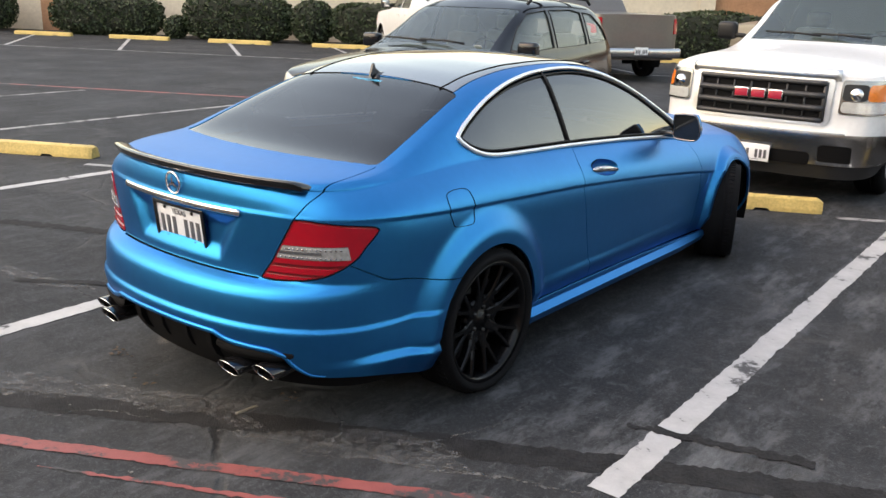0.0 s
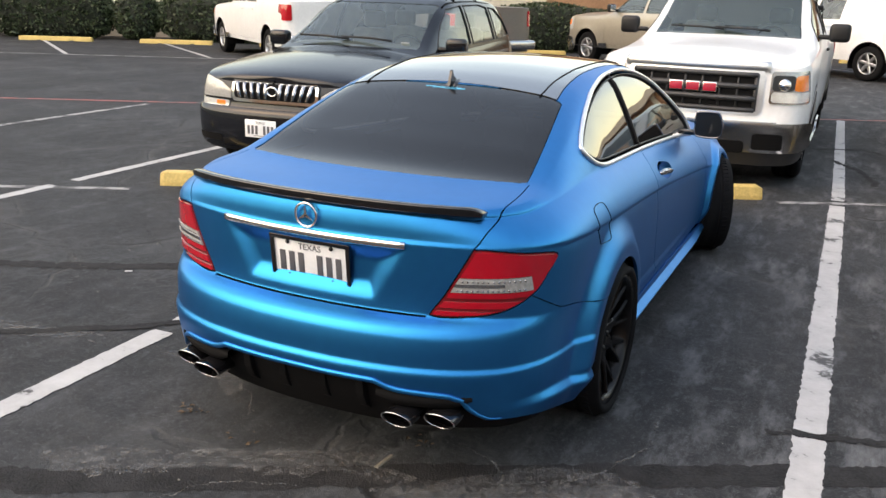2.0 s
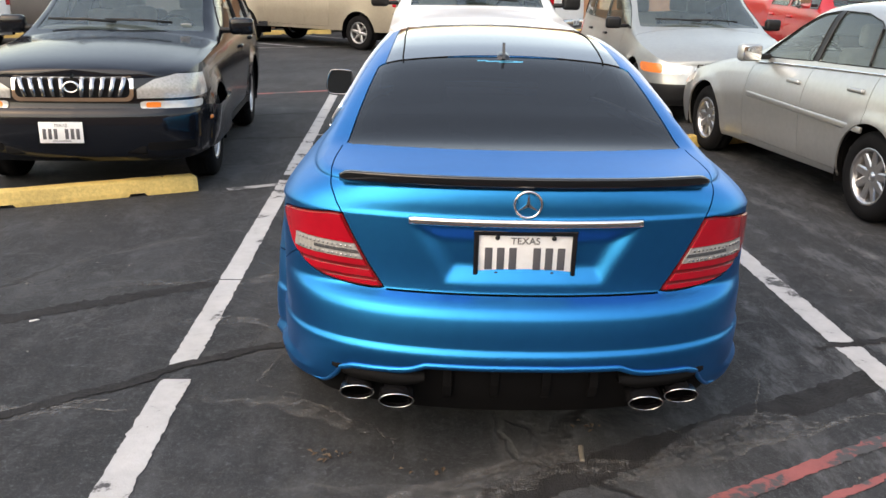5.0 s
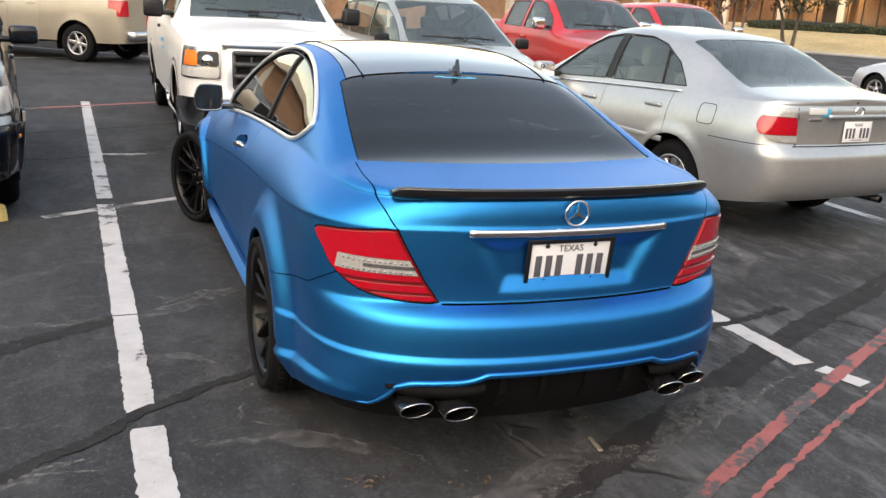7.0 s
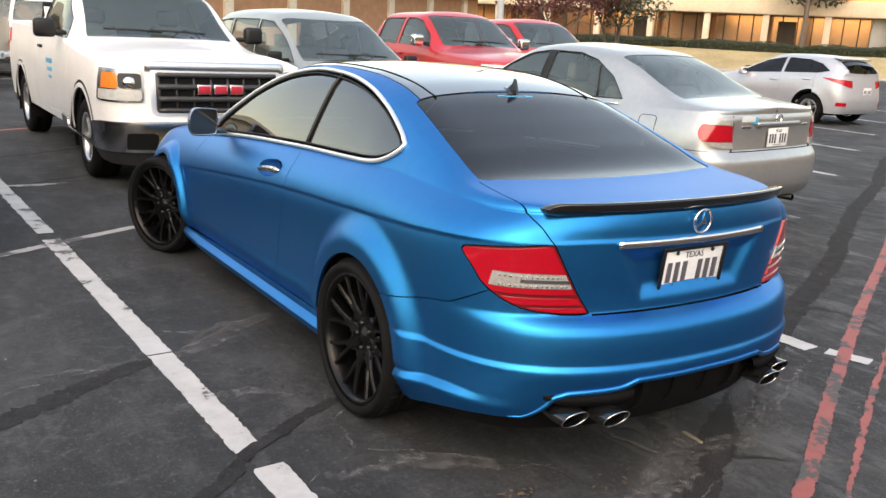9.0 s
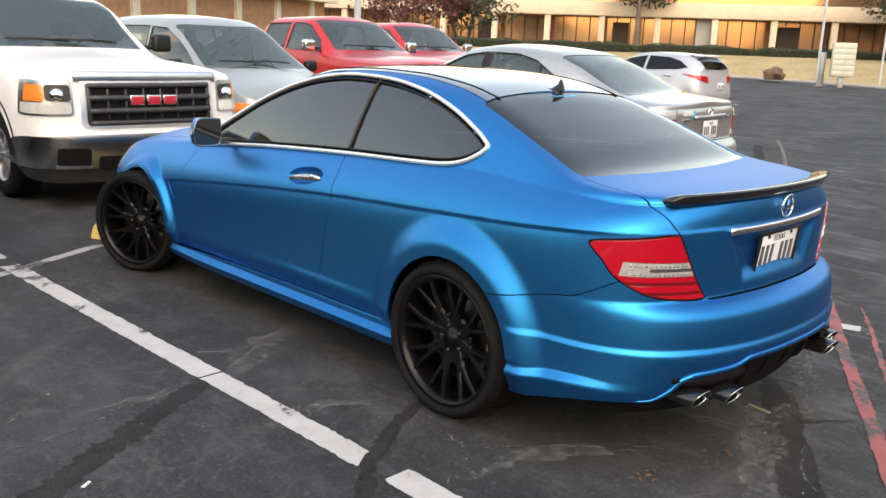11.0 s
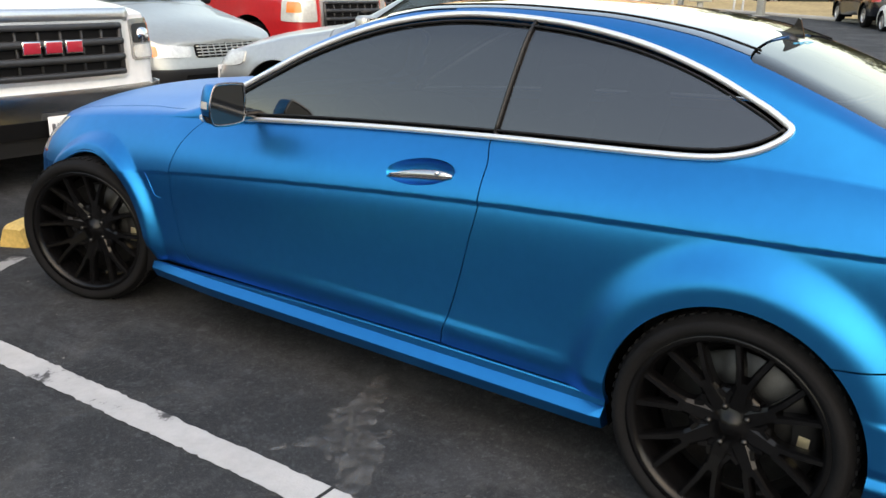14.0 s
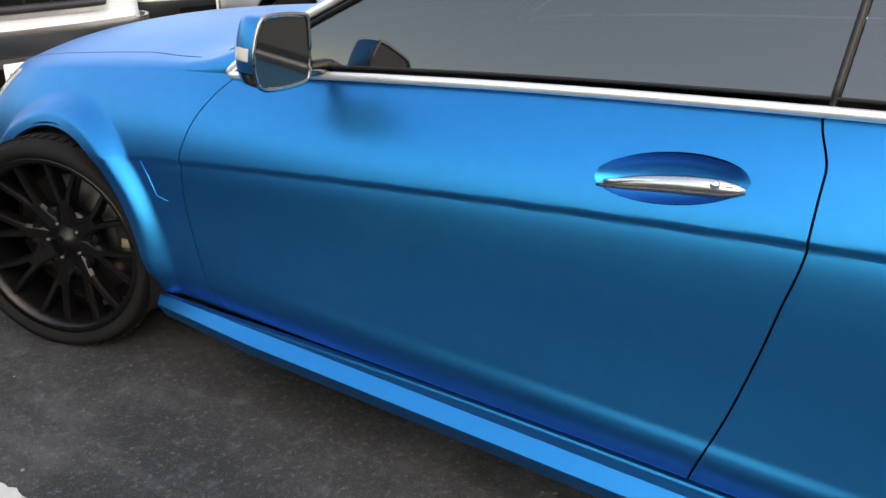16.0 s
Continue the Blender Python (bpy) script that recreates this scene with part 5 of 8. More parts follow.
def pickup(name, m, label, mat, kind_bed=True, detail=0, group="", cab=(1.15, 3.02), mirror_mat=None, wheel_mat=None):
    b0, c1 = cab
    sp = dict(half=1.0, tail=-1.22, nose=4.68, round=(0.10, 0.20), axles=(0.0, 3.65), wheel=(0.385, 0.26, 0.235, "star", 6, wheel_mat or rim_silver), arch_gap=0.09, flare=0.012, grid=0.06 if not detail else 0.05,
              low=[(-1.3, 0.45), (-0.6, 0.42), (4.05, 0.42), (4.3, 0.28), (4.7, 0.24)], shoulder=[(-1.3, 1.36), (b0 - 0.1, 1.36), (b0 + 0.15, 1.27), (c1 - 0.4, 1.24), (c1, 1.20), (c1 + 0.5, 1.16), (4.4, 1.12), (4.7, 1.10)],
              side=[(0.15, 0.06), (0.33, 0.03), (0.5, 0.005), (0.7, 0.0), (0.85, 0.012), (0.95, 0.03), (1.0, 0.05)],
              rear=[(0.3, 0.04), (0.6, 0.0), (1.3, 0.02)], front=[(0.25, 0.06), (0.45, 0.02), (0.62, 0.0), (0.68, 0.03), (0.9, 0.045), (1.1, 0.07)],
              rail_x=[(-1.3, 0.93), (b0 - 0.05, 0.92), (b0 + 0.08, 0.74), (b0 + 0.4, 0.72), (c1 - 0.95, 0.72), (c1 - 0.5, 0.76), (c1 - 0.05, 0.82), (c1 + 0.2, 0.82), (4.4, 0.78), (4.7, 0.6)],
              rail_z=[(-1.3, 1.37), (b0 - 0.03, 1.37), (b0 + 0.06, 1.72), (b0 + 0.2, 1.80), (c1 - 1.0, 1.81), (c1 - 0.8, 1.76), (c1 - 0.45, 1.52), (c1 - 0.1, 1.29), (c1 + 0.1, 1.24), (4.2, 1.18), (4.7, 1.10)],
              top=[(-1.3, 1.372), (b0 - 0.03, 1.372), (b0 + 0.06, 1.76), (b0 + 0.2, 1.86), (c1 - 1.05, 1.88), (c1 - 0.8, 1.81), (c1 - 0.45, 1.59), (c1 - 0.08, 1.345), (c1 + 0.1, 1.30), (4.2, 1.25), (4.5, 1.20), (4.7, 1.11)],
              windows=[[(b0 + 0.14, 1.31), (c1 - 0.34, 1.285), (c1 - 0.50, 1.48), (c1 - 0.84, 1.70), (b0 + 0.9, 1.745), (b0 + 0.16, 1.73)]] if b0 > 1 else
              [[(b0 + 0.14, 1.31), (b0 + 0.82, 1.30), (b0 + 0.82, 1.74), (b0 + 0.16, 1.73)], [(b0 + 0.92, 1.30), (c1 - 0.34, 1.285), (c1 - 0.50, 1.48), (c1 - 0.84, 1.70), (b0 + 1.2, 1.745), (b0 + 0.92, 1.745)]],
              soft=False, screen=(c1 - 0.88, c1 - 0.12), bow=0.10, doors=[b0 + 0.12, c1 - 0.06] if b0 > 1 else [b0 + 0.12, b0 + 0.87, c1 - 0.06], hood=c1 + 0.02, sill=0.5, paint=mat, mirror=(1.12, c1 - 0.42, 1.38),
              mirror_size=(0.21, 0.13, 0.19), mirror_paint=mirror_mat or trim_black, cabin=(b0 + 0.1, c1 - 0.3), belt=1.25, floor=0.75, seats=(b0 + 0.55,), handle=trim_black if detail else mat)
    car, S = vehicle(name, m, label, "pickup truck", sp, group)
    # tail
    patch(car, S, "tailgate", -0.2, 0.80, 0.72, 1.33, mat, False, 0.012, mid=True)
    for s in (1, -1):
        patch_one(car, S, "tail_lamp", 0.83, 0.99, 0.98, 1.30, lens_red, False, s)
    part("rear_bumper", moved_bm(block(1.9, 0.22, 0.20, bevel=0.05), pose(0, -1.27, 0.60)), dull_chrome, car)
    plate(car, pose(0, -1.385, 0.64, 90, 0, 0), words=False)
    # nose
    patch(car, S, "bumper_face", -0.2, 0.99, 0.37, 0.63, bumper_chrome, True, 0.05, mid=True, r=0.05, label="chromed front bumper")
    fr = patch(car, S, "grille_frame", -0.2, 0.605, 0.69, 1.11, frame_chrome, True, 0.02, mid=True, r=0.06, label="chrome grille surround")
    patch(car, S, "grille", -0.2, 0.555, 0.722, 1.065, gap_black, True, 0.028, mid=True, r=0.03)
    for z, rr in ((0.738, 0.022), (0.838, 0.027), (0.945, 0.027), (1.048, 0.022)):
        part("grille_slat", tube(nose_line(S, z, -0.55, 0.55, out=0.040), rr, False, 8, 1.1), grille_charcoal, car)
    for x in np.linspace(-0.545, 0.545, 8):
        part("grille_rib", tube([nose_line(S, z, x, x + 0.001, 2, out=0.034)[0] for z in (0.73, 0.9, 1.06)], 0.020 if abs(x) > 0.5 else 0.011, False, 6), grille_charcoal, car)
    for s in (1, -1):
        patch_one(car, S, "headlamp", 0.66, 0.98, 0.80, 1.085, bumper_chrome if detail else lens_clear, True, s, reach=0.30)
        patch_one(car, S, "indicator", 0.855, 0.985, 0.915, 1.050, lens_amber, True, s, 0.018, reach=0.22)
        patch_one(car, S, "bumper_recess", 0.56, 0.80, 0.395, 0.545, gap_black, True, s, 0.056)
        if detail:
            patch_one(car, S, "lamp_housing", 0.675, 0.852, 0.915, 1.050, plastic_grey, True, s, 0.018)
            patch_one(car, S, "recess_rim", 0.55, 0.81, 0.375, 0.402, chrome, True, s, 0.062, 0.010, 0.012)
            patch_one(car, S, "lamp_foot", 0.675, 0.975, 0.815, 0.905, lens_clear, True, s, 0.019, reach=0.26)
            q = nose_line(S, 0.97, s * 0.775, s * 0.776, 2, out=0.030)[0]
            part("projector", moved(lathe([(0.0001, 0.02), (0.04, 0.012), (0.055, 0.0), (0.058, -0.02)], 18), Matrix.Translation(q) @ Matrix.Rotation(radians(90), 4, "Z")), chrome, car)
    patch(car, S, "lower_valance", -0.2, 0.98, 0.235, 0.385, cladding, True, 0.040, mid=True, r=0.03)
    patch(car, S, "bumper_opening", -0.2, 0.50, 0.36, 0.47, gap_black, True, 0.056, mid=True)
    return car, S


def patch_one(car, S, name, x0, x1, z0, z1, mat, front, s, out=0.014, r=0.025, flange=0.02, turn=0.35, reach=0.42):
    us = np.linspace(S.length * (1 - turn), S.length, 90) if front else np.linspace(0, S.length * turn, 90)
    clip = rectangle(x0, x1, z0, z1, 1 if front else -1, r)
    ends = S.cy.max() - 0.13 - reach, S.cy.min() + reach
    me = sheet(S, us, np.linspace(0, 1.15, 60), [lambda u, w, p: PY(p) - ends[0] if front else ends[1] - PY(p), clip], out=out, flange=flange, side=s)
    return part(name, me, mat, car)


def white_pickup():
    car, S = pickup("pickup_truck", pose(0.20, 9.60, 0, 0, 0, 180.5), "white full-size pickup truck with chrome grille, parked facing the coupe", white_car, detail=1)
    # three red letters of the grille as plain blocks
    for x in (-0.15, 0.0, 0.15):
        q = nose_line(S, 0.925, x, x + 0.001, 2, out=0.060)[0]
        b = part("badge_block", moved_bm(block(0.128, 0.02, 0.088, bevel=0.008), pose(*q)), chrome, car)
        part("badge_face", moved_bm(block(0.112, 0.006, 0.070, bevel=0.004), pose(q[0], q[1] + 0.010, q[2])), badge_red, b)
    part("bonnet_chrome", tube(nose_line(S, 1.118, -0.645, 0.645, 30, out=0.0), 0.050, False, 10, 0.6), frame_chrome, car)
    for s in (1, -1):
        for y in (0.0, 3.65):
            part("arch_trim", moved(lathe([(0.470, 0.93), (0.500, 0.985), (0.520, 1.008), (0.545, 1.004)], 30, "x", -0.05, math.pi + 0.05), Matrix.Translation((0, y, 0.385)) @ Matrix.Diagonal((s, 1, 1, 1))), trim_black, car)
    plate(car, pose(-0.03, 4.745, 0.415, 90, 0, 180), words=False)
    for y, z, a, b in ((1.55, 1.02, 0.34, 0.05), (1.58, 0.93, 0.28, 0.04), (1.60, 0.85, 0.20, 0.03)):
        part("door_lettering_bar", moved_bm(block(0.004, a, b, bevel=0.001), pose(0.999, y + 0.45, z)), sticker_blue, car)
    part("dash_paper", moved_bm(block(0.5, 0.06, 0.01), pose(-0.35, 2.93, 1.31)), sticker_white, car)
    part("roll_over_bar", tube([(-0.85, 0.95, 1.35), (-0.85, 0.95, 1.62), (0.85, 0.95, 1.62), (0.85, 0.95, 1.35)], 0.03, False, 8), trim_black, car)


def swept_lamp(car, S, s):
    """A headlamp with a rising brow, rounded towards the fender."""
    y0 = S.cy.max() - 0.42
    top_z = lambda x: np.interp(x, [0.44, 0.56, 0.72, 0.86], [0.800, 0.868, 0.902, 0.895])
    us, ws = np.linspace(S.length * 0.62, S.length, 90), np.linspace(0.3, 1.08, 70)
    part("headlamp", sheet(S, us, ws, [lambda u, w, p: PY(p) - y0, lambda u, w, p: PX(p) - 0.44, lambda u, w, p: PZ(p) - 0.735 - 0.25 * np.clip(PX(p) - 0.84, 0, 1), lambda u, w, p: top_z(PX(p)) - PZ(p)], out=0.012, side=s), lamp_white, car, "clear headlamp")


def dark_suv():
    sp = dict(half=0.91, tail=-1.10, nose=3.47, round=(0.16, 0.20), axles=(0.0, 2.615), wheel=(0.36, 0.225, 0.215, "star", 5, rim_silver), arch_gap=0.05, flare=0.022, grid=0.045,
              low=[(-1.1, 0.32), (3.0, 0.30), (3.5, 0.27)], shoulder=[(-1.1, 1.10), (-0.5, 1.13), (0.5, 1.10), (1.6, 1.06), (2.1, 1.03), (2.5, 1.005), (3.0, 0.96), (3.3, 0.91), (3.47, 0.87)],
              rear=[(0.3, 0.05), (0.55, 0.0), (0.68, 0.03), (0.9, 0.05), (1.15, 0.09)], front=[(0.25, 0.10), (0.36, 0.02), (0.50, 0.0), (0.62, 0.01), (0.665, 0.05), (0.80, 0.065), (0.89, 0.09), (0.95, 0.13)],
              rail_x=[(-1.1, 0.62), (-0.8, 0.66), (-0.4, 0.67), (0.8, 0.67), (1.3, 0.68), (1.7, 0.72), (2.0, 0.77), (2.3, 0.78), (2.8, 0.72), (3.2, 0.62), (3.47, 0.4)],
              rail_z=[(-1.1, 1.14), (-0.98, 1.22), (-0.75, 1.50), (-0.5, 1.575), (0.3, 1.61), (0.9, 1.59), (1.2, 1.52), (1.6, 1.30), (1.95, 1.115), (2.1, 1.07), (2.6, 1.03), (3.1, 0.975), (3.3, 0.935), (3.47, 0.885)],
              top=[(-1.1, 1.15), (-0.98, 1.25), (-0.75, 1.56), (-0.5, 1.63), (0.3, 1.67), (0.85, 1.65), (1.2, 1.56), (1.6, 1.36), (1.95, 1.175), (2.1, 1.13), (2.6, 1.09), (3.1, 1.02), (3.3, 0.975), (3.47, 0.90)],
              windows=[[(0.72, 1.14), (1.60, 1.105), (1.62, 1.16), (1.38, 1.36), (1.12, 1.50), (0.72, 1.535)], [(-0.12, 1.155), (0.64, 1.14), (0.64, 1.535), (0.1, 1.54), (-0.12, 1.51)], [(-0.75, 1.19), (-0.20, 1.16), (-0.20, 1.51), (-0.42, 1.49), (-0.66, 1.34)]],
              soft=False, screen=(1.12, 1.93), bow=0.12, rear_glass=(-0.96, -0.70), doors=[-0.16, 0.68, 1.72], hood=2.05, sill=0.40, sill_paint=cladding, paint=black_car, mirror=(1.00, 1.62, 1.16), mirror_size=(0.22, 0.12, 0.15),
              mirror_paint=black_car, cabin=(-0.8, 1.8), belt=1.08, floor=0.6, seats=(0.65, -0.25), handle=black_car, handle_drop=0.16)
    car, S = vehicle("suv", Matrix.Translation((-3.17, 6.19, 0)) @ Matrix.Rotation(radians(185), 4, "Z"), "black mid-size SUV with chrome slatted grille, parked over a kerb block", "car", sp)
    patch(car, S, "front_bumper", -0.2, 0.95, 0.33, 0.645, black_car, True, 0.03, mid=True, r=0.06, label="dark grey front bumper")
    fr = patch(car, S, "grille_frame", -0.2, 0.42, 0.715, 0.905, chrome, True, 0.026, mid=True, r=0.05)
    patch(car, S, "grille", -0.2, 0.393, 0.742, 0.880, gap_black, True, 0.030, mid=True, r=0.04)
    for x in np.linspace(-0.345, 0.345, 11):
        if abs(x) > 0.05:
            part("grille_bar", tube([nose_line(S, z, x * k, x * k + 0.001, 2, out=0.036)[0] for z, k in ((0.75, 0.94), (0.81, 1.0), (0.88, 1.05))], 0.0185, False, 8, 1.0), dull_chrome, car)
    q = nose_line(S, 0.82, 0, 0.001, 2, out=0.042)[0]
    part("oval_badge", moved(lathe([(0.030, 0.0), (0.032, 0.010), (0.040, 0.012), (0.044, 0.0)], 24), Matrix.Translation(q) @ Matrix.Rotation(radians(90), 4, "Z") @ Matrix.Diagonal((1, 1.35, 1, 1))), chrome, car)
    for s in (1, -1):
        swept_lamp(car, S, s)
        patch_one(car, S, "indicator", 0.46, 0.86, 0.66, 0.715, lens_clear, True, s, 0.010, 0.02)
        patch_one(car, S, "indicator_bulb", 0.50, 0.60, 0.668, 0.708, lens_amber, True, s, 0.014, 0.01)
        patch_one(car, S, "air_slot", 0.50, 0.80, 0.37, 0.43, gap_black, True, s, 0.034, 0.02)
        part("roof_rail", tube([(s * 0.64, -0.55, 1.60), (s * 0.645, -0.45, 1.655), (s * 0.645, 0.4, 1.69), (s * 0.65, 0.95, 1.66), (s * 0.655, 1.05, 1.60)], 0.018, False, 8), trim_black, car)
        part("side_marker", moved_bm(block(0.03, 0.10, 0.03, bevel=0.008), pose(s * 0.895, 3.10, 0.56, 0, 0, s * 24)), lens_amber, car)
    for y in (-0.2, 0.55):
        part("roof_crossbar", tube([(-0.63, y, 1.665), (0, y, 1.70), (0.63, y, 1.665)], 0.018, False, 8, 1.4), trim_black, car)
    part("lower_grille", moved_bm(block(1.0, 0.05, 0.07, bevel=0.015), pose(0, 3.44, 0.37)), gap_black, car)
    plate(car, pose(0.08, 3.515, 0.505, 90, 0, 180))
    part("dash_sticker", moved_bm(block(0.09, 0.004, 0.05, bevel=0.001), pose(-0.55, 1.86, 1.17, -45)), sticker_white, car)


def silver_van():
    sp = dict(half=0.965, tail=-0.98, nose=3.74, round=(0.14, 0.24), axles=(0.0, 2.88), wheel=(0.335, 0.21, 0.20, "star", 5, dull_chrome), arch_gap=0.06, flare=0.015, grid=0.055,
              low=[(-1, 0.28), (3.8, 0.22)], shoulder=[(-1, 1.06), (1.0, 1.03), (2.2, 0.98), (2.8, 0.91), (3.2, 0.84), (3.5, 0.76), (3.74, 0.68)],
              rear=[(0.25, 0.05), (0.5, 0.0), (0.7, 0.03), (1.1, 0.06)], front=[(0.2, 0.10), (0.32, 0.02), (0.45, 0.0), (0.55, 0.03), (0.66, 0.06), (0.85, 0.16)],
              rail_x=[(-1, 0.72), (-0.6, 0.74), (1.2, 0.74), (1.8, 0.76), (2.3, 0.82), (2.7, 0.84), (3.2, 0.74), (3.74, 0.45)],
              rail_z=[(-1, 1.09), (-0.9, 1.25), (-0.75, 1.58), (-0.5, 1.66), (0.5, 1.70), (1.2, 1.67), (1.5, 1.59), (2.0, 1.30), (2.5, 1.03), (2.8, 0.95), (3.3, 0.85), (3.74, 0.70)],
              top=[(-1, 1.10), (-0.9, 1.27), (-0.75, 1.63), (-0.5, 1.72), (0.5, 1.76), (1.2, 1.73), (1.5, 1.65), (2.0, 1.38), (2.5, 1.11), (2.75, 1.03), (3.3, 0.90), (3.6, 0.79), (3.74, 0.71)],
              windows=[[(1.0, 1.09), (2.32, 1.04), (2.10, 1.19), (1.70, 1.42), (1.38, 1.56), (1.0, 1.58)], [(0.0, 1.11), (0.93, 1.09), (0.93, 1.585), (0.0, 1.58)], [(-0.72, 1.14), (-0.08, 1.11), (-0.08, 1.58), (-0.60, 1.54)]],
              soft=False, screen=(1.45, 2.45), bow=0.14, rear_glass=(-0.90, -0.76), doors=[-0.04, 0.96, 2.10], hood=2.62, sill=0.34, paint=van_silver, mirror=(1.07, 2.12, 1.10), mirror_paint=trim_black, cabin=(-0.7, 2.3), belt=1.02,
              floor=0.5, seats=(1.0, 0.1), handle=trim_black)
    car, S = vehicle("minivan", pose(3.12, 10.38, 0, 0, 0, 181.5), "silver minivan with grey lower bumper, parked facing the sedan", "car", sp)
    patch(car, S, "front_bumper", -0.2, 0.97, 0.24, 0.475, cladding, True, 0.02, mid=True, r=0.05, label="grey plastic front bumper")
    patch(car, S, "bumper_slot", -0.2, 0.55, 0.29, 0.34, gap_black, True, 0.026, mid=True, r=0.015)
    patch(car, S, "bumper_slot", -0.2, 0.55, 0.37, 0.42, gap_black, True, 0.026, mid=True, r=0.015)
    patch(car, S, "grille", -0.2, 0.40, 0.575, 0.715, gap_black, True, 0.006, mid=True, r=0.04)
    for z in (0.60, 0.63, 0.66, 0.69):
        part("grille_slat", tube(nose_line(S, z, -0.38, 0.38, out=0.012), 0.008, False, 6), van_silver, car)
    for x in np.linspace(-0.32, 0.32, 9):
        part("grille_rib", tube([nose_line(S, z, x, x + 0.001, 2, out=0.012)[0] for z in (0.58, 0.64, 0.71)], 0.007, False, 6), van_silver, car)
    for s in (1, -1):
        patch_one(car, S, "headlamp", 0.45, 0.93, 0.585, 0.705, lens_clear, True, s, 0.008, 0.04)
        patch_one(car, S, "indicator", 0.78, 0.945, 0.595, 0.700, lens_amber, True, s, 0.013, 0.03)
        patch_one(car, S, "tail_lamp", 0.80, 0.95, 0.75, 1.02, lens_red, False, s, 0.008, 0.03)
        part("door_moulding", moved_bm(block(0.02, 2.0, 0.05, bevel=0.008), pose(s * 0.968, 1.05, 0.58)), dull_chrome, car)
    plate(car, pose(0.05, 3.775, 0.43, 90, 0, 180), words=False)


def wrapped_lamp(car, S, s):
    """A tail lamp that wraps round the corner with a rounded front end, red between a clear top and a clear foot."""
    u0, u1 = S.u_near(0.60, S.cy.min() + 0.03), S.u_at(S.cy.min() + 0.25)
    share = lambda u: np.clip((u - u0) / (u1 - u0), 0, 1)
    low_line = lambda u: 0.890 - 0.126 * np.sqrt(1 - share(u) ** 3)
    high_line = lambda u: 0.890 + (0.132 - 0.03 * share(u)) * np.sqrt(1 - share(u) ** 5)
    us, ws = np.linspace(u0 - 0.05, u1 + 0.05, 70), np.linspace(0.55, 1.0, 60)

    def strip(a, b):
        """Between two heights, within the lamp's outline; its inner edge leans."""
        return [lambda u, w, p: u - u0 - 0.2 * (PZ(p) - 0.77), lambda u, w, p: u1 - u, lambda u, w, p: PZ(p) - np.maximum(a, low_line(u)), lambda u, w, p: np.minimum(b, high_line(u)) - PZ(p)]
    lamp = part("tail_lamp", sheet(S, us, ws, strip(0.0, 2.0), out=0.008, side=s), lens_dark, car, "red tail lamp with clear top and foot")
    part("reversing_lamp", sheet(S, us, ws, strip(0.0, 0.818), out=0.013, flange=0.006, side=s), lamp_white, lamp)
    part("red_lens", sheet(S, us, ws, strip(0.823, 0.945), out=0.015, flange=0.008, side=s), lens_red, lamp)
    part("indicator", sheet(S, us, ws, strip(0.950, 2.0), out=0.013, flange=0.006, side=s), lamp_white, lamp)


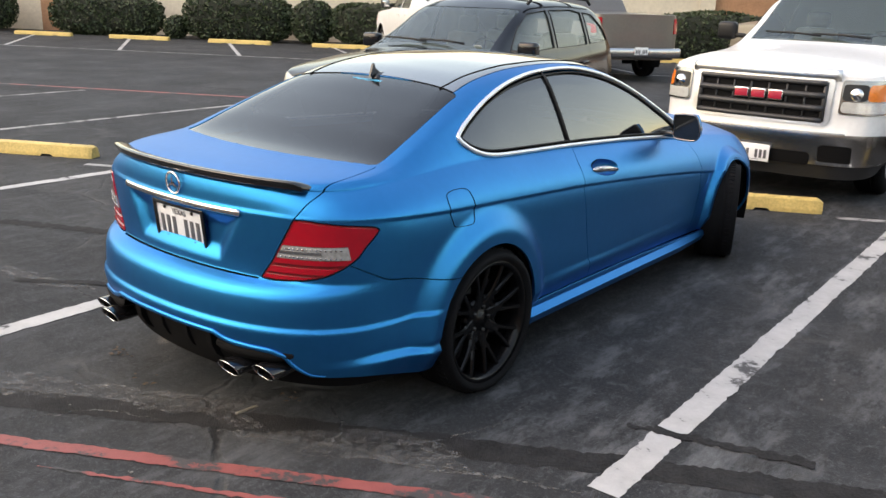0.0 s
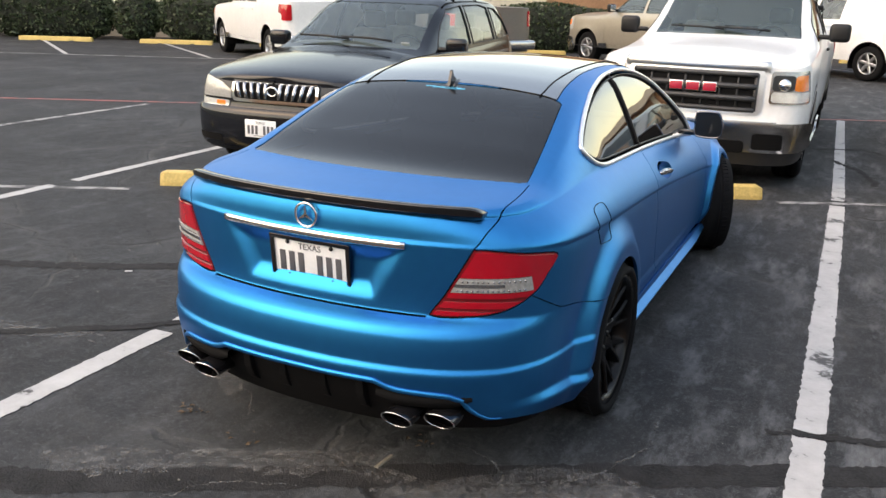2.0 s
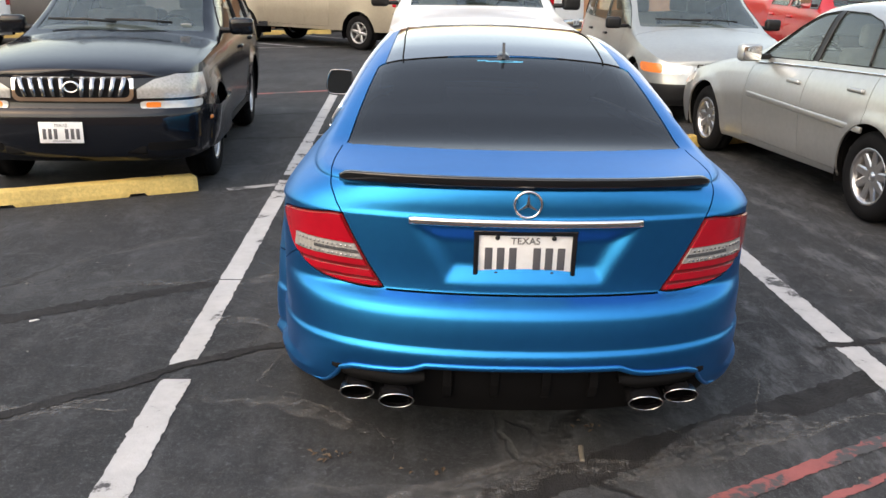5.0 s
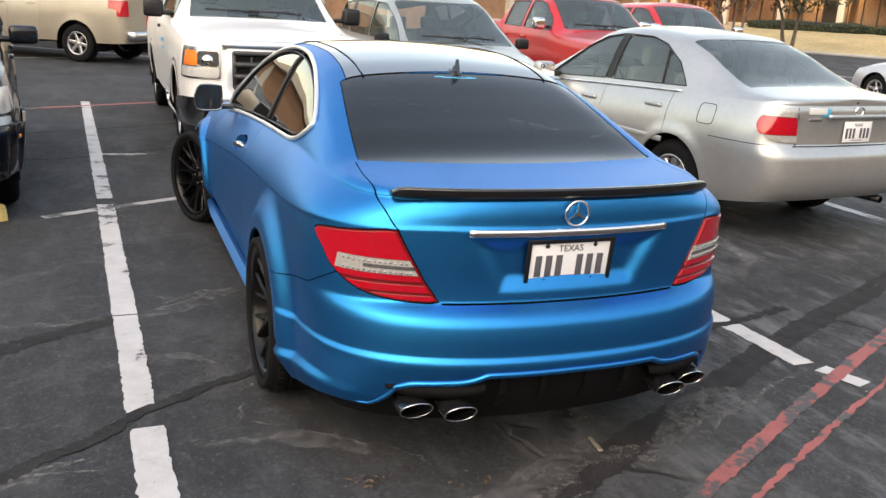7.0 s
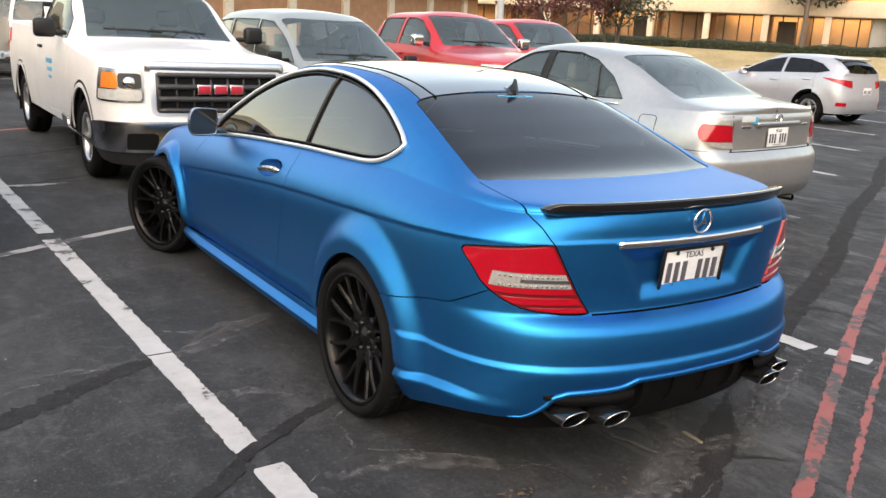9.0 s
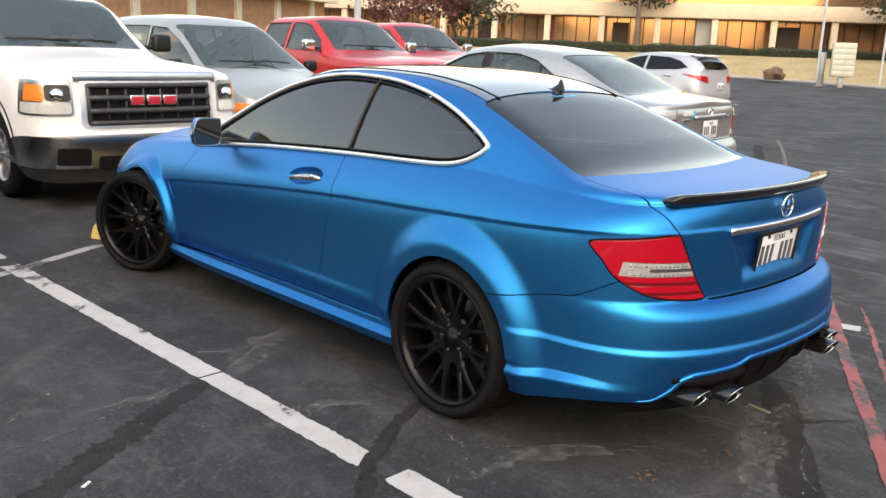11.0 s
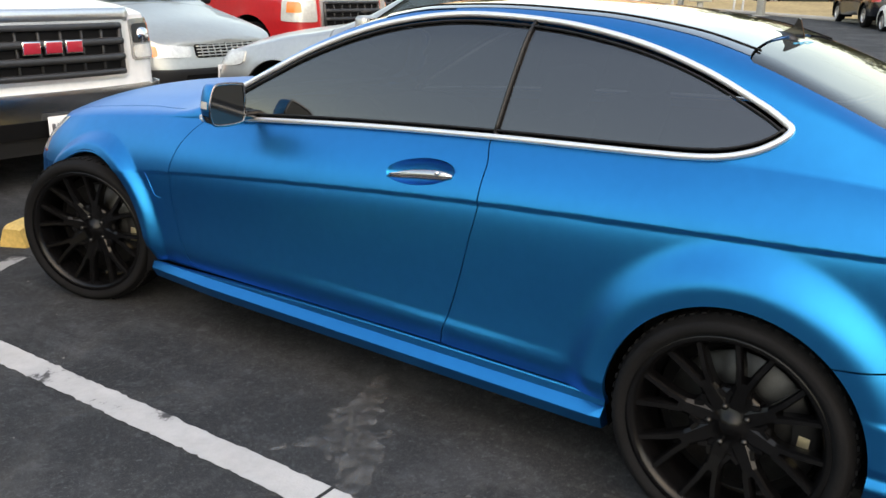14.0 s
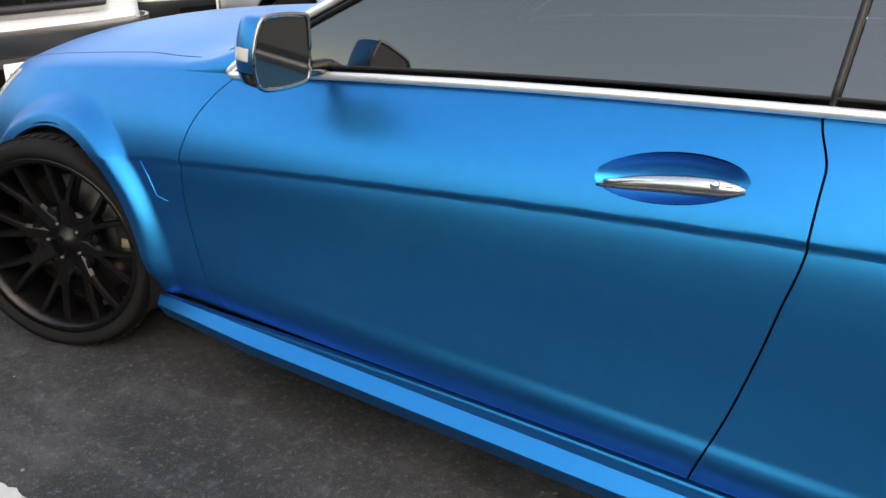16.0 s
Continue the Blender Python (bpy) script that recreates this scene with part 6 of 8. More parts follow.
def silver_sedan():
    m = Matrix.Translation((3.66, 2.56, 0)) @ Matrix.Rotation(radians(7.0), 4, "Z")
    sp = dict(half=0.895, tail=-1.06, nose=3.66, round=(0.17, 0.24), axles=(0.0, 2.72), wheel=(0.325, 0.205, 0.20, "star", 9, rim_silver), arch_gap=0.05, flare=0.016, grid=0.04,
              low=[(-1.1, 0.34), (-0.8, 0.31), (-0.5, 0.27), (3, 0.22), (3.7, 0.2)], shoulder=[(-1.06, 1.03), (-0.7, 1.04), (0.0, 1.02), (1.0, 0.985), (1.9, 0.94), (2.3, 0.91), (2.8, 0.84), (3.3, 0.75), (3.66, 0.66)],
              side=[(0.2, 0.09), (0.3, 0.04), (0.5, 0.012), (0.68, 0.0), (0.80, 0.012), (0.92, 0.045), (1.0, 0.085)],
              rear=[(0.28, 0.17), (0.34, 0.085), (0.40, 0.03), (0.52, 0.0), (0.66, 0.006), (0.70, 0.025), (0.75, 0.075), (0.85, 0.08), (0.98, 0.075), (1.05, 0.10)], front=[(0.2, 0.10), (0.4, 0.0), (0.6, 0.05), (0.8, 0.2)],
              rail_x=[(-1.06, 0.70), (-0.8, 0.70), (-0.5, 0.68), (0.0, 0.63), (0.35, 0.61), (1.2, 0.60), (1.6, 0.63), (2.0, 0.70), (2.4, 0.74), (3.0, 0.68), (3.66, 0.4)],
              rail_z=[(-1.06, 1.055), (-0.7, 1.09), (-0.5, 1.115), (-0.25, 1.21), (0.05, 1.355), (0.35, 1.445), (0.9, 1.475), (1.25, 1.44), (1.6, 1.28), (2.0, 1.065), (2.3, 0.97), (2.8, 0.89), (3.66, 0.69)],
              top=[(-1.06, 1.07), (-0.7, 1.115), (-0.5, 1.14), (-0.25, 1.24), (0.05, 1.39), (0.35, 1.485), (0.9, 1.52), (1.25, 1.49), (1.6, 1.34), (2.0, 1.135), (2.3, 1.03), (2.8, 0.95), (3.3, 0.85), (3.66, 0.70)],
              windows=[[(1.02, 1.042), (1.88, 1.005), (1.78, 1.09), (1.50, 1.285), (1.24, 1.395), (1.02, 1.428)], [(0.00, 1.073), (0.94, 1.045), (0.94, 1.430), (0.64, 1.424), (0.42, 1.375), (0.18, 1.245)]],
              soft=False, screen=(1.22, 2.08), bow=0.12, rear_glass=(-0.50, 0.24), doors=[0.10, 0.96, 1.92], cut_arch=False, hood=2.2, sill=0.30, paint=silver_car, mirror=(0.98, 1.72, 1.05), cabin=(-0.3, 1.9), belt=0.98, floor=0.45,
              seats=(0.95, 0.32), seal_r=0.009)
    sp["glass"] = car_glass
    car, S = vehicle("sedan", m, "silver four-door sedan with red tail lamps, parked nose-in beside the coupe", "car", sp)
    part("boot_face", sheet(S, np.linspace(0, S.length * 0.3, 50), np.linspace(0.6, 1.03, 30), [rectangle(-0.2, 0.62, 0.755, 1.025, -1, 0.03)], out=0.006, both=True), silver_car, car)
    for s in (1, -1):
        wrapped_lamp(car, S, s)
        patch_one(car, S, "headlamp", 0.5, 0.86, 0.60, 0.74, lens_clear, True, s, 0.012, 0.04)
        part("door_moulding", moved_bm(block(0.022, 1.75, 0.045, bevel=0.008), pose(s * 0.893, 0.98, 0.66, 1.5)), silver_car, car)
        flap = []
        for a in np.linspace(0, 2 * math.pi, 33)[:-1]:
            y, z = -0.33 + 0.085 * np.sign(math.cos(a)) * abs(math.cos(a)) ** 0.4, 0.90 + 0.075 * np.sign(math.sin(a)) * abs(math.sin(a)) ** 0.4
            u = S.u_at(y)
            q = S(np.array([u]), np.array([S.w_at(u, z)]))[0]
            flap.append((s * q[0], q[1], q[2]))
        if s < 0:
            part("fuel_flap_gap", tube(flap, 0.003, True, 6), gap_black, car)
        gap = [nose_line(S, z, s * 0.60, s * 0.601, 2, False, 0.008)[0] for z in (0.745, 0.80, 0.88, 0.95, 1.02)]
        part("boot_gap", tube(gap, 0.0035, False, 6), gap_black, car)
        bar = []
        for z in np.linspace(1.07, 1.325, 8):
            y = 0.28 + 0.08 * (z - 1.075) / 0.25
            q = S(np.array([S.u_at(y)]), np.array([S.w_at(S.u_at(y), z)]))[0]
            bar.append((s * (q[0] - 0.002), q[1], q[2]))
        part("window_pillar", sheet(S, np.linspace(S.u_at(0.82), S.u_at(1.12), 40), np.linspace(0.97, 1.6, 50), [lambda u, w, p: 0.046 - np.abs(PY(p) - 0.98), lambda u, w, p: PZ(p) - 1.043, lambda u, w, p: 1.432 - PZ(p), lambda u, w, p: PX(p) - 0.3], out=0.002, flange=0.004, side=s), trim_black, car)
        rear_gap = []
        for y in np.linspace(-0.90, -0.40, 14):
            q = S(np.array([S.u_at(y)]), np.array([S.w_at(S.u_at(y), 0.745)]))[0]
            rear_gap.append((s * (q[0] + 0.0005), q[1], q[2]))
        part("bumper_seam", tube(rear_gap, 0.003, False, 6), gap_black, car)
        part("window_bar", tube(bar, 0.012, False, 6, 0.6, up=(s, 0, 0.4)), trim_black, car)
        part("belt_chrome", tube([(s * (S(np.array([S.u_at(y)]), np.array([1.0]))[0, 0] + 0.004), y, float(curve(sp["shoulder"])(y)) + 0.012) for y in np.linspace(0.02, 1.9, 24)], 0.010, False, 6, 0.6), chrome, car)
    part("bumper_gap", tube(nose_line(S, 0.742, -0.62, 0.62, 30, False, 0.008), 0.0035, False, 6), gap_black, car)
    part("chrome_strip", tube(nose_line(S, 0.955, -0.33, 0.33, 14, False, 0.022), 0.017, False, 8, 0.7), silver_car, car)
    plate(car, pose(0, -1.005, 0.845, 90, 0, 0))
    q = nose_line(S, 0.995, 0, 0.001, 2, False, 0.012)[0]
    part("oval_badge", moved(lathe([(0.026, 0.0), (0.028, 0.008), (0.036, 0.01), (0.04, 0.0)], 20), Matrix.Translation(q) @ Matrix.Rotation(radians(-90), 4, "Z") @ Matrix.Diagonal((1, 1.25, 1, 1))), chrome, car)
    for x, z, w, h2, mt in ((-0.43, 0.995, 0.16, 0.045, sticker_white), (-0.35, 0.985, 0.07, 0.06, sticker_blue), (-0.45, 0.935, 0.11, 0.02, chrome), (0.45, 0.94, 0.12, 0.02, chrome)):
        q = nose_line(S, z, x, x + 0.001, 2, False, 0.012)[0]
        part("boot_sticker", moved_bm(block(w, 0.006, h2, bevel=0.002), pose(*q, 0, 0, -8 if x < 0 else 8)), mt, car)
    part("exhaust_pipe", moved(lathe([(0.022, 0), (0.03, 0.0), (0.03, 0.25)], 16), pose(0.55, -0.92, 0.28, 0, 0, 90)), steel, car)


def hatchback():
    sp = dict(half=0.89, tail=-0.78, nose=3.53, round=(0.2, 0.24), axles=(0.0, 2.65), wheel=(0.32, 0.205, 0.20, "bar", 5, rim_silver), arch_gap=0.05, flare=0.016, grid=0.055,
              low=[(-1, 0.26), (3.6, 0.2)], shoulder=[(-0.78, 1.05), (0.0, 1.05), (1.0, 0.99), (2.0, 0.92), (2.6, 0.85), (3.2, 0.74), (3.53, 0.64)],
              rear=[(0.22, 0.10), (0.35, 0.02), (0.55, 0.0), (0.7, 0.03), (1.05, 0.10)], front=[(0.2, 0.10), (0.4, 0.0), (0.6, 0.06), (0.8, 0.2)],
              rail_x=[(-0.78, 0.60), (-0.3, 0.60), (0.5, 0.60), (1.2, 0.60), (1.7, 0.66), (2.2, 0.72), (2.8, 0.68), (3.53, 0.4)],
              rail_z=[(-0.78, 1.07), (-0.66, 1.15), (-0.42, 1.33), (-0.2, 1.39), (0.5, 1.43), (1.0, 1.41), (1.4, 1.27), (1.9, 1.06), (2.25, 0.95), (2.8, 0.87), (3.53, 0.66)],
              top=[(-0.78, 1.08), (-0.66, 1.18), (-0.42, 1.38), (-0.2, 1.44), (0.5, 1.47), (1.0, 1.45), (1.4, 1.32), (1.9, 1.12), (2.25, 1.01), (2.8, 0.93), (3.53, 0.68)],
              windows=[[(0.80, 1.05), (1.85, 0.985), (1.60, 1.14), (1.30, 1.28), (0.80, 1.37)], [(-0.35, 1.14), (-0.1, 1.09), (0.72, 1.055), (0.72, 1.37), (0.2, 1.35), (-0.1, 1.28)]],
              soft=False, screen=(1.05, 1.98), rear_glass=(-0.66, -0.40), doors=[-0.06, 0.76, 1.85], cut_arch=True, hood=2.1, paint=ice_car, mirror=(0.98, 1.68, 1.02), cabin=(-0.5, 1.8), belt=0.98, floor=0.45, seats=(0.85, 0.0),
              glass=tint_glass, glass_rear=tint_glass)
    car, S = vehicle("hatchback", pose(15.4, 8.75, 0, 0, 0, 2), "pale silver-blue hatchback with dark windows, parked nose-in", "car", sp)
    for s in (1, -1):
        u0, u1 = S.u_near(0.46, S.cy.min() + 0.03), S.u_at(S.cy.min() + 0.52)
        share = lambda u: np.clip((u - u0) / (u1 - u0), 0, 1)
        part("tail_lamp", sheet(S, np.linspace(u0 - 0.05, u1 + 0.05, 60), np.linspace(0.5, 1.0, 50), [lambda u, w, p: u - u0, lambda u, w, p: u1 - u, lambda u, w, p: PZ(p) - 0.80 - 0.19 * share(u) ** 1.2, lambda u, w, p: 0.95 + 0.05 * share(u) - PZ(p)], out=0.012, side=s), lens_red, car)
        patch_one(car, S, "reflector", 0.62, 0.80, 0.42, 0.50, lens_red, False, s, 0.01, 0.02)
    plate(car, pose(0, -0.80, 0.74, 90, 0, 0), words=False)
    part("roof_spoiler", moved_bm(block(1.1, 0.22, 0.03, bevel=0.012), pose(0, -0.36, 1.405, 8)), ice_car, car)


white_pickup()
dark_suv()
silver_van()
silver_sedan()
hatchback()
pickup("pickup_truck", pose(6.35, 12.35, 0, 0, 0, 180), "bright red pickup truck with chrome mirrors, parked beside the minivan", red_car, cab=(0.75, 3.02), mirror_mat=chrome, group="red pickups")
pickup("pickup_truck", pose(9.45, 14.0, 0, 0, 0, 180), "red pickup truck, parked behind the other red one", red_car, cab=(0.75, 3.02), mirror_mat=chrome, group="red pickups")


# ---- the car park: ground, paint, kerb blocks ----
ROW = radians(27.5)
ROW_X, ROW_Y = Vector((math.cos(ROW), math.sin(ROW), 0)), Vector((-math.sin(ROW), math.cos(ROW), 0))


def row_place(p, q, z=0.0):
    return ROW_X * p + ROW_Y * q + Vector((0, 0, z))


def ground_z(x, y):
    """The lot is level round the cars and rises a little towards the lawn."""
    return 0.30 * float(step(x * math.cos(radians(25)) + y * math.sin(radians(25)), 17, 36))


def asphalt_material():
    m = bpy.data.materials.new("asphalt")
    m.use_nodes = True
    nt = m.node_tree
    p = nt.nodes["Principled BSDF"]
    p.inputs["Specular IOR Level"].default_value = 0.14
    tc = nt.nodes.new("ShaderNodeTexCoord")

    def noise_tex(scale, detail=5.0, rough=0.6, warp=0.0):
        n = nt.nodes.new("ShaderNodeTexNoise")
        n.inputs["Scale"].default_value, n.inputs["Detail"].default_value, n.inputs["Roughness"].default_value, n.inputs["Distortion"].default_value = scale, detail, rough, warp
        nt.links.new(tc.outputs["Object"], n.inputs["Vector"])
        return n.outputs["Fac"]

    def span(src, a, b, c, d):
        r = nt.nodes.new("ShaderNodeMapRange")
        for k, v in zip(("From Min", "From Max", "To Min", "To Max"), (a, b, c, d)):
            r.inputs[k].default_value = v
        nt.links.new(src, r.inputs["Value"])
        return r.outputs["Result"]

    def math_node(op, a, b):
        n = nt.nodes.new("ShaderNodeMath")
        n.operation = op
        for i, v in enumerate((a, b)):
            if isinstance(v, (int, float)):
                n.inputs[i].default_value = v
            else:
                nt.links.new(v, n.inputs[i])
        return n.outputs[0]

    def mix(fac, a, b):
        n = nt.nodes.new("ShaderNodeMix")
        n.data_type = "RGBA"
        nt.links.new(fac, n.inputs["Factor"])
        for k, v in (("A", a), ("B", b)):
            s = [i for i in n.inputs if i.name == k and i.type == "RGBA"][0]
            if isinstance(v, tuple):
                s.default_value = (*v, 1)
            else:
                nt.links.new(v, s)
        return [o for o in n.outputs if o.type == "RGBA"][0]
    base = mix(span(noise_tex(0.35, 4), 0.35, 0.65, 0, 1), (0.02042, 0.022, 0.02394), (0.03467, 0.0372, 0.0399))
    base = mix(span(noise_tex(2.2, 6, 0.65), 0.50, 0.72, 0, 0.75), base, (0.0627, 0.0665, 0.0714))
    base = mix(span(noise_tex(13, 7, 0.7, 0.4), 0.53, 0.70, 0, 0.55), base, (0.0893, 0.094, 0.09975))
    base = mix(span(noise_tex(6, 6, 0.7), 0.47, 0.34, 0, 0.7), base, (0.0247, 0.026, 0.02835))
    # dusty scuffs drawn out along the stalls
    mp = nt.nodes.new("ShaderNodeMapping")
    mp.inputs["Rotation"].default_value = (0, 0, radians(20))
    mp.inputs["Scale"].default_value = (3.0, 0.9, 1)
    nt.links.new(tc.outputs["Object"], mp.inputs["Vector"])
    sc = nt.nodes.new("ShaderNodeTexNoise")
    sc.inputs["Scale"].default_value, sc.inputs["Detail"].default_value, sc.inputs["Roughness"].default_value = 1.6, 9, 0.75
    nt.links.new(mp.outputs[0], sc.inputs["Vector"])
    sep = nt.nodes.new("ShaderNodeSeparateXYZ")
    nt.links.new(tc.outputs["Object"], sep.inputs[0])
    # scuffs are fainter at low x and stronger towards high x
    scuff_share = math_node("MULTIPLY", span(sep.outputs["X"], -0.6, 1.2, 0.35, 1.15), span(noise_tex(0.9, 3), 0.3, 0.7, 0.5, 1.3))
    base = mix(math_node("MULTIPLY", span(sc.outputs["Fac"], 0.50, 0.76, 0, 0.85), scuff_share), base, (0.171, 0.18, 0.189))
    base = mix(span(noise_tex(55, 5, 0.75), 0.55, 0.70, 0, 0.8), base, (0.1283, 0.135, 0.1418))
    # fine stones
    st = noise_tex(260, 3, 0.7)
    base = mix(span(st, 0.58, 0.78, 0, 0.85), base, (0.285, 0.3, 0.3097))
    base = mix(span(st, 0.40, 0.28, 0, 0.8), base, (0.0114, 0.012, 0.01365))
    # cracks with pale dust in them
    wv = nt.nodes.new("ShaderNodeVectorMath")
    wv.operation = "ADD"
    wn2 = nt.nodes.new("ShaderNodeTexNoise")
    wn2.inputs["Scale"].default_value, wn2.inputs["Detail"].default_value = 1.3, 7
    nt.links.new(tc.outputs["Object"], wn2.inputs["Vector"])
    sv = nt.nodes.new("ShaderNodeVectorMath")
    sv.operation = "SCALE"
    sv.inputs["Scale"].default_value = 0.9
    nt.links.new(wn2.outputs["Color"], sv.inputs[0])
    nt.links.new(tc.outputs["Object"], wv.inputs[0])
    nt.links.new(sv.outputs[0], wv.inputs[1])
    vo = nt.nodes.new("ShaderNodeTexVoronoi")
    vo.feature, vo.inputs["Scale"].default_value = "DISTANCE_TO_EDGE", 0.55
    nt.links.new(wv.outputs[0], vo.inputs["Vector"])
    line = span(vo.outputs["Distance"], 0.004, 0.016, 1, 0)
    halo = span(vo.outputs["Distance"], 0.0, 0.05, 1, 0)
    where = span(noise_tex(0.5, 3), 0.46, 0.60, 0, 1)
    base = mix(math_node("MULTIPLY", math_node("MULTIPLY", halo, where), math_node("MULTIPLY", noise_tex(9, 6), 0.5)), base, (0.13, 0.13, 0.127))
    dark_where = span(noise_tex(0.7, 2, 0.5, 0.5), 0.58, 0.66, 0, 0.8)
    base = mix(math_node("MULTIPLY", line, dark_where), base, (0.008, 0.008, 0.009))
    # a finer net of cracks in the tired patches
    v2 = nt.nodes.new("ShaderNodeTexVoronoi")
    v2.feature, v2.inputs["Scale"].default_value = "DISTANCE_TO_EDGE", 2.6
    nt.links.new(wv.outputs[0], v2.inputs["Vector"])
    tired = math_node("MULTIPLY", span(noise_tex(0.8, 4, 0.6, 0.6), 0.52, 0.64, 0, 0.6), span(noise_tex(14, 5), 0.40, 0.60, 0.1, 1))
    base = mix(math_node("MULTIPLY", span(v2.outputs["Distance"], 0.0, 0.035, 1, 0), tired), base, (0.12, 0.12, 0.118))
    base = mix(math_node("MULTIPLY", span(v2.outputs["Distance"], 0.0, 0.010, 1, 0), math_node("MULTIPLY", tired, 0.9)), base, (0.012, 0.012, 0.012))
    nt.links.new(base, p.inputs["Base Color"])
    nt.links.new(span(noise_tex(1.1, 4), 0.3, 0.7, 0.62, 0.85), p.inputs["Roughness"])
    b = nt.nodes.new("ShaderNodeBump")
    b.inputs["Strength"].default_value, b.inputs["Distance"].default_value = 0.85, 0.004
    nt.links.new(math_node("SUBTRACT", st, math_node("MULTIPLY", math_node("MULTIPLY", line, where), 2.0)), b.inputs["Height"])
    nt.links.new(b.outputs["Normal"], p.inputs["Normal"])
    return m


asphalt = asphalt_material()
xs = [-900, -300, -100, -40, -10, 0, 6, 10, 13, 15, 17, 19, 21, 23, 25, 27, 29, 31, 33, 35, 37, 39, 41, 44, 50, 80, 150, 300, 900]
ys = [-900, -300, -100, -50, -30, -20, -10, -5, 0, 4, 8, 12, 16, 20, 24, 28, 34, 40, 60, 100, 300, 900]
ground = part("ground", mesh_of([(x, y, ground_z(x, y)) for x in xs for y in ys], [[i * len(ys) + j, (i + 1) * len(ys) + j, (i + 1) * len(ys) + j + 1, i * len(ys) + j + 1] for i in range(len(xs) - 1) for j in range(len(ys) - 1)]), asphalt)
tagged(ground, "dark worn asphalt of the car park", "ground", kind="structure")


def worn_paint(name, colour, wear):
    """Road paint, cracked and thin in places, over the asphalt's colour."""
    m = material(name, colour, 0.62, bump=0.25, bump_scale=140)
    nt = m.node_tree
    p = nt.nodes["Principled BSDF"]
    tc = nt.nodes.new("ShaderNodeTexCoord")
    n, r = nt.nodes.new("ShaderNodeTexNoise"), nt.nodes.new("ShaderNodeValToRGB")
    n.inputs["Scale"].default_value, n.inputs["Detail"].default_value, n.inputs["Roughness"].default_value = 3.2, 12, 0.74
    nt.links.new(tc.outputs["Object"], n.inputs["Vector"])
    nt.links.new(n.outputs["Fac"], r.inputs["Fac"])
    e = r.color_ramp.elements
    e[0].position, e[0].color = wear, (0.05, 0.05, 0.052, 1)
    e[1].position, e[1].color = wear + 0.035, (*[c * 0.82 for c in colour], 1)
    k = r.color_ramp.elements.new(0.62)
    k.color = (*colour, 1)
    nt.links.new(r.outputs["Color"], p.inputs["Base Color"])
    return m


white_paint = worn_paint("line_white", (0.46, 0.46, 0.46), 0.40)
thin_white = worn_paint("line_white_thin", (0.34, 0.34, 0.335), 0.46)
red_line = worn_paint("line_red", (0.30, 0.080, 0.074), 0.44)
red_thin = worn_paint("line_red_thin", (0.22, 0.07, 0.065), 0.49)
tar = material("tar_seal", (0.022, 0.022, 0.023), 0.85, vary=0.5, scale=9, bump=0.6, bump_scale=120, spec=0.2)


def loose_dust(name, colour, lo, hi, most):
    """Dust that lies in patches, with the asphalt bare between them."""
    m = material(name, colour, 0.9, vary=0.35, scale=9)
    nt = m.node_tree
    tc, n, r = nt.nodes.new("ShaderNodeTexCoord"), nt.nodes.new("ShaderNodeTexNoise"), nt.nodes.new("ShaderNodeMapRange")
    n.inputs["Scale"].default_value, n.inputs["Detail"].default_value, n.inputs["Roughness"].default_value = 22, 8, 0.75
    for k, v in zip(("From Min", "From Max", "To Min", "To Max"), (lo, hi, 0, most)):
        r.inputs[k].default_value = v
    bare, mixed = nt.nodes.new("ShaderNodeBsdfTransparent"), nt.nodes.new("ShaderNodeMixShader")
    nt.links.new(tc.outputs["Object"], n.inputs["Vector"])
    nt.links.new(n.outputs["Fac"], r.inputs["Value"])
    nt.links.new(r.outputs["Result"], mixed.inputs[0])
    nt.links.new(bare.outputs[0], mixed.inputs[1])
    nt.links.new(nt.nodes["Principled BSDF"].outputs[0], mixed.inputs[2])
    nt.links.new(mixed.outputs[0], nt.nodes["Material Output"].inputs["Surface"])
    return m


dust = loose_dust("crack_dust", (0.115, 0.115, 0.113), 0.40, 0.58, 0.9)
smear = loose_dust("dust_smear", (0.165, 0.166, 0.166), 0.43, 0.68, 0.75)
rng = random.Random(7)


def ribbon(name, points, width, mat, z, label, rough=0.0030, seg=0.018, category="marking", taper=False, wander=0.0):
    """A painted or sealed strip on the ground with a ragged edge, along points."""
    pts = [Vector((*q, 0)) for q in points]
    path = []
    for a, b in zip(pts[:-1], pts[1:]):
        n = max(1, int((b - a).length / seg))
        path += [a.lerp(b, i / n) for i in range(n)]
    path.append(pts[-1])
    v, k = [], len(path)
    ea = eb = drift = 0.0
    for i, q in enumerate(path):
        t = (path[min(i + 1, k - 1)] - path[max(i - 1, 0)]).normalized()
        n = Vector((-t.y, t.x, 0))
        ea, eb = 0.35 * ea + rng.gauss(0, rough), 0.35 * eb + rng.gauss(0, rough)
        drift = 0.97 * drift + rng.gauss(0, wander)
        w = width / 2 * ((min(i, k - 1 - i) / (k * 0.5)) ** 0.5 if taper else 1)
        for s, e in ((-1, ea), (1, eb)):
            c = q + n * (s * max(w + e, 0.001) + drift)
            v.append((c.x, c.y, z + ground_z(c.x, c.y)))
    f = [[2 * i, 2 * i + 2, 2 * i + 3, 2 * i + 1] for i in range(k - 1)]
    return tagged(part(name, mesh_of(v, [q[::-1] for q in f], False), mat), label, category, kind="structure")


def row_y(x, q):
    """The y at which the row's line q is met at x."""
    return (q + x * math.sin(ROW)) / math.cos(ROW)


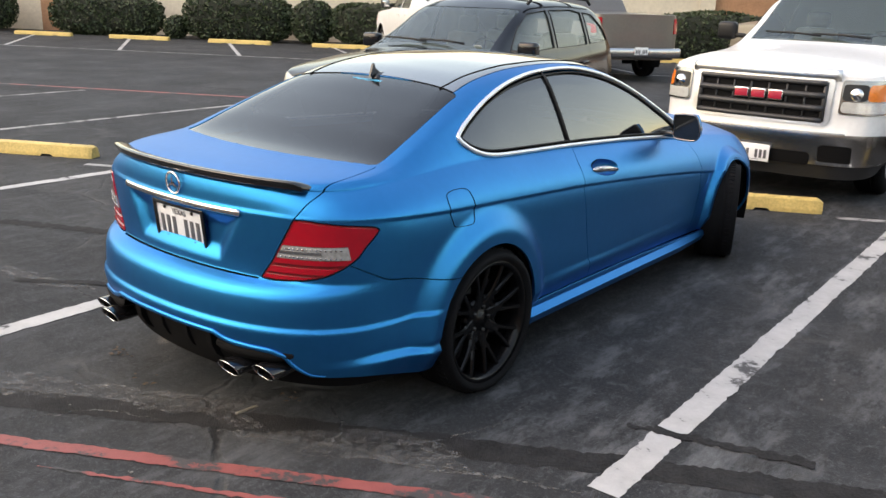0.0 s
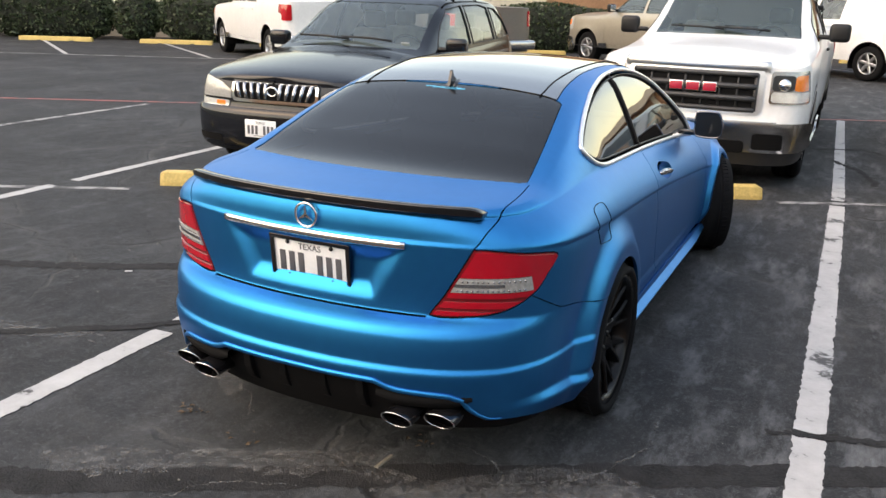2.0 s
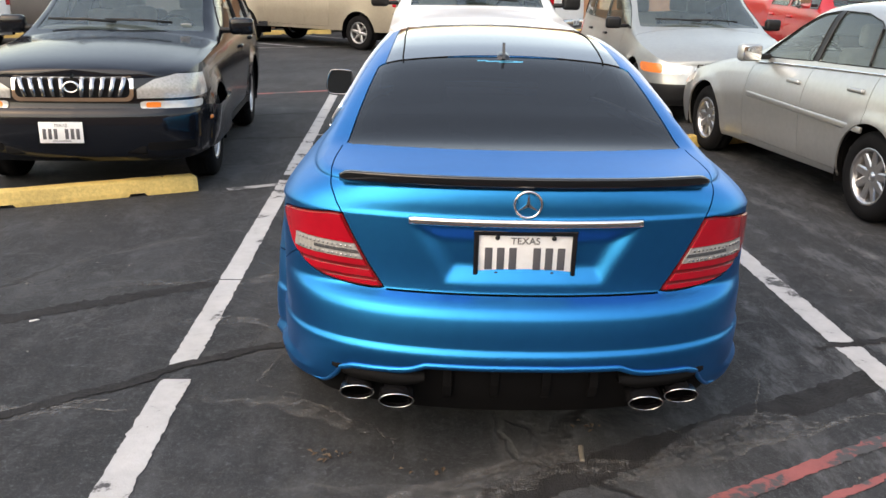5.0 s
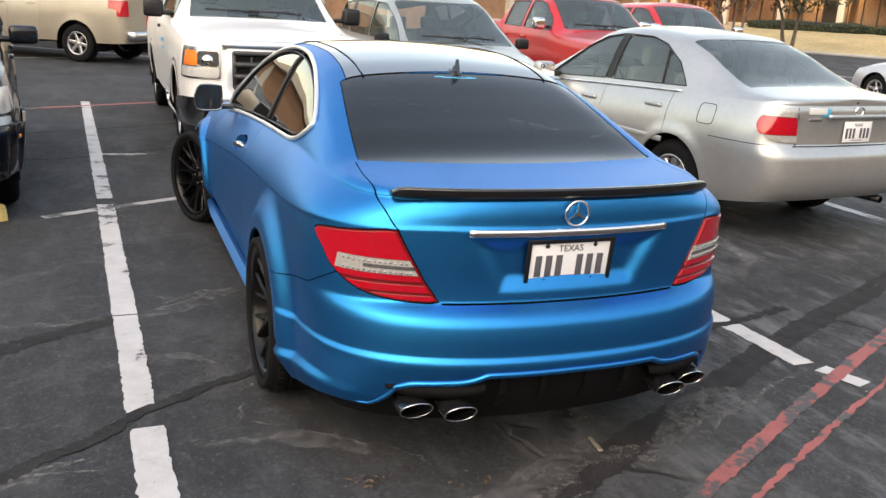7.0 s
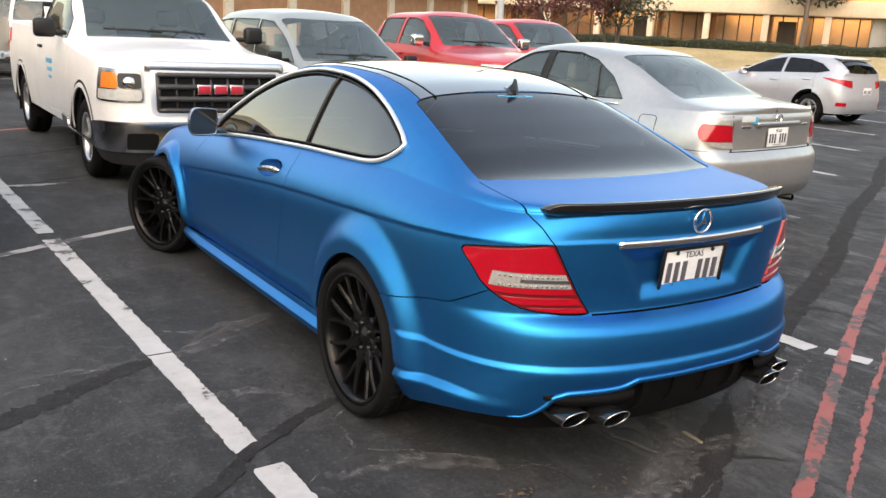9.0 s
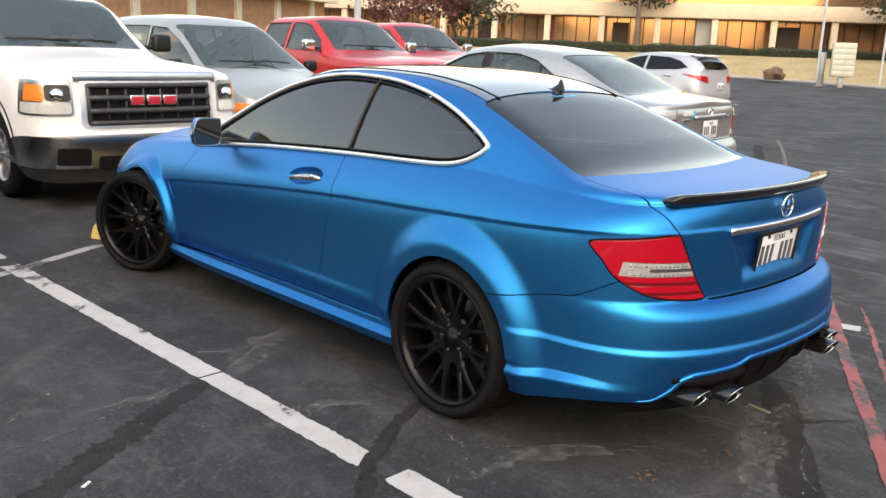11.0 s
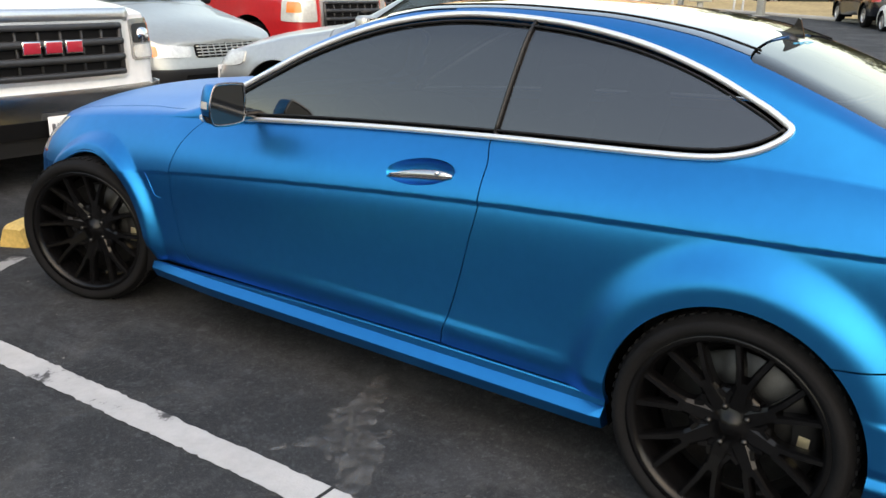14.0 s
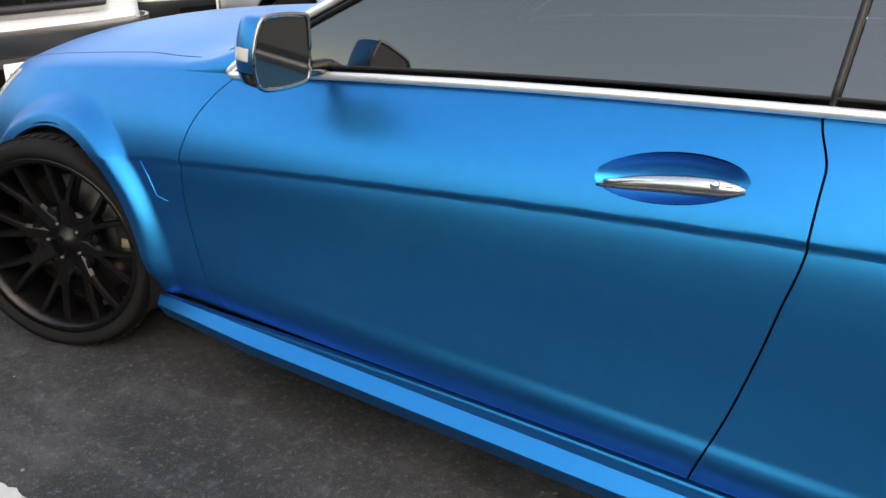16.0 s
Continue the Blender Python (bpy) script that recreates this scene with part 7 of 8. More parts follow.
WL = "worn white parking bay line painted on the asphalt"
ribbon("trim", [(1.675, -0.36), (1.668, 0.185)], 0.125, white_paint, 0.004, WL)
ribbon("trim", [(1.668, 0.225), (1.60, 4.76)], 0.125, white_paint, 0.004, WL)
ribbon("trim", [(1.60, 4.98), (1.42, 10.9)], 0.11, white_paint, 0.004, WL)
ribbon("trim", [(1.72, -0.42), (1.785, -0.63)], 0.10, white_paint, 0.004, WL)
ribbon("trim", [(-1.31, -1.75), (-1.345, -0.24)], 0.125, white_paint, 0.004, WL)
ribbon("trim", [(-1.36, -0.10), (-1.392, 0.994)], 0.115, white_paint, 0.004, WL)
ribbon("trim", [(-1.393, 1.008), (-1.470, 3.46)], 0.118, white_paint, 0.004, WL)
ribbon("trim", [(-1.475, 3.66), (-1.70, 9.85)], 0.115, white_paint, 0.004, WL)
for x in (-13.5, -10.3, -7.38, -4.43, 4.78, 7.85, 10.9, 13.9, 17.0, 20.1):
    c = row_y(x, 3.7)
    ribbon("trim", [(x + 0.02, row_y(x, -1.0) + 0.6), (x, c - 0.1)], 0.115, white_paint, 0.004, WL, seg=0.06)
    ribbon("trim", [(x, c + 0.12), (x - 0.15, row_y(x, 8.8))], 0.105, thin_white if x < -5 else white_paint, 0.004, WL, seg=0.06)
for x, dy in ((-4.43, -0.05), (-1.40, 0.06), (1.60, 0.0), (4.75, 0.0), (-7.4, 0)):
    c = row_y(x, 3.58) + dy
    ribbon("trim", [(x - 0.48, c - 0.26), (x + 0.62, c + 0.33)], 0.085, thin_white, 0.0035, "thin faded white cross line between the bays", rough=0.003)
# red fire-lane lines, doubled by an older one
RL = "worn red fire lane line painted on the asphalt"
ribbon("trim", [tuple(row_place(p, -1.27 + 0.02 * math.sin(p))[:2]) for p in np.arange(-9, 6.1, 0.75)], 0.066, red_line, 0.0045, RL, rough=0.0035)
ribbon("trim", [tuple(row_place(p, -1.27 + 0.02 * math.sin(p))[:2]) for p in np.arange(6.2, 13, 0.75)], 0.05, red_thin, 0.0045, RL, rough=0.004)
ribbon("trim", [tuple(row_place(p, -1.42 - 0.02 * (p > 1.2))[:2]) for p in np.arange(-0.7, 2.3, 0.5)], 0.032, red_line, 0.004, RL, rough=0.004, taper=True)
ribbon("trim", [tuple(row_place(p, 9.1)[:2]) for p in np.arange(-26, 30, 4.0)], 0.11, red_line, 0.0045, RL, seg=0.1)
ribbon("trim", [tuple(row_place(p, 16.9)[:2]) for p in np.arange(-30, 34, 4.0)], 0.11, thin_white, 0.0045, "long white line along the far bays", seg=0.1)
far_dir = Vector((math.cos(radians(145)), math.sin(radians(145)), 0))
for p in np.arange(-17.1, 28, 3.32):
    a = row_place(p + 2.35, 17.0)
    b = a + far_dir * 5.0
    ribbon("trim", [(a.x, a.y), (b.x, b.y)], 0.10, white_paint, 0.004, WL, seg=0.1)
# tar seals and dusty cracks
TL = "dark tar seal over a joint in the asphalt"
ribbon("trim", [tuple(row_place(p, -0.93 + 0.03 * math.sin(1.3 * p))[:2]) for p in np.arange(-6, 12, 0.8)], 0.15, tar, 0.002, TL, rough=0.006, wander=0.003)
ribbon("trim", [(-3.4, -0.1), (-2.3, 0.42), (-1.75, 0.78), (-1.38, 1.0)], 0.11, tar, 0.0025, TL, rough=0.012)
ribbon("trim", [(-4.2, 3.9), (-2.6, 5.2), (-1.6, 5.5), (-0.4, 6.2)], 0.05, tar, 0.002, TL, rough=0.01, wander=0.006)
ribbon("trim", [(-3.6, 6.3), (-1.5, 7.3), (0.0, 8.2)], 0.05, tar, 0.002, TL, rough=0.01, wander=0.006)
ribbon("trim", [(1.6, 0.20), (2.2, 0.35)], 0.05, tar, 0.0048, TL, rough=0.01)
ribbon("trim", [(-1.55, 5.62), (-1.22, 5.60), (-0.98, 5.66)], 0.10, thin_white, 0.0035, "small pale paint blot on the asphalt", rough=0.012, taper=True)
ribbon("trim", [(1.45, 7.17), (1.60, 6.89), (1.73, 6.72), (1.85, 6.16), (1.91, 5.85)], 0.07, tar, 0.0055, TL, rough=0.006, wander=0.01)
ribbon("trim", [(1.2, 7.85), (1.72, 8.09), (1.95, 7.97)], 0.06, tar, 0.0055, TL, rough=0.006, wander=0.008)
ribbon("trim", [(-2.05, -0.66), (-1.534, -0.295), (-1.34, -0.10), (-1.03, 0.11), (-0.80, 0.17)], 0.060, tar, 0.0048, TL, rough=0.006, seg=0.02, wander=0.004)
ribbon("trim", [(1.50, 0.16), (1.60, 0.205), (1.70, 0.20), (1.82, 0.25)], 0.026, tar, 0.0052, TL, rough=0.006, seg=0.012, wander=0.004)
CL = "pale dusty crack in the asphalt"
for pts, w in (([(-1.30, 1.04), (-1.1, 1.15), (-0.92, 1.32)], 0.03), ([(-2.4, 0.75), (-1.9, 0.86), (-1.45, 0.96)], 0.020), ([(-0.98, -0.05), (-1.0, -0.28), (-0.80, -0.46), (-0.55, -0.62), (-0.44, -0.72), (-0.45, -0.88)], 0.022),
               ([(-1.0, -0.28), (-1.12, -0.36), (-1.28, -0.42)], 0.014), ([(-0.98, -0.05), (-0.84, 0.10), (-0.78, 0.3)], 0.018), ([(-1.9, -0.62), (-1.7, -0.5), (-1.45, -0.55), (-1.3, -0.42)], 0.018),
               ([(-1.36, 0.95), (-1.15, 0.72), (-1.02, 0.42), (-1.1, 0.1)], 0.012), ([(0.75, -0.72), (1.0, -0.55), (1.15, -0.2), (1.1, 0.1)], 0.018), ([(0.3, -1.0), (0.8, -0.72), (1.3, -0.55), (1.6, -0.42)], 0.022),
               ([(1.635, -0.392), (1.25, -0.58), (0.95, -0.72), (0.67, -0.88)], 0.034), ([(0.45, -0.55), (0.62, -0.62), (0.72, -0.80), (0.63, -0.90)], 0.020), ([(-2.3, -0.62), (-1.81, -0.52), (-1.63, -0.45), (-1.48, -0.47)], 0.034), ([(-2.9, 1.2), (-2.4, 0.9), (-2.1, 1.2)], 0.02), ([(-3.3, 0.4), (-2.9, 0.55), (-2.5, 0.3), (-2.2, -0.1)], 0.022), ([(-0.4, -1.5), (-0.2, -1.2), (0.2, -1.1)], 0.015)):
    ribbon("trim", pts, w * 0.6, dust, 0.003, CL, rough=0.0022, seg=0.015, taper=True, wander=0.006)
SL = "faint dusty smear rubbed into the asphalt"
for pts, w in (([(-1.36, 0.95), (-1.15, 1.08), (-0.92, 1.30)], 0.16), ([(-1.30, 1.30), (-1.12, 1.22), (-0.98, 1.06)], 0.07), ([(-1.5, 0.35), (-1.2, 0.42), (-1.0, 0.30)], 0.10), ([(0.3, -1.0), (0.8, -0.72), (1.3, -0.55)], 0.14),
               ([(-1.2, -0.40), (-0.80, -0.46), (-0.5, -0.68)], 0.13), ([(-1.229, 1.109), (-0.95, 1.24), (-0.66, 1.38)], 0.17), ([(-2.4, -0.60), (-1.81, -0.52), (-1.60, -0.44)], 0.16),
               ([(-0.9, -1.35), (-0.65, -1.30), (-0.35, -1.12)], 0.22), ([(-0.45, -1.12), (-0.08, -0.96), (0.30, -0.80)], 0.20), ([(0.45, -0.90), (0.85, -0.62), (1.15, -0.50)], 0.22), ([(-0.15, -0.90), (0.15, -0.86), (0.5, -0.88)], 0.14),
               ([(2.3, 0.9), (2.7, 1.3), (2.9, 1.9)], 0.14), ([(-1.95, 0.95), (-1.7, 0.90), (-1.46, 0.97)], 0.07)):
    ribbon("trim", pts, w, smear, 0.0036, SL, rough=0.012, seg=0.02, taper=True, wander=0.004)
# broken paint flakes and gravel by the red line
litter = bmesh.new()
for i in range(110):
    x, y = rng.uniform(-3.0, 3.2), rng.uniform(-1.6, 3.4)
    if abs(x) < 0.85 and y > -0.9:
        continue
    s = rng.uniform(0.002, 0.007)
    bmesh.ops.create_icosphere(litter, subdivisions=1, radius=s, matrix=Matrix.Translation((x, y, s * 0.4)) @ Matrix.Diagonal((1, rng.uniform(0.6, 1.4), 0.7, 1)))
tagged(part("gravel", litter, material("gravel_pale", (0.17, 0.165, 0.155), 0.9, vary=0.4, scale=30)), "scattered pale grit on the asphalt", "grit", kind="stuff")

yellow = material("kerb_yellow", (0.60, 0.43, 0.14), 0.6, vary=0.22, scale=5, bump=0.3, bump_scale=60)


def kerb_block(centre, length, angle, label):
    """A cast concrete parking stop: sloped sides, round edges, two drain notches."""
    root = thing("parking_stop", Matrix.Translation(centre) @ Matrix.Rotation(angle, 4, "Z"), label, "parking stop", "yellow parking stops")
    bm = bmesh.new()
    sec = [(-0.082, 0.0), (-0.078, 0.03), (-0.055, 0.108), (-0.04, 0.118), (0.04, 0.118), (0.055, 0.108), (0.078, 0.03), (0.082, 0.0)]
    xs2 = [-length / 2, -length / 2 + 0.035, -0.52, -0.50, -0.40, -0.38, 0.0, 0.38, 0.40, 0.50, 0.52, length / 2 - 0.035, length / 2]
    rows = []
    for i, x in enumerate(xs2):
        end = i in (0, len(xs2) - 1)
        notch = 0.022 if i in (3, 4, 8, 9) else 0.0
        rows.append([bm.verts.new((x + rng.gauss(0, 0.002), y * (0.90 if end else 1), max(z * (0.86 if end else 1), notch) + (0 if z < 0.05 else rng.gauss(0, 0.0015)))) for y, z in sec])
    for a, b in zip(rows[:-1], rows[1:]):
        for j in range(len(sec) - 1):
            bm.faces.new([a[j], b[j], b[j + 1], a[j + 1]])
    bm.faces.new(rows[0])
    bm.faces.new(rows[-1][::-1])
    bmesh.ops.recalc_face_normals(bm, faces=bm.faces)
    part("concrete_body", bm, yellow, root)
    for x in (-length * 0.36, length * 0.36):
        part("fixing_pin", moved(lathe([(0.0001, 0.122), (0.011, 0.121), (0.013, 0.116)], 10, "z"), Matrix.Translation((x, 0, 0))), steel, root)


dry_leaf = material("dry_leaf", (0.10, 0.065, 0.038), 0.8, vary=0.35, scale=40)
paper_white = material("paper_scrap", (0.62, 0.62, 0.60), 0.8, vary=0.1, scale=30)
dry_wood = material("dry_wood", (0.17, 0.15, 0.12), 0.8, vary=0.25, scale=30)


def leaf_litter(x, y, count, spread, seed):
    """A pinch of curled dry leaf bits lying together."""
    r = random.Random(seed)
    v, f = [], []
    for _ in range(count):
        a, s = r.uniform(0, 6.28), r.uniform(0.007, 0.018)
        c = Vector((r.gauss(0, spread), r.gauss(0, spread * 0.6), 0.006))
        d, e = Vector((math.cos(a), math.sin(a), 0)), Vector((-math.sin(a), math.cos(a), 0))
        i = len(v)
        v += [c - d * s, c + e * s * 0.45 + Vector((0, 0, 0.005)), c + d * s, c - e * s * 0.45 + Vector((0, 0, 0.004))]
        f += [[i, i + 1, i + 2], [i, i + 2, i + 3]]
    ob = part("leaf_litter", mesh_of(v, f, False), dry_leaf)
    ob.location = (x, y, 0)
    tagged(ob, "small scatter of dry brown leaf bits on asphalt", "leaf litter", kind="stuff")


leaf_litter(-0.64, -0.82, 14, 0.035, 3)
leaf_litter(0.29, -0.60, 9, 0.03, 5)
leaf_litter(-0.30, -0.95, 6, 0.05, 8)
scrap = part("paper_scrap", moved_bm(block(0.045, 0.014, 0.004, bevel=0.001, taper=(0.8, 0.6)), pose(0, 0, 0.004, 0, 0, 35)), paper_white)
scrap.location = (-2.20, 0.38, 0)
tagged(scrap, "tiny white paper scrap lying on the asphalt", "litter")
stick = part("wood_splinter", moved_bm(block(0.020, 0.11, 0.008, bevel=0.003, taper=(0.7, 0.9)), pose(0, 0, 0.006, 0, 0, -6)), dry_wood)
stick.location = (0.25, -0.80, 0)
tagged(stick, "pale wooden splinter lying behind the coupe", "litter")
KL = "yellow painted concrete parking stop, chipped"
kerb_block((0.12, 4.30, 0), 1.88, radians(27.0), KL)
kerb_block((-2.93, 2.72, 0), 1.80, radians(27.0), KL)
kerb_block((-5.98, 1.22, 0), 1.88, radians(28.5), KL)
kerb_block((2.98, 5.62, 0), 1.88, radians(27.0), KL)
for p in np.arange(-16.7, 27, 3.32):
    kerb_block(row_place(float(p), 21.4), 2.0, ROW, KL)


# ---- what stands round the car park ----
stucco = material("cream_stucco", (0.62, 0.55, 0.45), 0.9, vary=0.10, scale=1.2, bump=0.2, bump_scale=90)
brown_wall = material("brown_brick_wall", (0.38, 0.20, 0.115), 0.85, vary=0.22, scale=3.0, bump=0.3, bump_scale=30)
fascia_tan = material("fascia_tan", (0.66, 0.53, 0.40), 0.8, vary=0.10, scale=0.8, bump=0.1, bump_scale=40)
# the bronze tint holds the orange sunset glow that the panes reflect
office_glass = material("bronze_sunset_glass", (0.52, 0.31, 0.20), 0.12, 0.8, vary=0.12, scale=0.6)
# dark brown of the mullions, also the painted shade of the unlit rooms
dark_frame_and_shade = material("dark_frame_and_shade", (0.05, 0.035, 0.025), 0.8, vary=0.3, scale=1.5)
lawn_mat = material("dry_lawn", (0.36, 0.28, 0.145), 0.95, vary=0.25, scale=0.7, bump=0.6, bump_scale=25)
leaf_green = material("hedge_leaf", (0.035, 0.055, 0.022), 0.55, vary=0.45, scale=7)
# darkened leaf green: the shade deep in a hedge, put into the colour
leaf_shade = material("hedge_inner_shade", (0.012, 0.016, 0.009), 0.9, vary=0.3, scale=6)
leaf_dark = material("tree_leaf", (0.040, 0.050, 0.025), 0.6, vary=0.4, scale=3)
leaf_red = material("red_leaf", (0.11, 0.030, 0.028), 0.6, vary=0.45, scale=3)
bark = material("bark", (0.13, 0.10, 0.08), 0.9, vary=0.3, scale=9, bump=0.6, bump_scale=30)
concrete = material("concrete", (0.36, 0.35, 0.33), 0.85, vary=0.12, scale=2, bump=0.2, bump_scale=60)
pole_grey = material("galvanised", (0.38, 0.39, 0.38), 0.45, 0.5, vary=0.12, scale=8)
box_cream = material("box_cream", (0.50, 0.50, 0.42), 0.5, vary=0.08, scale=3)
rock_brown = material("rock", (0.13, 0.075, 0.05), 0.9, vary=0.35, scale=4, bump=0.6, bump_scale=12)


def in_row(p, q, z=0.0, turn=0.0):
    return Matrix.Translation(row_place(p, q, z)) @ Matrix.Rotation(ROW + radians(turn), 4, "Z")


def leaves(blobs, count, size, seed):
    """Small leaf faces over and in a cloud of ellipsoids ((x, y, z), (rx, ry, rz)), turned at random."""
    r = random.Random(seed)
    v, f = [], []
    wts = [b[1][0] * b[1][1] + b[1][0] * b[1][2] + b[1][1] * b[1][2] for b in blobs]
    for _ in range(count):
        c, rad = r.choices(blobs, wts)[0]
        d = Vector((r.gauss(0, 1), r.gauss(0, 1), r.gauss(0, 1))).normalized()
        k = r.uniform(0.80, 1.05) if r.random() < 0.8 else r.uniform(0.4, 1.15)
        p = Vector((c[0] + d.x * rad[0] * k, c[1] + d.y * rad[1] * k, c[2] + d.z * rad[2] * k))
        a = Vector((r.gauss(0, 1), r.gauss(0, 1), r.gauss(0, 1))).normalized()
        b = a.cross(d + Vector((0.01, 0.3, 0.1))).normalized()
        s = size * r.uniform(0.6, 1.4)
        i = len(v)
        v += [p - a * s, p + b * s * 0.5, p + a * s, p - b * s * 0.5]
        f.append([i, i + 1, i + 2, i + 3])
    return mesh_of(v, f, False)


def box_leaves(sx, sy, sz, count, size, seed, bulge=3.0):
    """Leaves over the skin of a clipped, rounded hedge standing on the ground."""
    r = random.Random(seed)
    v, f = [], []
    for _ in range(count):
        d = Vector((r.gauss(0, 1), r.gauss(0, 1), r.gauss(0, 1)))
        k = (abs(d.x) ** bulge + abs(d.y) ** bulge + abs(d.z) ** bulge) ** (-1 / bulge)
        d = d * k * r.uniform(0.93, 1.03)
        p = Vector((d.x * sx / 2, d.y * sy / 2, sz / 2 + d.z * sz / 2))
        p.z += 0.05 * math.sin(p.x * 2.1 + seed) * (d.z > 0)
        if p.z < 0:
            continue
        a = Vector((r.gauss(0, 1), r.gauss(0, 1), r.gauss(0, 1))).normalized()
        b = a.cross(Vector((r.gauss(0, 1), r.gauss(0, 1), r.gauss(0, 1)))).normalized()
        s = size * r.uniform(0.6, 1.4)
        i = len(v)
        v += [p - a * s, p + b * s * 0.55, p + a * s, p - b * s * 0.55]
        f.append([i, i + 1, i + 2, i + 3])
    return mesh_of(v, f, False)


def hedge(m, sx, sy, sz, seed, count, label="clipped dark green hedge in front of the wall", bulge=3.0):
    root = thing("hedge", m, label, "hedge", "hedges")
    # solid dark core, painted as the shade between the leaves
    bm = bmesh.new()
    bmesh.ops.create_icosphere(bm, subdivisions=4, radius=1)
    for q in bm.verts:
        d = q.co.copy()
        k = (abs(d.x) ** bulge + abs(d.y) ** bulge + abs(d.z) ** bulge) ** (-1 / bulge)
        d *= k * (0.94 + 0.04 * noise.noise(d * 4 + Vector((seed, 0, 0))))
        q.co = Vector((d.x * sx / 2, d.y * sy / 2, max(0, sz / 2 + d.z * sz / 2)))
    part("hedge_shade_core", bm, leaf_shade, root)
    tagged(part("foliage", box_leaves(sx, sy, sz, count, 0.055, seed, bulge), leaf_green, root), kind="stuff")


for i, (p0, p1, h, n) in enumerate(((-17.2, -13.35, 1.28, 5200), (-12.45, -8.9, 1.38, 5200), (-8.85, -7.55, 1.36, 2200), (-7.55, -3.2, 1.32, 5200), (-2.9, 1.4, 1.30, 4200), (1.7, 6.2, 1.35, 4600), (6.6, 11.0, 1.3, 3800))):
    hedge(in_row((p0 + p1) / 2, 22.75), p1 - p0, 1.15, h, i + 3, n, bulge=2.4 if n < 3000 else 3.4)
hedge(in_row(-12.75, 22.55), 0.75, 0.7, 0.72, 31, 900, "small clipped shrub beside the long hedge", 2.2)
hedge(in_row(-20.3, 22.9), 3.0, 1.2, 1.5, 41, 3000)


def wall_piece(name, m, sx, sy, sz, mat, label, category="wall"):
    ob = part(name, moved_bm(block(sx, sy, sz, (0, 0, sz / 2)), m), mat)
    return tagged(ob, label, category, kind="structure")


# the long low building behind the hedges
wall_piece("wall_north", in_row(-14.0, 24.4), 35.2, 0.4, 3.6, stucco, "cream stucco wall of the long building")
wall_piece("wall_north_brick", in_row(24.6, 24.45), 42.0, 0.4, 3.6, brown_wall, "orange-brown brick wall with cream piers")
for i in range(11):
    wall_piece("trim", in_row(3.75 + 4.0 * i, 24.2), 0.45, 0.25, 3.6, stucco, "cream pier on the brown wall", "pier")
wall_piece("trim", in_row(-18.2, 24.17), 0.85, 0.1, 3.6, brown_wall, "narrow brown panel in the cream wall", "panel")
wall_piece("trim", in_row(7.0, 24.0), 78.0, 1.1, 0.5, stucco, "cream eaves along the building", "eaves").location = (0, 0, 3.55)
wall_piece("roof_slab", in_row(7.0, 31.0), 78.0, 13.6, 0.3, concrete, "flat roof of the long building", "roof").location = (0, 0, 3.6)
# unseen plain walls added behind the camera to shut out low sky light
wall_piece("unseen_wall_south", in_row(0, -20.0), 90.0, 0.5, 6.5, brown_wall, "added unseen brown wall that blocks low sky light")
wall_piece("unseen_wall_west", Matrix.Translation((-34, -6, 0)) @ Matrix.Rotation(radians(117.5), 4, "Z"), 50.0, 0.5, 5.0, stucco, "added unseen cream wall that closes off the low sky")
# the office building beyond the lawn
EYE0 = Vector((-3.2, -2.4, 0))
FACE = radians(33)
AWAY, ALONG = Vector((math.cos(FACE), math.sin(FACE), 0)), Vector((math.sin(FACE), -math.cos(FACE), 0))
OFFICE = Matrix.Translation(EYE0 + AWAY * 56) @ Matrix.Rotation(FACE - radians(90), 4, "Z")


def office():
    """A low office block: cream fascia on square columns, bronze glass behind, a set-back upper floor."""
    root = thing("office_building", OFFICE, "low office building with cream columns and bronze glass", "building")
    part("base_wall", moved_bm(block(64, 0.5, 1.55, bevel=0.02), pose(4, 1.6, 0.78)), fascia_tan, root)
    part("fascia", moved_bm(block(64, 1.6, 0.86, bevel=0.03), pose(4, 0.6, 3.86)), fascia_tan, root)
    part("upper_wall", moved_bm(block(64, 0.6, 1.4, bevel=0.02), pose(4, 4.2, 5.9)), fascia_tan, root)
    part("upper_glass", moved_bm(block(62, 0.08, 1.0), pose(4, 3.9, 4.75)), office_glass, root, "dark band of upper windows")
    part("roof", moved_bm(block(66, 16, 0.4, bevel=0.03), pose(4, 11.0, 6.8)), concrete, root)
    part("terrace", moved_bm(block(64, 3.6, 0.1), pose(4, 2.4, 4.26)), concrete, root)
    part("back_wall", moved_bm(block(64, 0.3, 4.2), pose(4, 6.0, 2.1)), dark_frame_and_shade, root)
    for i in range(-8, 11):
        x = 3.36 * i - 0.15
        part("column", moved_bm(block(0.36, 0.42, 3.45, bevel=0.02), pose(x, 0.15, 1.72)), fascia_tan, root)
        w = part("window", moved_bm(block(3.30, 0.05, 1.95), pose(x + 1.68, 1.75, 2.5)), office_glass, root, "mirror glass bay with sunset glow in its bronze tint")
        for k in (-0.84, 0.0, 0.84):
            part("mullion", moved_bm(block(0.06, 0.10, 1.95), pose(x + 1.68 + k, 1.72, 2.5)), dark_frame_and_shade, w)
    # doorways are solid slabs with the shade of the opening as their colour
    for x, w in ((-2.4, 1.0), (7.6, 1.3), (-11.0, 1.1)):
        part("doorway", moved_bm(block(w, 0.2, 3.0, bevel=0.02), pose(x, 1.5, 1.6)), dark_frame_and_shade, root)
    part("stone_pier", moved_bm(block(1.3, 0.7, 3.4, bevel=0.04), pose(2.8, 0.9, 1.75)), concrete, root)


office()
# lawn bank from the car park up to the office
lv, nx2, ny2 = [], 40, 14
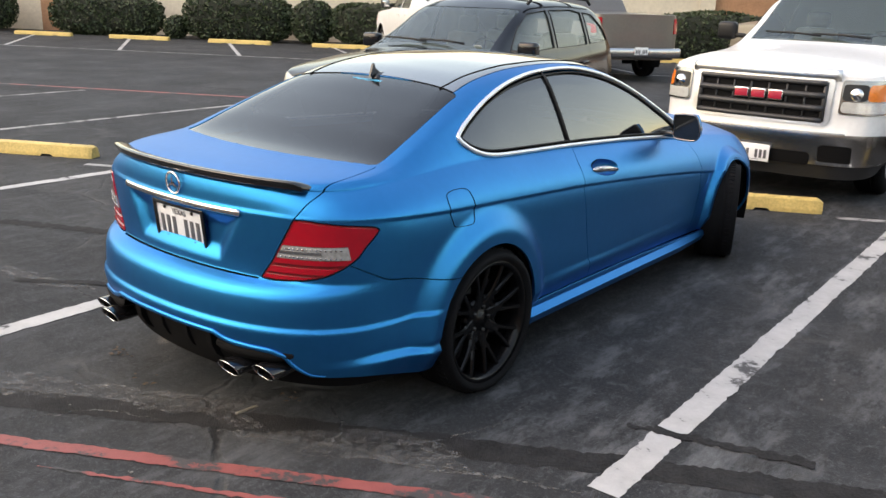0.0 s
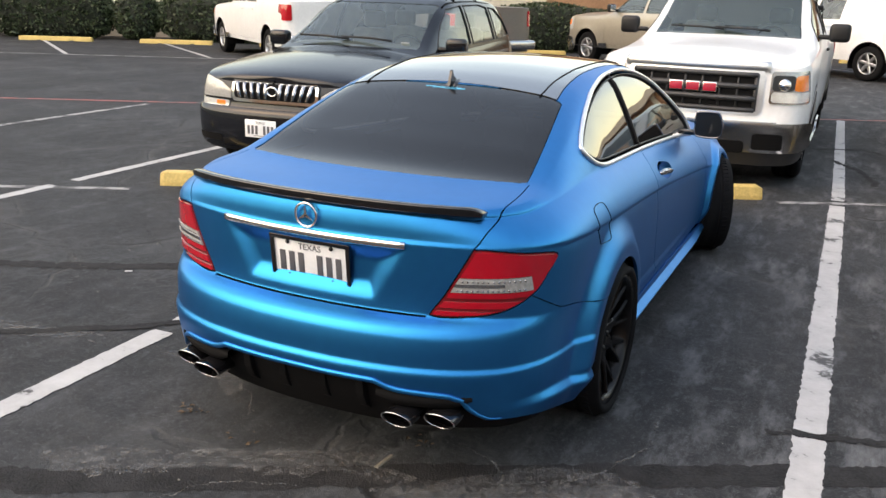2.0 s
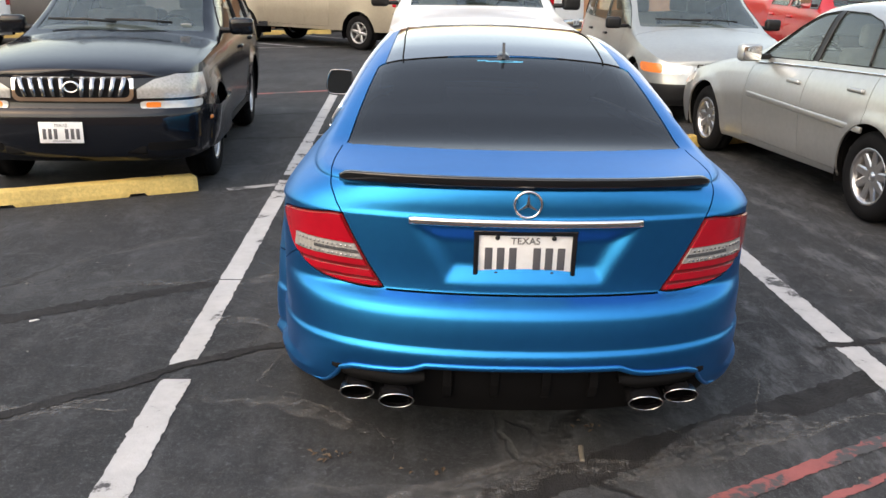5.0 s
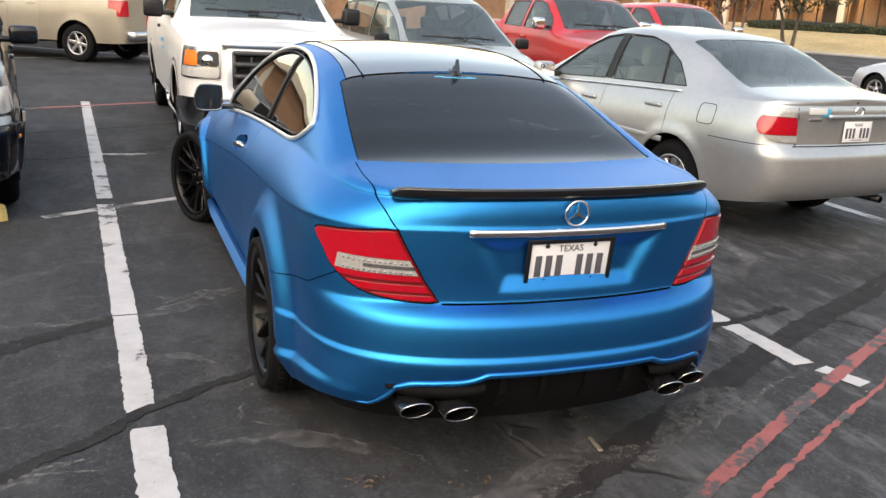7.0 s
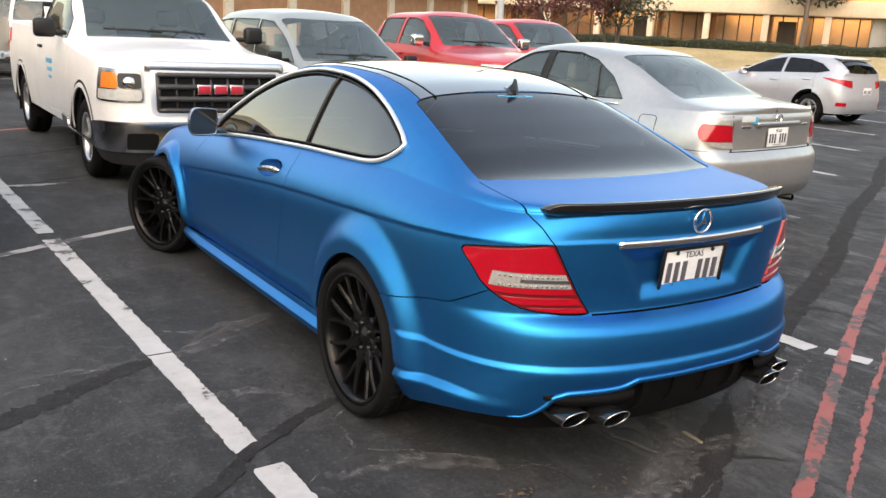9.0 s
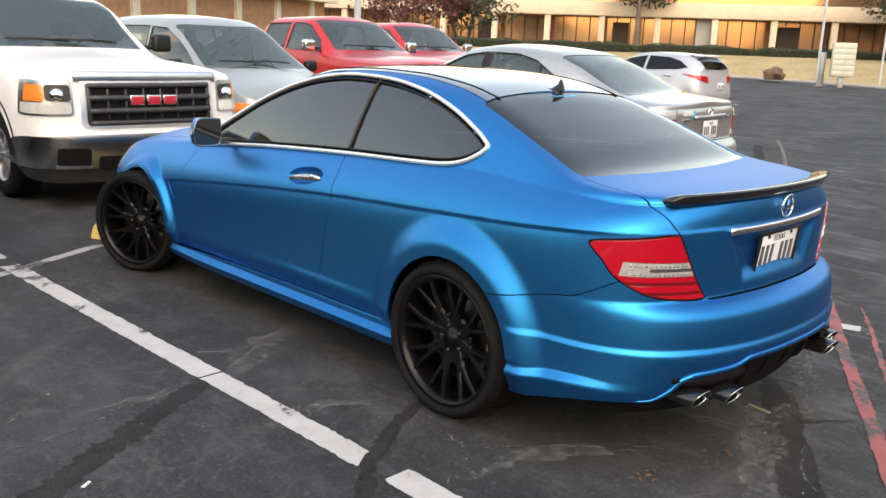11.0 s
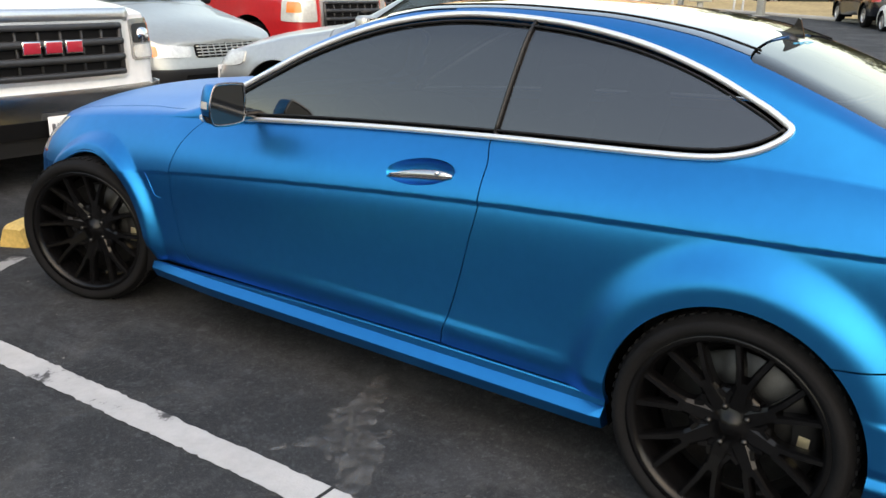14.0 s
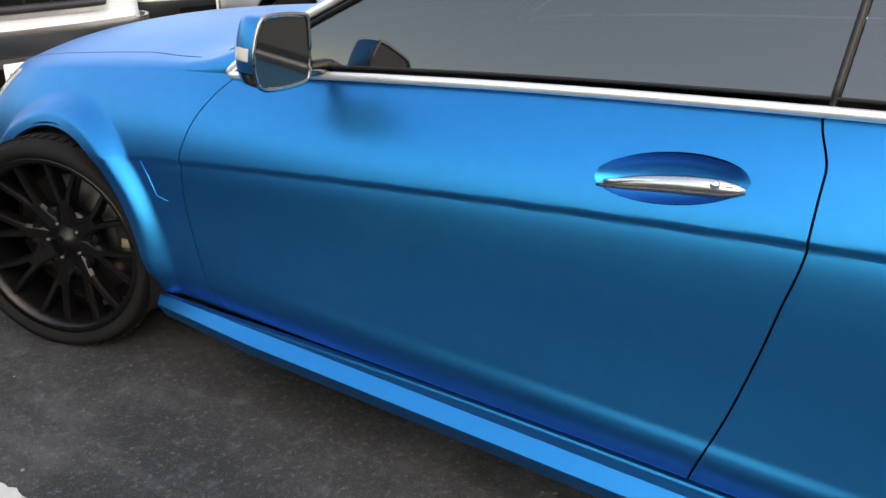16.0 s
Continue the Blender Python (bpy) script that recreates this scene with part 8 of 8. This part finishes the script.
a0, a1 = Vector((20.0, -20.0, 0)), Vector((52.0, 52.0, 0))
e0, e1 = Vector((33.5, 10.7, 0)), Vector((37.3, 19.3, 0))
t = (e1 - e0).normalized()


def lawn_edge(s):
    """The foot of the bank; it turns to run along the offices beyond the red pickups."""
    q = e0 + t * s
    return q - AWAY * max(0.0, (q - EYE0).dot(AWAY) - 46.0)


for i in range(nx2 + 1):
    s = -34 + 70 * i / nx2
    edge = lawn_edge(s)
    back = EYE0 + AWAY * 53.5 + ALONG * (-(s - 9) * 1.02)
    for j in range(ny2 + 1):
        k = j / ny2
        q = edge.lerp(back, k)
        z0 = ground_z(edge.x, edge.y)
        lv.append((q.x, q.y, z0 + 0.02 + (1.35 - z0) * float(step(k, 0.05, 0.95)) + 0.03 * noise.noise(q * 0.4)))
lawn = part("lawn", mesh_of(lv, [[i * (ny2 + 1) + j, (i + 1) * (ny2 + 1) + j, (i + 1) * (ny2 + 1) + j + 1, i * (ny2 + 1) + j + 1][::-1] for i in range(nx2) for j in range(ny2)]), lawn_mat)
tagged(lawn, "dry straw-coloured lawn bank before the offices", "lawn", kind="structure")
kb = [tuple(lawn_edge(s)[:2]) for s in np.linspace(-34, 36, 60)]
part_k = part("kerb", tube([(x, y, ground_z(x, y) + 0.04) for x, y in kb], 0.10, False, 6, 1.2), concrete)
tagged(part_k, "pale concrete kerb along the lawn", "kerb", kind="structure")
for i, s in enumerate((-14.0, -7.5, -1.0, 5.5, 12.0, 18.5)):
    m = OFFICE @ Matrix.Translation((s + 3.0, -3.4, 1.20))
    hedge(m, 6.6, 1.1, 0.62, 60 + i, 3000, "long low hedge before the office building", 4.0)


def by_angle(az, dist):
    """A place at that bearing and distance from the walk's far end, on the ground."""
    q = EYE0 + Vector((math.cos(radians(az)), math.sin(radians(az)), 0)) * dist
    return Vector((q.x, q.y, ground_z(q.x, q.y)))


def mailbox_unit():
    q = by_angle(22.3, 38.5)
    root = thing("mailbox_cluster", Matrix.Translation(q) @ Matrix.Rotation(radians(-62), 4, "Z"), "cream metal mailbox cluster on a pedestal", "mailbox")
    part("pedestal", moved_bm(block(0.22, 0.2, 0.45, bevel=0.02), pose(0, 0, 0.22)), pole_grey, root)
    body = part("cabinet", moved_bm(block(0.84, 0.5, 1.32, bevel=0.02), pose(0, 0, 1.08)), box_cream, root)
    for i in range(2):
        for j in range(6):
            part("mailbox_door", moved_bm(block(0.36, 0.02, 0.18, bevel=0.006), pose(-0.2 + 0.4 * i, -0.255, 0.55 + 0.21 * j)), box_cream, body)


mailbox_unit()


def post(name, q, h, r, label, square=False):
    root = thing(name, Matrix.Translation(q), label, "post")
    part("shaft", block(r * 2, r * 2, h, (0, 0, h / 2), r * 0.2) if square else lathe([(r * 1.6, 0.0), (r * 1.6, 0.03), (r, 0.05), (r, h), (0.0001, h + 0.01)], 12, "z"), pole_grey, root)
    part("foot_plate", block(r * 4, r * 4, 0.03, (0, 0, 0.015), 0.005), pole_grey, root)


post("square_post", by_angle(18.9, 37.5), 1.95, 0.14, "square concrete-grey post at the lawn", True)
post("square_post", by_angle(23.4, 39.0), 1.35, 0.10, "short square post beside the mailboxes", True)
post("sign_pole", by_angle(20.2, 41), 4.2, 0.05, "thin pale sign pole")
post("sign_pole", by_angle(19.7, 41), 4.2, 0.05, "thin pale sign pole")
post("lamp_pole", by_angle(23.6, 44), 9.0, 0.06, "tall thin lamp pole")
post("lamp_pole", by_angle(52.1, 34), 9.0, 0.13, "white painted tall lamp pole")
bm = bmesh.new()
bmesh.ops.create_icosphere(bm, subdivisions=4, radius=0.5)
for q in bm.verts:
    k = 1 + 0.35 * noise.noise(q.co * 3.1) + 0.12 * noise.noise(q.co * 9)
    q.co = Vector((q.co.x * 1.15 * k, q.co.y * 0.75 * k, max(-0.05, q.co.z * 0.72 * k + 0.14)))
rock = tagged(part("boulder", bm, rock_brown), "brown boulder lying at the lawn's edge", "boulder")
rq = by_angle(26.0, 41.5)
rock.matrix_world = Matrix.Translation(rq + Vector((0, 0, 0.16)))


def tree(q, h, spread, leaf, seed, count, label, trunks=1, low=0.35, size=0.10):
    """A tree: tapered trunk or trunks, limbs, and a loose crown of many small leaves."""
    root = thing("tree", Matrix.Translation(q), label, "tree", "trees")
    r = random.Random(seed)
    blobs = []
    for k in range(trunks):
        a = 2 * math.pi * k / trunks + r.random()
        lean = 0.12 * h if trunks > 1 else 0.03 * h
        p0 = Vector((0.06 * math.cos(a) * trunks, 0.06 * math.sin(a) * trunks, 0))
        p1 = p0 + Vector((lean * math.cos(a) * 0.5, lean * math.sin(a) * 0.5, h * low * 0.7))
        p2 = p1 + Vector((lean * math.cos(a), lean * math.sin(a), h * 0.25))
        rr = 0.030 * h / math.sqrt(trunks)
        part("trunk", tube(smooth_line([p0, p0.lerp(p1, 0.5) + Vector((r.uniform(-.05, .05), r.uniform(-.05, .05), 0)), p1, p2], n=4), list(np.linspace(rr, rr * 0.45, 13)), False, 8), bark, root)
        for i in range(7 if trunks == 1 else 3):
            b = r.uniform(0, 2 * math.pi)
            s0 = p1.lerp(p2, r.uniform(0, 1))
            ln = spread * r.uniform(0.45, 0.85)
            s1 = s0 + Vector((math.cos(b) * ln * 0.6, math.sin(b) * ln * 0.6, ln * r.uniform(0.3, 0.6)))
            s2 = s1 + Vector((math.cos(b) * ln * 0.4, math.sin(b) * ln * 0.4, ln * r.uniform(0.0, 0.5)))
            part("limb", tube([s0, s1, s2], [rr * 0.45, rr * 0.28, rr * 0.1], False, 6), bark, root)
            for c in (s1, s2):
                w = spread * r.uniform(0.22, 0.38)
                blobs.append((tuple(c), (w, w, w * 0.7)))
    for i in range(8):
        a = r.uniform(0, 2 * math.pi)
        w = spread * r.uniform(0.25, 0.42)
        blobs.append(((math.cos(a) * spread * 0.55 * r.random(), math.sin(a) * spread * 0.55 * r.random(), h * r.uniform(low + 0.15, 0.9)), (w, w, w * 0.7)))
    tagged(part("crown", leaves(blobs, count, size, seed + 1), leaf, root), kind="stuff")


tree(by_angle(48.5, 40), 5.4, 3.0, leaf_red, 5, 5200, "small multi-stemmed tree with thin dark red leaves", 4, 0.42, 0.09)
tree(by_angle(45.2, 43), 5.8, 2.6, leaf_dark, 9, 4200, "small tree with dull green leaves", 3, 0.42, 0.09)
tree(by_angle(16.5, 52), 8.5, 4.6, leaf_dark, 15, 7000, "broad dark green tree behind the parked cars", 1, 0.30, 0.15)
tree(by_angle(12.0, 50), 8.0, 4.4, leaf_dark, 21, 7000, "broad dark green tree behind the parked cars", 1, 0.30, 0.15)
tree(by_angle(7.0, 54), 9.0, 4.8, leaf_dark, 27, 6000, "broad dark green tree behind the parked cars", 1, 0.30, 0.15)
tree(EYE0 + AWAY * 54.0 + ALONG * -1.3, 7.5, 2.6, leaf_dark, 33, 2500, "slim tree before the office columns", 1, 0.55, 0.12)

# vehicles parked at the edges
FAR = 145 - 90


def at_row(p, q, turn=FAR):
    return Matrix.Translation(row_place(p, q)) @ Matrix.Rotation(radians(turn), 4, "Z")


pickup("pickup_truck", at_row(1.07, 16.2), "dark grey pickup truck, tailgate to the aisle", grey_car)
pickup("pickup_truck", at_row(-2.4, 16.2), "white pickup truck parked by the hedges", white_car, cab=(0.75, 3.02))
pickup("pickup_truck", at_row(6.88, 16.2), "tan pickup truck parked by the hedges", tan_car, cab=(0.75, 3.02))
pickup("pickup_truck", at_row(10.9, 16.2), "cream pickup truck parked by the hedges", white_car, cab=(0.75, 3.02))


def far_suv():
    q = by_angle(12.2, 33.5)
    sp = dict(half=0.95, tail=-1.1, nose=3.9, round=(0.12, 0.2), axles=(0.0, 2.95), wheel=(0.37, 0.24, 0.22, "star", 5, rim_silver), arch_gap=0.06, grid=0.09,
              low=[(-1.1, 0.38), (3.9, 0.3)], shoulder=[(-1.1, 1.12), (2.0, 1.1), (3.0, 1.02), (3.9, 0.9)], rear=[(0.3, 0.05), (0.6, 0.0), (1.1, 0.06)], front=[(0.3, 0.05), (0.6, 0.0), (1.0, 0.1)],
              rail_x=[(-1.1, 0.70), (0, 0.72), (1.5, 0.72), (2.3, 0.8), (3.2, 0.7), (3.9, 0.5)], rail_z=[(-1.1, 1.15), (-1.0, 1.30), (-0.85, 1.62), (-0.6, 1.70), (1.0, 1.72), (1.5, 1.6), (2.2, 1.18), (3.0, 1.08), (3.9, 0.93)],
              top=[(-1.1, 1.16), (-1.0, 1.32), (-0.85, 1.66), (-0.6, 1.76), (1.0, 1.78), (1.5, 1.66), (2.2, 1.25), (3.0, 1.13), (3.9, 0.95)],
              windows=[[(0.8, 1.17), (1.8, 1.15), (1.3, 1.58), (0.8, 1.64)], [(-0.1, 1.18), (0.72, 1.17), (0.72, 1.64), (-0.1, 1.64)], [(-0.8, 1.2), (-0.18, 1.18), (-0.18, 1.64), (-0.7, 1.58)]], soft=False, screen=(1.4, 2.2),
              rear_glass=(-1.03, -0.86), doors=[-0.14, 0.76, 1.9], hood=2.3, paint=black_car, mirror=(1.06, 1.75, 1.22), mirror_paint=black_car, cabin=(-0.8, 1.9), belt=1.1, floor=0.6, seats=(0.7,), glass=tint_glass, glass_rear=tint_glass)
    car, S = vehicle("suv", Matrix.Translation(q) @ Matrix.Rotation(radians(-62), 4, "Z"), "black SUV seen from behind, far across the lot", "car", sp)
    for s in (1, -1):
        patch_one(car, S, "tail_lamp", 0.76, 0.95, 0.82, 1.10, lens_red, False, s)
    plate(car, pose(0, -1.12, 0.95, 90, 0, 0), words=False)


def far_sedan(m, label, mat):
    sp = dict(half=0.88, tail=-1.0, nose=3.6, round=(0.17, 0.24), axles=(0.0, 2.7), wheel=(0.32, 0.2, 0.2, "star", 7, rim_silver), arch_gap=0.05, grid=0.09,
              low=[(-1.1, 0.26), (3.7, 0.2)], shoulder=[(-1.0, 0.98), (0.0, 0.97), (1.9, 0.92), (2.8, 0.84), (3.6, 0.68)], rear=[(0.22, 0.08), (0.5, 0.0), (0.72, 0.05), (1.0, 0.09)], front=[(0.2, 0.10), (0.4, 0.0), (0.6, 0.05), (0.8, 0.2)],
              rail_x=[(-1.0, 0.70), (0.0, 0.62), (1.2, 0.60), (2.0, 0.70), (3.6, 0.4)], rail_z=[(-1.0, 1.0), (-0.5, 1.04), (0.05, 1.29), (0.4, 1.37), (0.9, 1.39), (1.25, 1.36), (2.0, 1.02), (2.8, 0.88), (3.6, 0.70)],
              top=[(-1.0, 1.01), (-0.5, 1.06), (0.05, 1.32), (0.4, 1.41), (0.9, 1.43), (1.25, 1.40), (2.0, 1.09), (2.8, 0.93), (3.6, 0.71)],
              windows=[[(0.88, 1.03), (1.8, 0.99), (1.45, 1.22), (1.15, 1.33), (0.88, 1.35)], [(0.05, 1.04), (0.80, 1.03), (0.80, 1.35), (0.45, 1.33)]], soft=False, screen=(1.22, 2.05), rear_glass=(-0.48, 0.22), doors=[0.0, 0.84, 1.9],
              cut_arch=True, hood=2.2, paint=mat, mirror=(0.97, 1.7, 1.02), cabin=(-0.3, 1.9), belt=0.96, floor=0.45, seats=(0.9,))
    car, S = vehicle("sedan", m, label, "car", sp)
    for s in (1, -1):
        patch_one(car, S, "tail_lamp", 0.55, 0.87, 0.76, 0.90, lens_red, False, s)
        patch_one(car, S, "headlamp", 0.5, 0.85, 0.56, 0.70, lens_clear, True, s)
    plate(car, pose(0, -1.02, 0.62, 90, 0, 0), words=False)


far_suv()
far_sedan(Matrix.Translation(by_angle(9.9, 29.5)) @ Matrix.Rotation(radians(-62), 4, "Z"), "white sedan seen from behind, far across the lot", white_car)
far_sedan(Matrix.Translation(by_angle(14.6, 46)) @ Matrix.Rotation(radians(25), 4, "Z"), "dark green sedan parked by the lawn", green_car)
